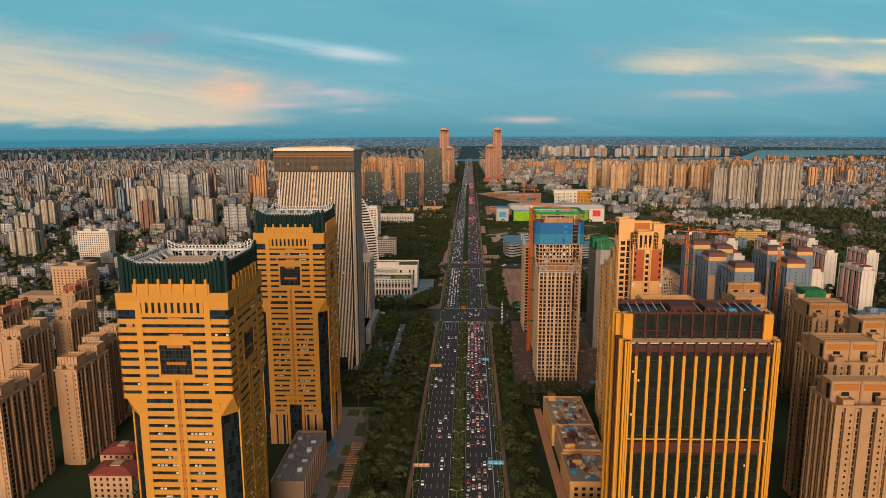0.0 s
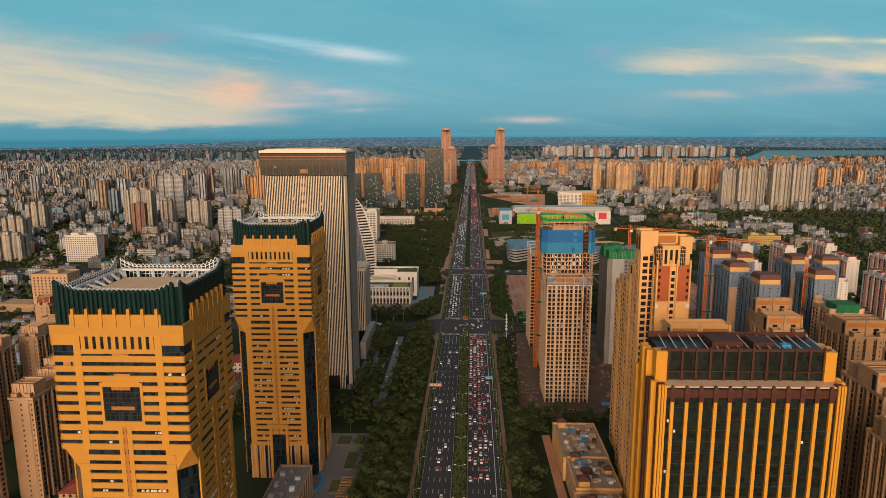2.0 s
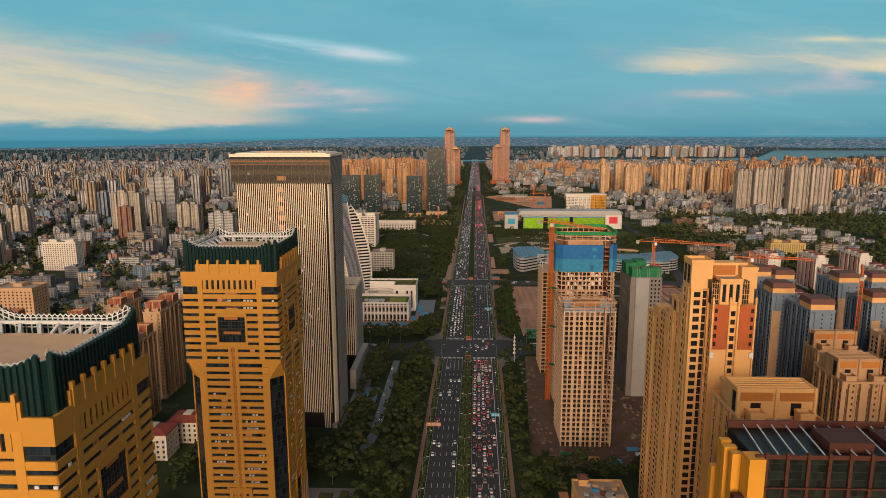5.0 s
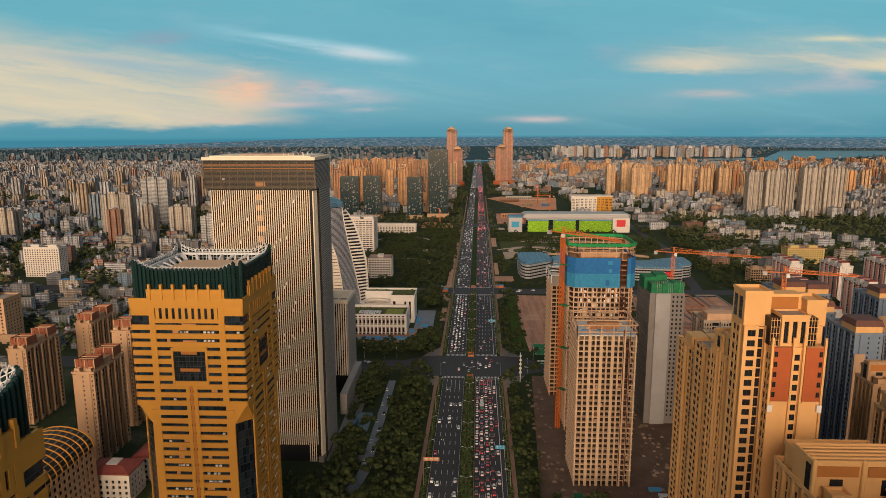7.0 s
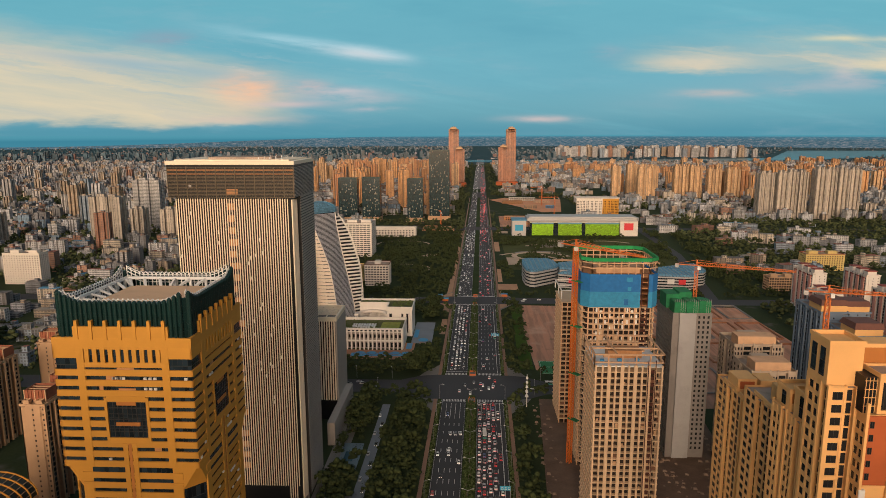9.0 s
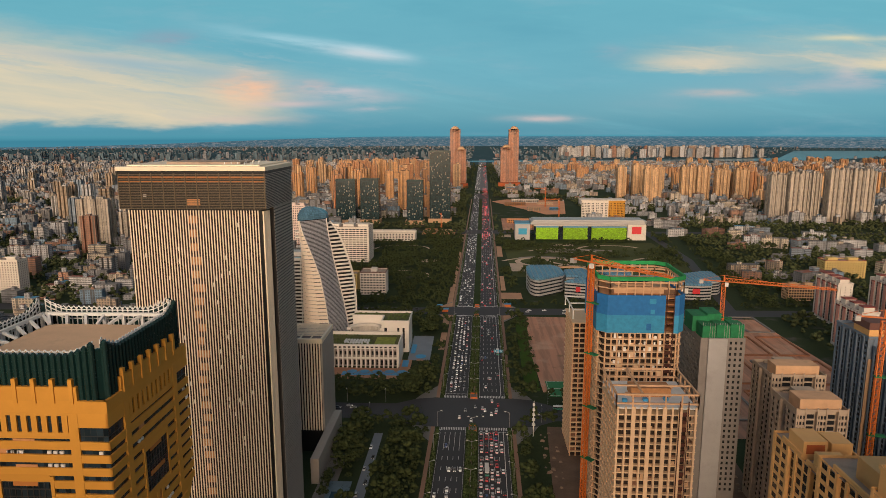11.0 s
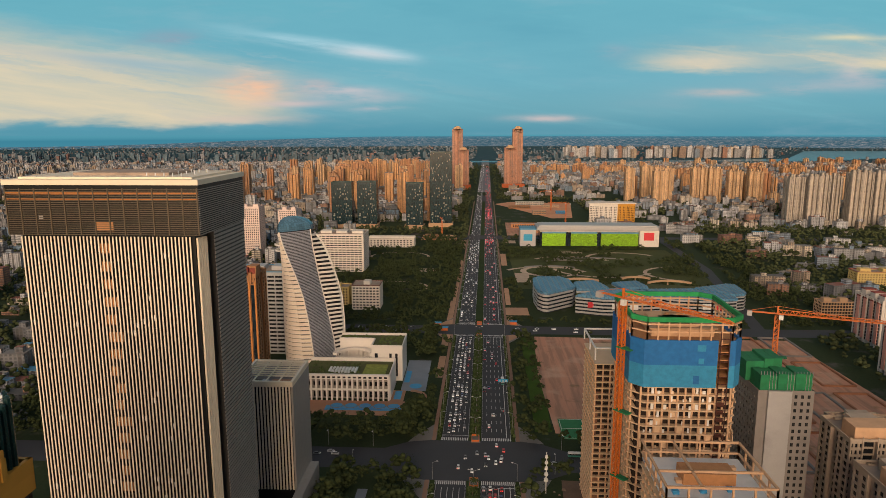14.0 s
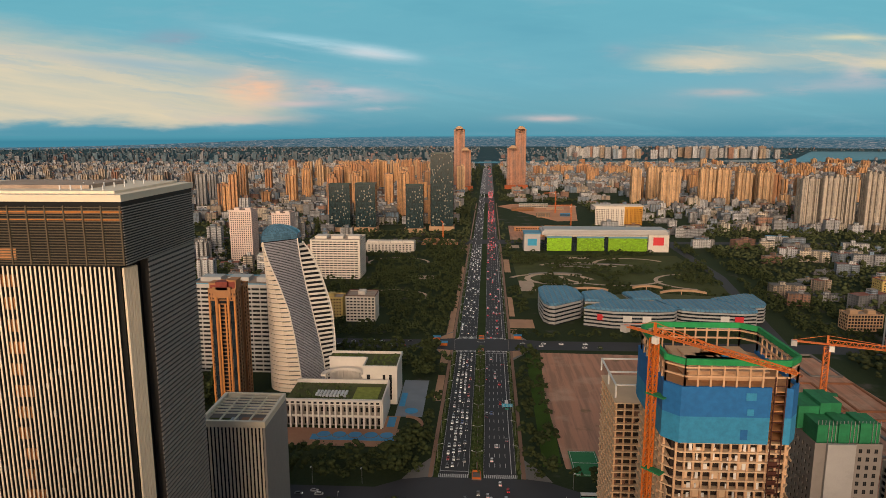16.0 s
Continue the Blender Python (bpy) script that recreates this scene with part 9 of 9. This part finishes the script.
low_cells, mid_cells, amber_cells, far_cells, white_cells, shore_cells = [], [], [], [], [], []
step = 37
for gy in range(430, 4500, step):
    for gx in range(-3300, 3300, step):
        x, y = gx + rng.uniform(-14, 14), gy + rng.uniform(-14, 14)
        if not seen(x, y) or in_water(x, y) or not clear(x, y, 14):
            continue
        off = x - road_x(y)
        if abs(off) < 75 or any(abs(y - cy) < (26 if abs(off) < 300 else 19) for cy, _ in CROSSINGS):
            continue
        roll = rng.random()
        turn = rng.choice([0.0, 0.0, 0.05, -0.08, 0.12])
        lump = noise.noise((x * 0.0016, y * 0.0016, 3.0))
        if off < 0:
            if -760 < off < -75 and 1860 < y < 4100:
                if roll < 0.19 and noise.noise((x * 0.006, y * 0.006, 6.0)) > -0.25:
                    amber_cells.append((x, y, rng.uniform(18, 27), rng.uniform(15, 20), tame(y - 700, rng.choice([78, 88, 94, 100, 108, 62, 46])), 0.0, rng, 2))
                elif roll < 0.82:
                    low_cells.append((x, y, rng.uniform(20, 34), rng.uniform(12, 18), rng.uniform(14, 26), turn, rng, 0))
                continue
            if off > -190 and y < 1860:
                continue
            if y > 3600 and off < -800 and roll > 0.62:
                continue
            grove = noise.noise((x * 0.004, y * 0.004, 9.0)) > (0.26 if off < -300 else 0.12) and y < 2300
            if off < -190 and y < 1100:  # crowded low yards and workshops
                low_cells.append((x, y, rng.uniform(16, 34), rng.uniform(9, 14), rng.choice([5, 6, 8, 9, 12, 15, 18]), turn, rng, 0))
                if roll < 0.6:
                    low_cells.append((x + rng.uniform(-8, 8), y + 18, rng.uniform(12, 28), rng.uniform(7, 10), rng.choice([5, 6, 8, 9]), turn, rng, 0))
                continue
            if grove:
                continue
            if roll < 0.70:
                low_cells.append((x, y, rng.uniform(11, 30), rng.uniform(9, 14), rng.choice([9, 12, 15, 18, 18, 21, 24, 30]), turn, rng, 1))
                if rng.random() < 0.5:
                    low_cells.append((x + rng.uniform(-6, 6), y + 22, rng.uniform(14, 30), rng.uniform(9, 13), rng.choice([9, 12, 15, 18, 21]), turn, rng, 0))
            elif roll < 0.78 and lump > 0.0 and y > 1150:
                mid_cells.append((x, y, rng.uniform(15, 27), rng.uniform(13, 20), tame(y, rng.choice([24, 30, 36, 42, 54, 66, 84]) * (1.0 + 0.3 * lump)), turn, rng, 2))
            elif roll < 0.795 and y > 1900:
                mid_cells.append((x, y, rng.uniform(17, 26), rng.uniform(15, 20), tame(y, rng.uniform(60, 100)), turn, rng, 2))
        else:
            if y < 1750 and off < 330:
                continue
            if y < 1750 and off < 1400:
                wood = 0.62 if off < 900 else 0.4
                if roll > wood and noise.noise((x * 0.005, y * 0.005, 1.0)) > -0.1:
                    low_cells.append((x, y, rng.uniform(18, 44), rng.uniform(11, 18), rng.choice([6, 8, 12, 15, 18, 18]), rng.choice([0.0, 0.3, -0.25]), rng, 1))
                continue
            if off < 420 and y < 2700:
                if roll < 0.3:
                    low_cells.append((x, y, rng.uniform(18, 36), rng.uniform(12, 18), rng.uniform(10, 24), turn, rng, 0))
                continue
            if roll < 0.60:
                low_cells.append((x, y, rng.uniform(12, 34), rng.uniform(10, 16), rng.choice([12, 15, 18, 21, 24, 27]), turn, rng, 1))
            elif roll < 0.72 and lump > -0.15:
                rng.choice((white_cells, mid_cells, mid_cells, amber_cells)).append((x, y, rng.uniform(15, 28), rng.uniform(13, 19), tame(y, rng.choice([15, 18, 22, 26, 33, 42, 54]) * (1.0 + 0.3 * lump)), turn, rng, 2))
            elif roll < 0.728 and y > 2300:
                amber_cells.append((x, y, rng.uniform(24, 34), rng.uniform(18, 24), tame(y, rng.uniform(76, 98)), 0.0, rng, 2))
# beyond the river
for gy in range(4480, 9300, 66):
    for gx in range(-6800, 6800, 66):
        x, y = gx + rng.uniform(-40, 40), gy + rng.uniform(-40, 40)
        if not seen(x, y) or in_water(x, y) or abs(x - road_x(y)) < 90:
            continue
        lump = noise.noise((x * 0.0008, y * 0.0012, 5.0))
        if 700 < x < 2300 and 5500 < y < 5900:
            if rng.random() < 0.55:
                far_cells.append((x, y, rng.uniform(34, 52), 26, rng.uniform(62, 92), 0.0, rng, 0))
        elif y < 5700 and x < 900 and rng.random() < 0.66:
            shore_cells.append((x, y, rng.uniform(14, 34), rng.uniform(9, 14), rng.choice([7, 8, 10, 12, 14, 18, 26, 48]), 0.0, rng, 0))
        elif rng.random() < (0.4 if x < 0 else 0.3) + 0.7 * lump:
            shore_cells.append((x, y, rng.uniform(8, 20), rng.uniform(5, 9), rng.choice([4, 5, 6, 8, 12, 20]), 0.0, rng, 0))
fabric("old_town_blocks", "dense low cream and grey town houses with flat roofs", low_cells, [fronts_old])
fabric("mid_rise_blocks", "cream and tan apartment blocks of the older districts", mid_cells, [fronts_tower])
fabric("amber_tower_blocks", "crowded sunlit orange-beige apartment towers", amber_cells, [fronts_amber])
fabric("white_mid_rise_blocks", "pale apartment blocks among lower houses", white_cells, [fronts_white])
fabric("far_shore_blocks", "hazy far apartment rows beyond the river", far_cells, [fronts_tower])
fabric("far_shore_houses", "scattered far shore houses with haze painted into their colour", shore_cells, [fronts_shore_hazed])

# ---- trees ----
ICO_V, ICO_F = [], []
bm = bmesh.new()
bmesh.ops.create_icosphere(bm, subdivisions=1, radius=1.0)
bm.verts.ensure_lookup_table()
ICO_V = np.array([v.co[:] for v in bm.verts])
ICO_F = np.array([[v.index for v in f.verts] for f in bm.faces])
bm.free()
tree_rng = np.random.RandomState(11)


def clump(cx, cy, cz, r, squash):
    v = ICO_V * (1 + tree_rng.uniform(-0.42, 0.3, (len(ICO_V), 1))) * np.array([r, r, r * squash])
    return v + np.array([cx, cy, cz])


def crown_arrays(r, h, clumps, leaves):
    """An uneven crown: many small clumps round a hollow middle, and loose leaf sprays on the outside."""
    vs, fs, n = [], [], 0
    size = 1.0 if clumps < 10 else 0.72
    for i in range(clumps):
        a, e = tree_rng.uniform(0, 2 * math.pi), tree_rng.uniform(-0.25, 1.0)
        d = tree_rng.uniform(0.35, 0.85) * r
        v = clump(d * math.cos(a) * math.cos(e * 1.2), d * math.sin(a) * math.cos(e * 1.2), h + e * r * 0.62, r * size * tree_rng.uniform(0.26, 0.46), 0.75)
        vs.append(v), fs.append(ICO_F + n)
        n += len(v)
    v4, f4 = [], []
    for i in range(leaves):
        a, e = tree_rng.uniform(0, 2 * math.pi), tree_rng.uniform(-0.3, 1.3)
        c = np.array([math.cos(a) * math.cos(e), math.sin(a) * math.cos(e), math.sin(e) * 0.8]) * r * tree_rng.uniform(0.85, 1.12) + np.array([0, 0, h])
        s = tree_rng.uniform(0.22, 0.5)
        p, q = tree_rng.normal(size=3), tree_rng.normal(size=3)
        p, q = p / np.linalg.norm(p) * s, q / np.linalg.norm(q) * s
        v4.append(np.array([c - p, c + q, c + p]))
        f4.append(np.array([[n, n + 1, n + 2]]))
        n += 3
    return np.concatenate(vs + v4), np.concatenate(fs + f4)


def mesh_arrays(name, v, f, mat, smooth=False):
    me = bpy.data.meshes.new(name)
    me.vertices.add(len(v))
    me.vertices.foreach_set("co", v.ravel())
    me.loops.add(len(f) * 3)
    me.loops.foreach_set("vertex_index", f.ravel().astype(np.int32))
    me.polygons.add(len(f))
    me.polygons.foreach_set("loop_start", np.arange(0, len(f) * 3, 3, dtype=np.int32))
    me.polygons.foreach_set("loop_total", np.full(len(f), 3, dtype=np.int32))
    me.materials.append(mat)
    me.update(calc_edges=True)
    return me


NEAR_CROWNS = [mesh_arrays("crown", *crown_arrays(r, h, 30, 420), leaf) for r, h in ((4.2, 6.0), (4.8, 6.6), (3.6, 5.4), (5.2, 7.2))]
trunk_mb = MB().cyl(0, 0, 0, 4.6, 0.28, 0.18, 7)
for a in range(4):
    trunk_mb.beam((0, 0, 3.2 + 0.3 * a), (1.8 * math.cos(a * 1.7), 1.8 * math.sin(a * 1.7), 5.6 + 0.3 * a), 0.16)
TRUNK = trunk_mb.mesh("trunk", [bark])
MASTER_TREES = []
for i, me in enumerate(NEAR_CROWNS):
    t = thing("tree", "broad dark green street tree with a dense crown", "tree", (0, 0, 0), group="street trees")
    part("trunk", TRUNK, None, t), part("crown", me, None, t)
    MASTER_TREES.append(t)
palm_mb, frond = MB().cyl(0, 0, 0, 7.5, 0.26, 0.16, 7).mesh("trunk", [bark]), MB()
for i in range(13):
    a = 2 * math.pi * i / 13
    up = 0.9 if i % 2 else 0.35
    pts = [(0.0, 7.4), (1.1, 7.4 + up), (2.3, 7.4 + up * 0.9), (3.3, 6.9)]
    for (r0, z0), (r1, z1), w0, w1 in zip(pts, pts[1:], (0.15, 0.45, 0.5), (0.45, 0.5, 0.1)):
        c, s = math.cos(a), math.sin(a)
        frond.face([(r0 * c + w0 * s, r0 * s - w0 * c, z0 - 0.2), (r1 * c + w1 * s, r1 * s - w1 * c, z1 - 0.2), (r1 * c, r1 * s, z1), (r0 * c, r0 * s, z0)])
        frond.face([(r0 * c, r0 * s, z0), (r1 * c, r1 * s, z1), (r1 * c - w1 * s, r1 * s + w1 * c, z1 - 0.2), (r0 * c - w0 * s, r0 * s + w0 * c, z0 - 0.2)])
palm = thing("palm_tree", "slender palm with arching dark green fronds", "palm", (0, 0, 0), group="palms")
part("trunk", palm_mb, None, palm), part("fronds", frond.mesh("fronds", [leaf_palm]), None, palm)


def open_ground(x, y, pad=5.0):
    off = x - road_x(y)
    if L_OUT - 9 < off < R_OUT + 8:
        return False
    if any(abs(y - cy) < 17 for cy, _ in CROSSINGS):
        return False
    if 47 < x < 62 and 768 < y < 988 and tree_rng.uniform() < 0.6:
        return False
    if 57 < x < 165 and 760 < y < 992 and x < 66 + (y - 760) * 0.45 + 30 and x > 62:
        return False
    if 180 < x < 335 and 690 < y < 1010 or 44 < x < 170 and 500 < y < 706 or 53 < x < 62 and 320 < y < 470:
        return False
    if -90 < x < -60 and 330 < y < 470 or -66 < x < -55 and 506 < y < 692 or -80 < x < -68 and 590 < y < 625:
        return False
    if 31 < off < 66 and 1050 < y < 1115 or 30 < off < 39 and 1112 < y < 1202 or 30 < off < 42 and 1348 < y < 1452 or -39 < off < -28 and (948 < y < 1135 or 865 < y < 928):
        return False
    if -140 < x < -46 and 778 < y < 912 or -46 <= x < -32 and 806 < y < 915:
        return False
    if abs(x - (282 + (y - 880) * 0.17)) < 12 and 860 < y < 1700 and x > 260:
        return False
    if 1190 < y < 1500:
        for cx, cy, r in ((110, 1290, 63), (200, 1330, 73), (120, 1310, 42), (250, 1420, 58), (160, 1380, 63), (320, 1300, 63), (-100, 1200, 42), (-120, 1420, 48)):
            if abs(math.hypot(x - cx, (y - cy) / 0.8) - r) < 11:
                return False
    if 58 < x < 90 and 1230 < y < 1300 or 145 < x < 195 and 1450 < y < 1482 or -85 < x < -45 and 1295 < y < 1327:
        return False
    return clear(x, y, pad)


first = [True] * 4
near_spots = []
for y in np.arange(262, 705, 7.6):
    for off in (-34, -41, -48, -55, 35, 42, 49):
        x = road_x(y) + off + tree_rng.uniform(-3, 3)
        yy = y + tree_rng.uniform(-3.5, 3.5)
        if open_ground(x, yy, 3.0):
            near_spots.append((x, yy))
for x, y in near_spots[:190]:
    k = tree_rng.randint(4)
    s = tree_rng.uniform(0.85, 1.4)
    m = pose(x, y, 0, 0, 0, tree_rng.uniform(0, 360))
    if first[k]:
        MASTER_TREES[k].matrix_basis, first[k] = m, False
    else:
        o = copy_thing(MASTER_TREES[k], m)
        o.scale = (s, s, s * tree_rng.uniform(0.85, 1.1))
first_palm = True
for y0, y1 in gaps(300, 1000):
    for y in np.arange(y0 + 10, y1 - 8, 9.5):
        m = pose(road_x(y) + tree_rng.uniform(-1.5, 1.5), y + tree_rng.uniform(-1, 1), 0.25, 0, 0, tree_rng.uniform(0, 360))
        if first_palm:
            palm.matrix_basis, first_palm = m, False
        else:
            copy_thing(palm, m)
for i in range(44):
    x, y = tree_rng.uniform(-80 if i % 3 == 0 else -62, -36), tree_rng.uniform(300, 478)
    copy_thing(palm, pose(x, y, 0.1, 0, 0, tree_rng.uniform(0, 360)))

CROWNS_MID = [crown_arrays(r, r * 1.1, 16, 60) for r in (4.6, 5.4, 6.2, 4.0, 5.0)]
CROWNS_FAR = [crown_arrays(r, r * 0.8, 4, 0) for r in (6.4, 7.4, 8.5, 6.0)]
CROWNS_GROVE = [crown_arrays(r, r * 0.95, 12, 14) for r in (3.8, 4.6, 5.4, 3.4)]
CROWN_BUSH = [crown_arrays(1.5, 0.7, 3, 6) for _ in range(3)]


def wood(name, label, spots, templates, lo=0.75, hi=1.3, mat=leaf):
    vs, fs, n = [], [], 0
    for x, y in spots:
        v, f = templates[tree_rng.randint(len(templates))]
        a, s = tree_rng.uniform(0, 2 * math.pi), tree_rng.uniform(lo, hi)
        px, py, pz, k = lie(x, y)
        c, sn = math.cos(a) * s * k, math.sin(a) * s * k
        vs.append(np.stack([v[:, 0] * c - v[:, 1] * sn + px, v[:, 0] * sn + v[:, 1] * c + py, v[:, 2] * s * k * tree_rng.uniform(0.85, 1.15) + pz], -1))
        fs.append(f + n)
        n += len(v)
    if vs:
        solid(name, mesh_arrays(name, np.concatenate(vs), np.concatenate(fs), mat), None, label, "trees", "stuff")


mid_spots, grove_spots, far_spots, bush_spots = list(near_spots[190:]), [], [], []
for i in range(60):
    sx, sy = tree_rng.uniform(-46, -33), tree_rng.uniform(750, 1000)
    if sy < 805 or sy > 915:
        mid_spots.append((sx, sy))
for i in range(90):
    sx, sy = tree_rng.uniform(-82, -66), tree_rng.uniform(480, 712)
    if not (-80 < sx < -66 and 586 < sy < 629):
        mid_spots.append((sx, sy))
for y in np.arange(230, 1000, 9.2):
    for x in np.arange(-330, 330, 9.2):
        xx, yy = x + tree_rng.uniform(-3.5, 3.5), y + tree_rng.uniform(-3.5, 3.5)
        off = xx - road_x(yy)
        if not open_ground(xx, yy, 4.0) or not seen(xx, yy, 60):
            continue
        if 250 < yy < 705 and (-60 < off < -30 or 31 < off < 51):
            continue
        d = noise.noise((xx * 0.012, yy * 0.012, 0.0))
        if d > (-0.7 if abs(off) < 130 else -0.3):
            mid_spots.append((xx, yy))
for y in np.arange(1000, 1560, 8.6):
    for x in np.arange(-260, 420, 8.6):
        xx, yy = x + tree_rng.uniform(-3.5, 3.5), y + tree_rng.uniform(-3.5, 3.5)
        if open_ground(xx, yy, 5.0) and noise.noise((xx * 0.01, yy * 0.01, 2.0)) > (-0.6 if -190 < xx < -20 else -0.06 if 64 < xx < 335 and 1176 < yy < 1495 else -0.32):
            grove_spots.append((xx, yy))
for y in np.arange(1000, 2400, 15.0):
    for x in np.arange(-1500, 1900, 15.0):
        xx, yy = x + tree_rng.uniform(-5, 5), y + tree_rng.uniform(-5, 5)
        if not seen(xx, yy, 60) or not open_ground(xx, yy, 6.0) or -260 < xx < 420 and yy < 1560:
            continue
        off = xx - road_x(yy)
        d = noise.noise((xx * 0.006, yy * 0.006, 4.0))
        if off < 0:
            need = -0.3 if off > -190 and yy < 1730 else -0.28 if yy < 1800 else -0.02
            if off > -75:
                need = -0.4
        else:
            need = -0.3 if yy < 1750 and off < 1300 else 0.0
            if off < 75:
                need = -0.4
        if d > need:
            far_spots.append((xx, yy))
for y in np.arange(420, 1000, 14.5):
    for x in list(np.arange(-900, -330, 14.5)) + list(np.arange(330, 900, 14.5)):
        xx, yy = x + tree_rng.uniform(-5, 5), y + tree_rng.uniform(-5, 5)
        if seen(xx, yy, 60) and open_ground(xx, yy, 6.0) and noise.noise((xx * 0.006, yy * 0.006, 4.0)) > (-0.22 if xx < 0 else -0.35):
            far_spots.append((xx, yy))
for y in np.arange(2400, 4500, 30.0):
    for x in np.arange(-2600, 2900, 30.0):
        xx, yy = x + tree_rng.uniform(-12, 12), y + tree_rng.uniform(-12, 12)
        if seen(xx, yy, 60) and not in_water(xx, yy) and (abs(xx - road_x(yy)) < 130 and abs(xx - road_x(yy)) > 34 or noise.noise((xx * 0.003, yy * 0.003, 4.0)) > 0.25):
            far_spots.append((xx, yy))
for y in np.arange(250, 1000, 2.1):
    for off in (L_OUT - 2, R_OUT + 1.5, -2.4, 2.0):
        if not any(abs(y - cy) < half + 6 for cy, half in CROSSINGS):
            bush_spots.append((road_x(y) + off + tree_rng.uniform(-0.7, 0.7), y))
wood("park_trees", "dark green park and garden trees between the buildings", mid_spots, CROWNS_MID)
wood("grove_trees", "dark green trees of the parks beside the avenue", grove_spots, CROWNS_GROVE)
wood("far_trees", "dark green woods and gardens across the city", far_spots, CROWNS_FAR, 0.7, 1.25, leaf_far)
wood("hedges", "low clipped hedges along the avenue", bush_spots, CROWN_BUSH, 0.8, 1.3, hedge_leaf)
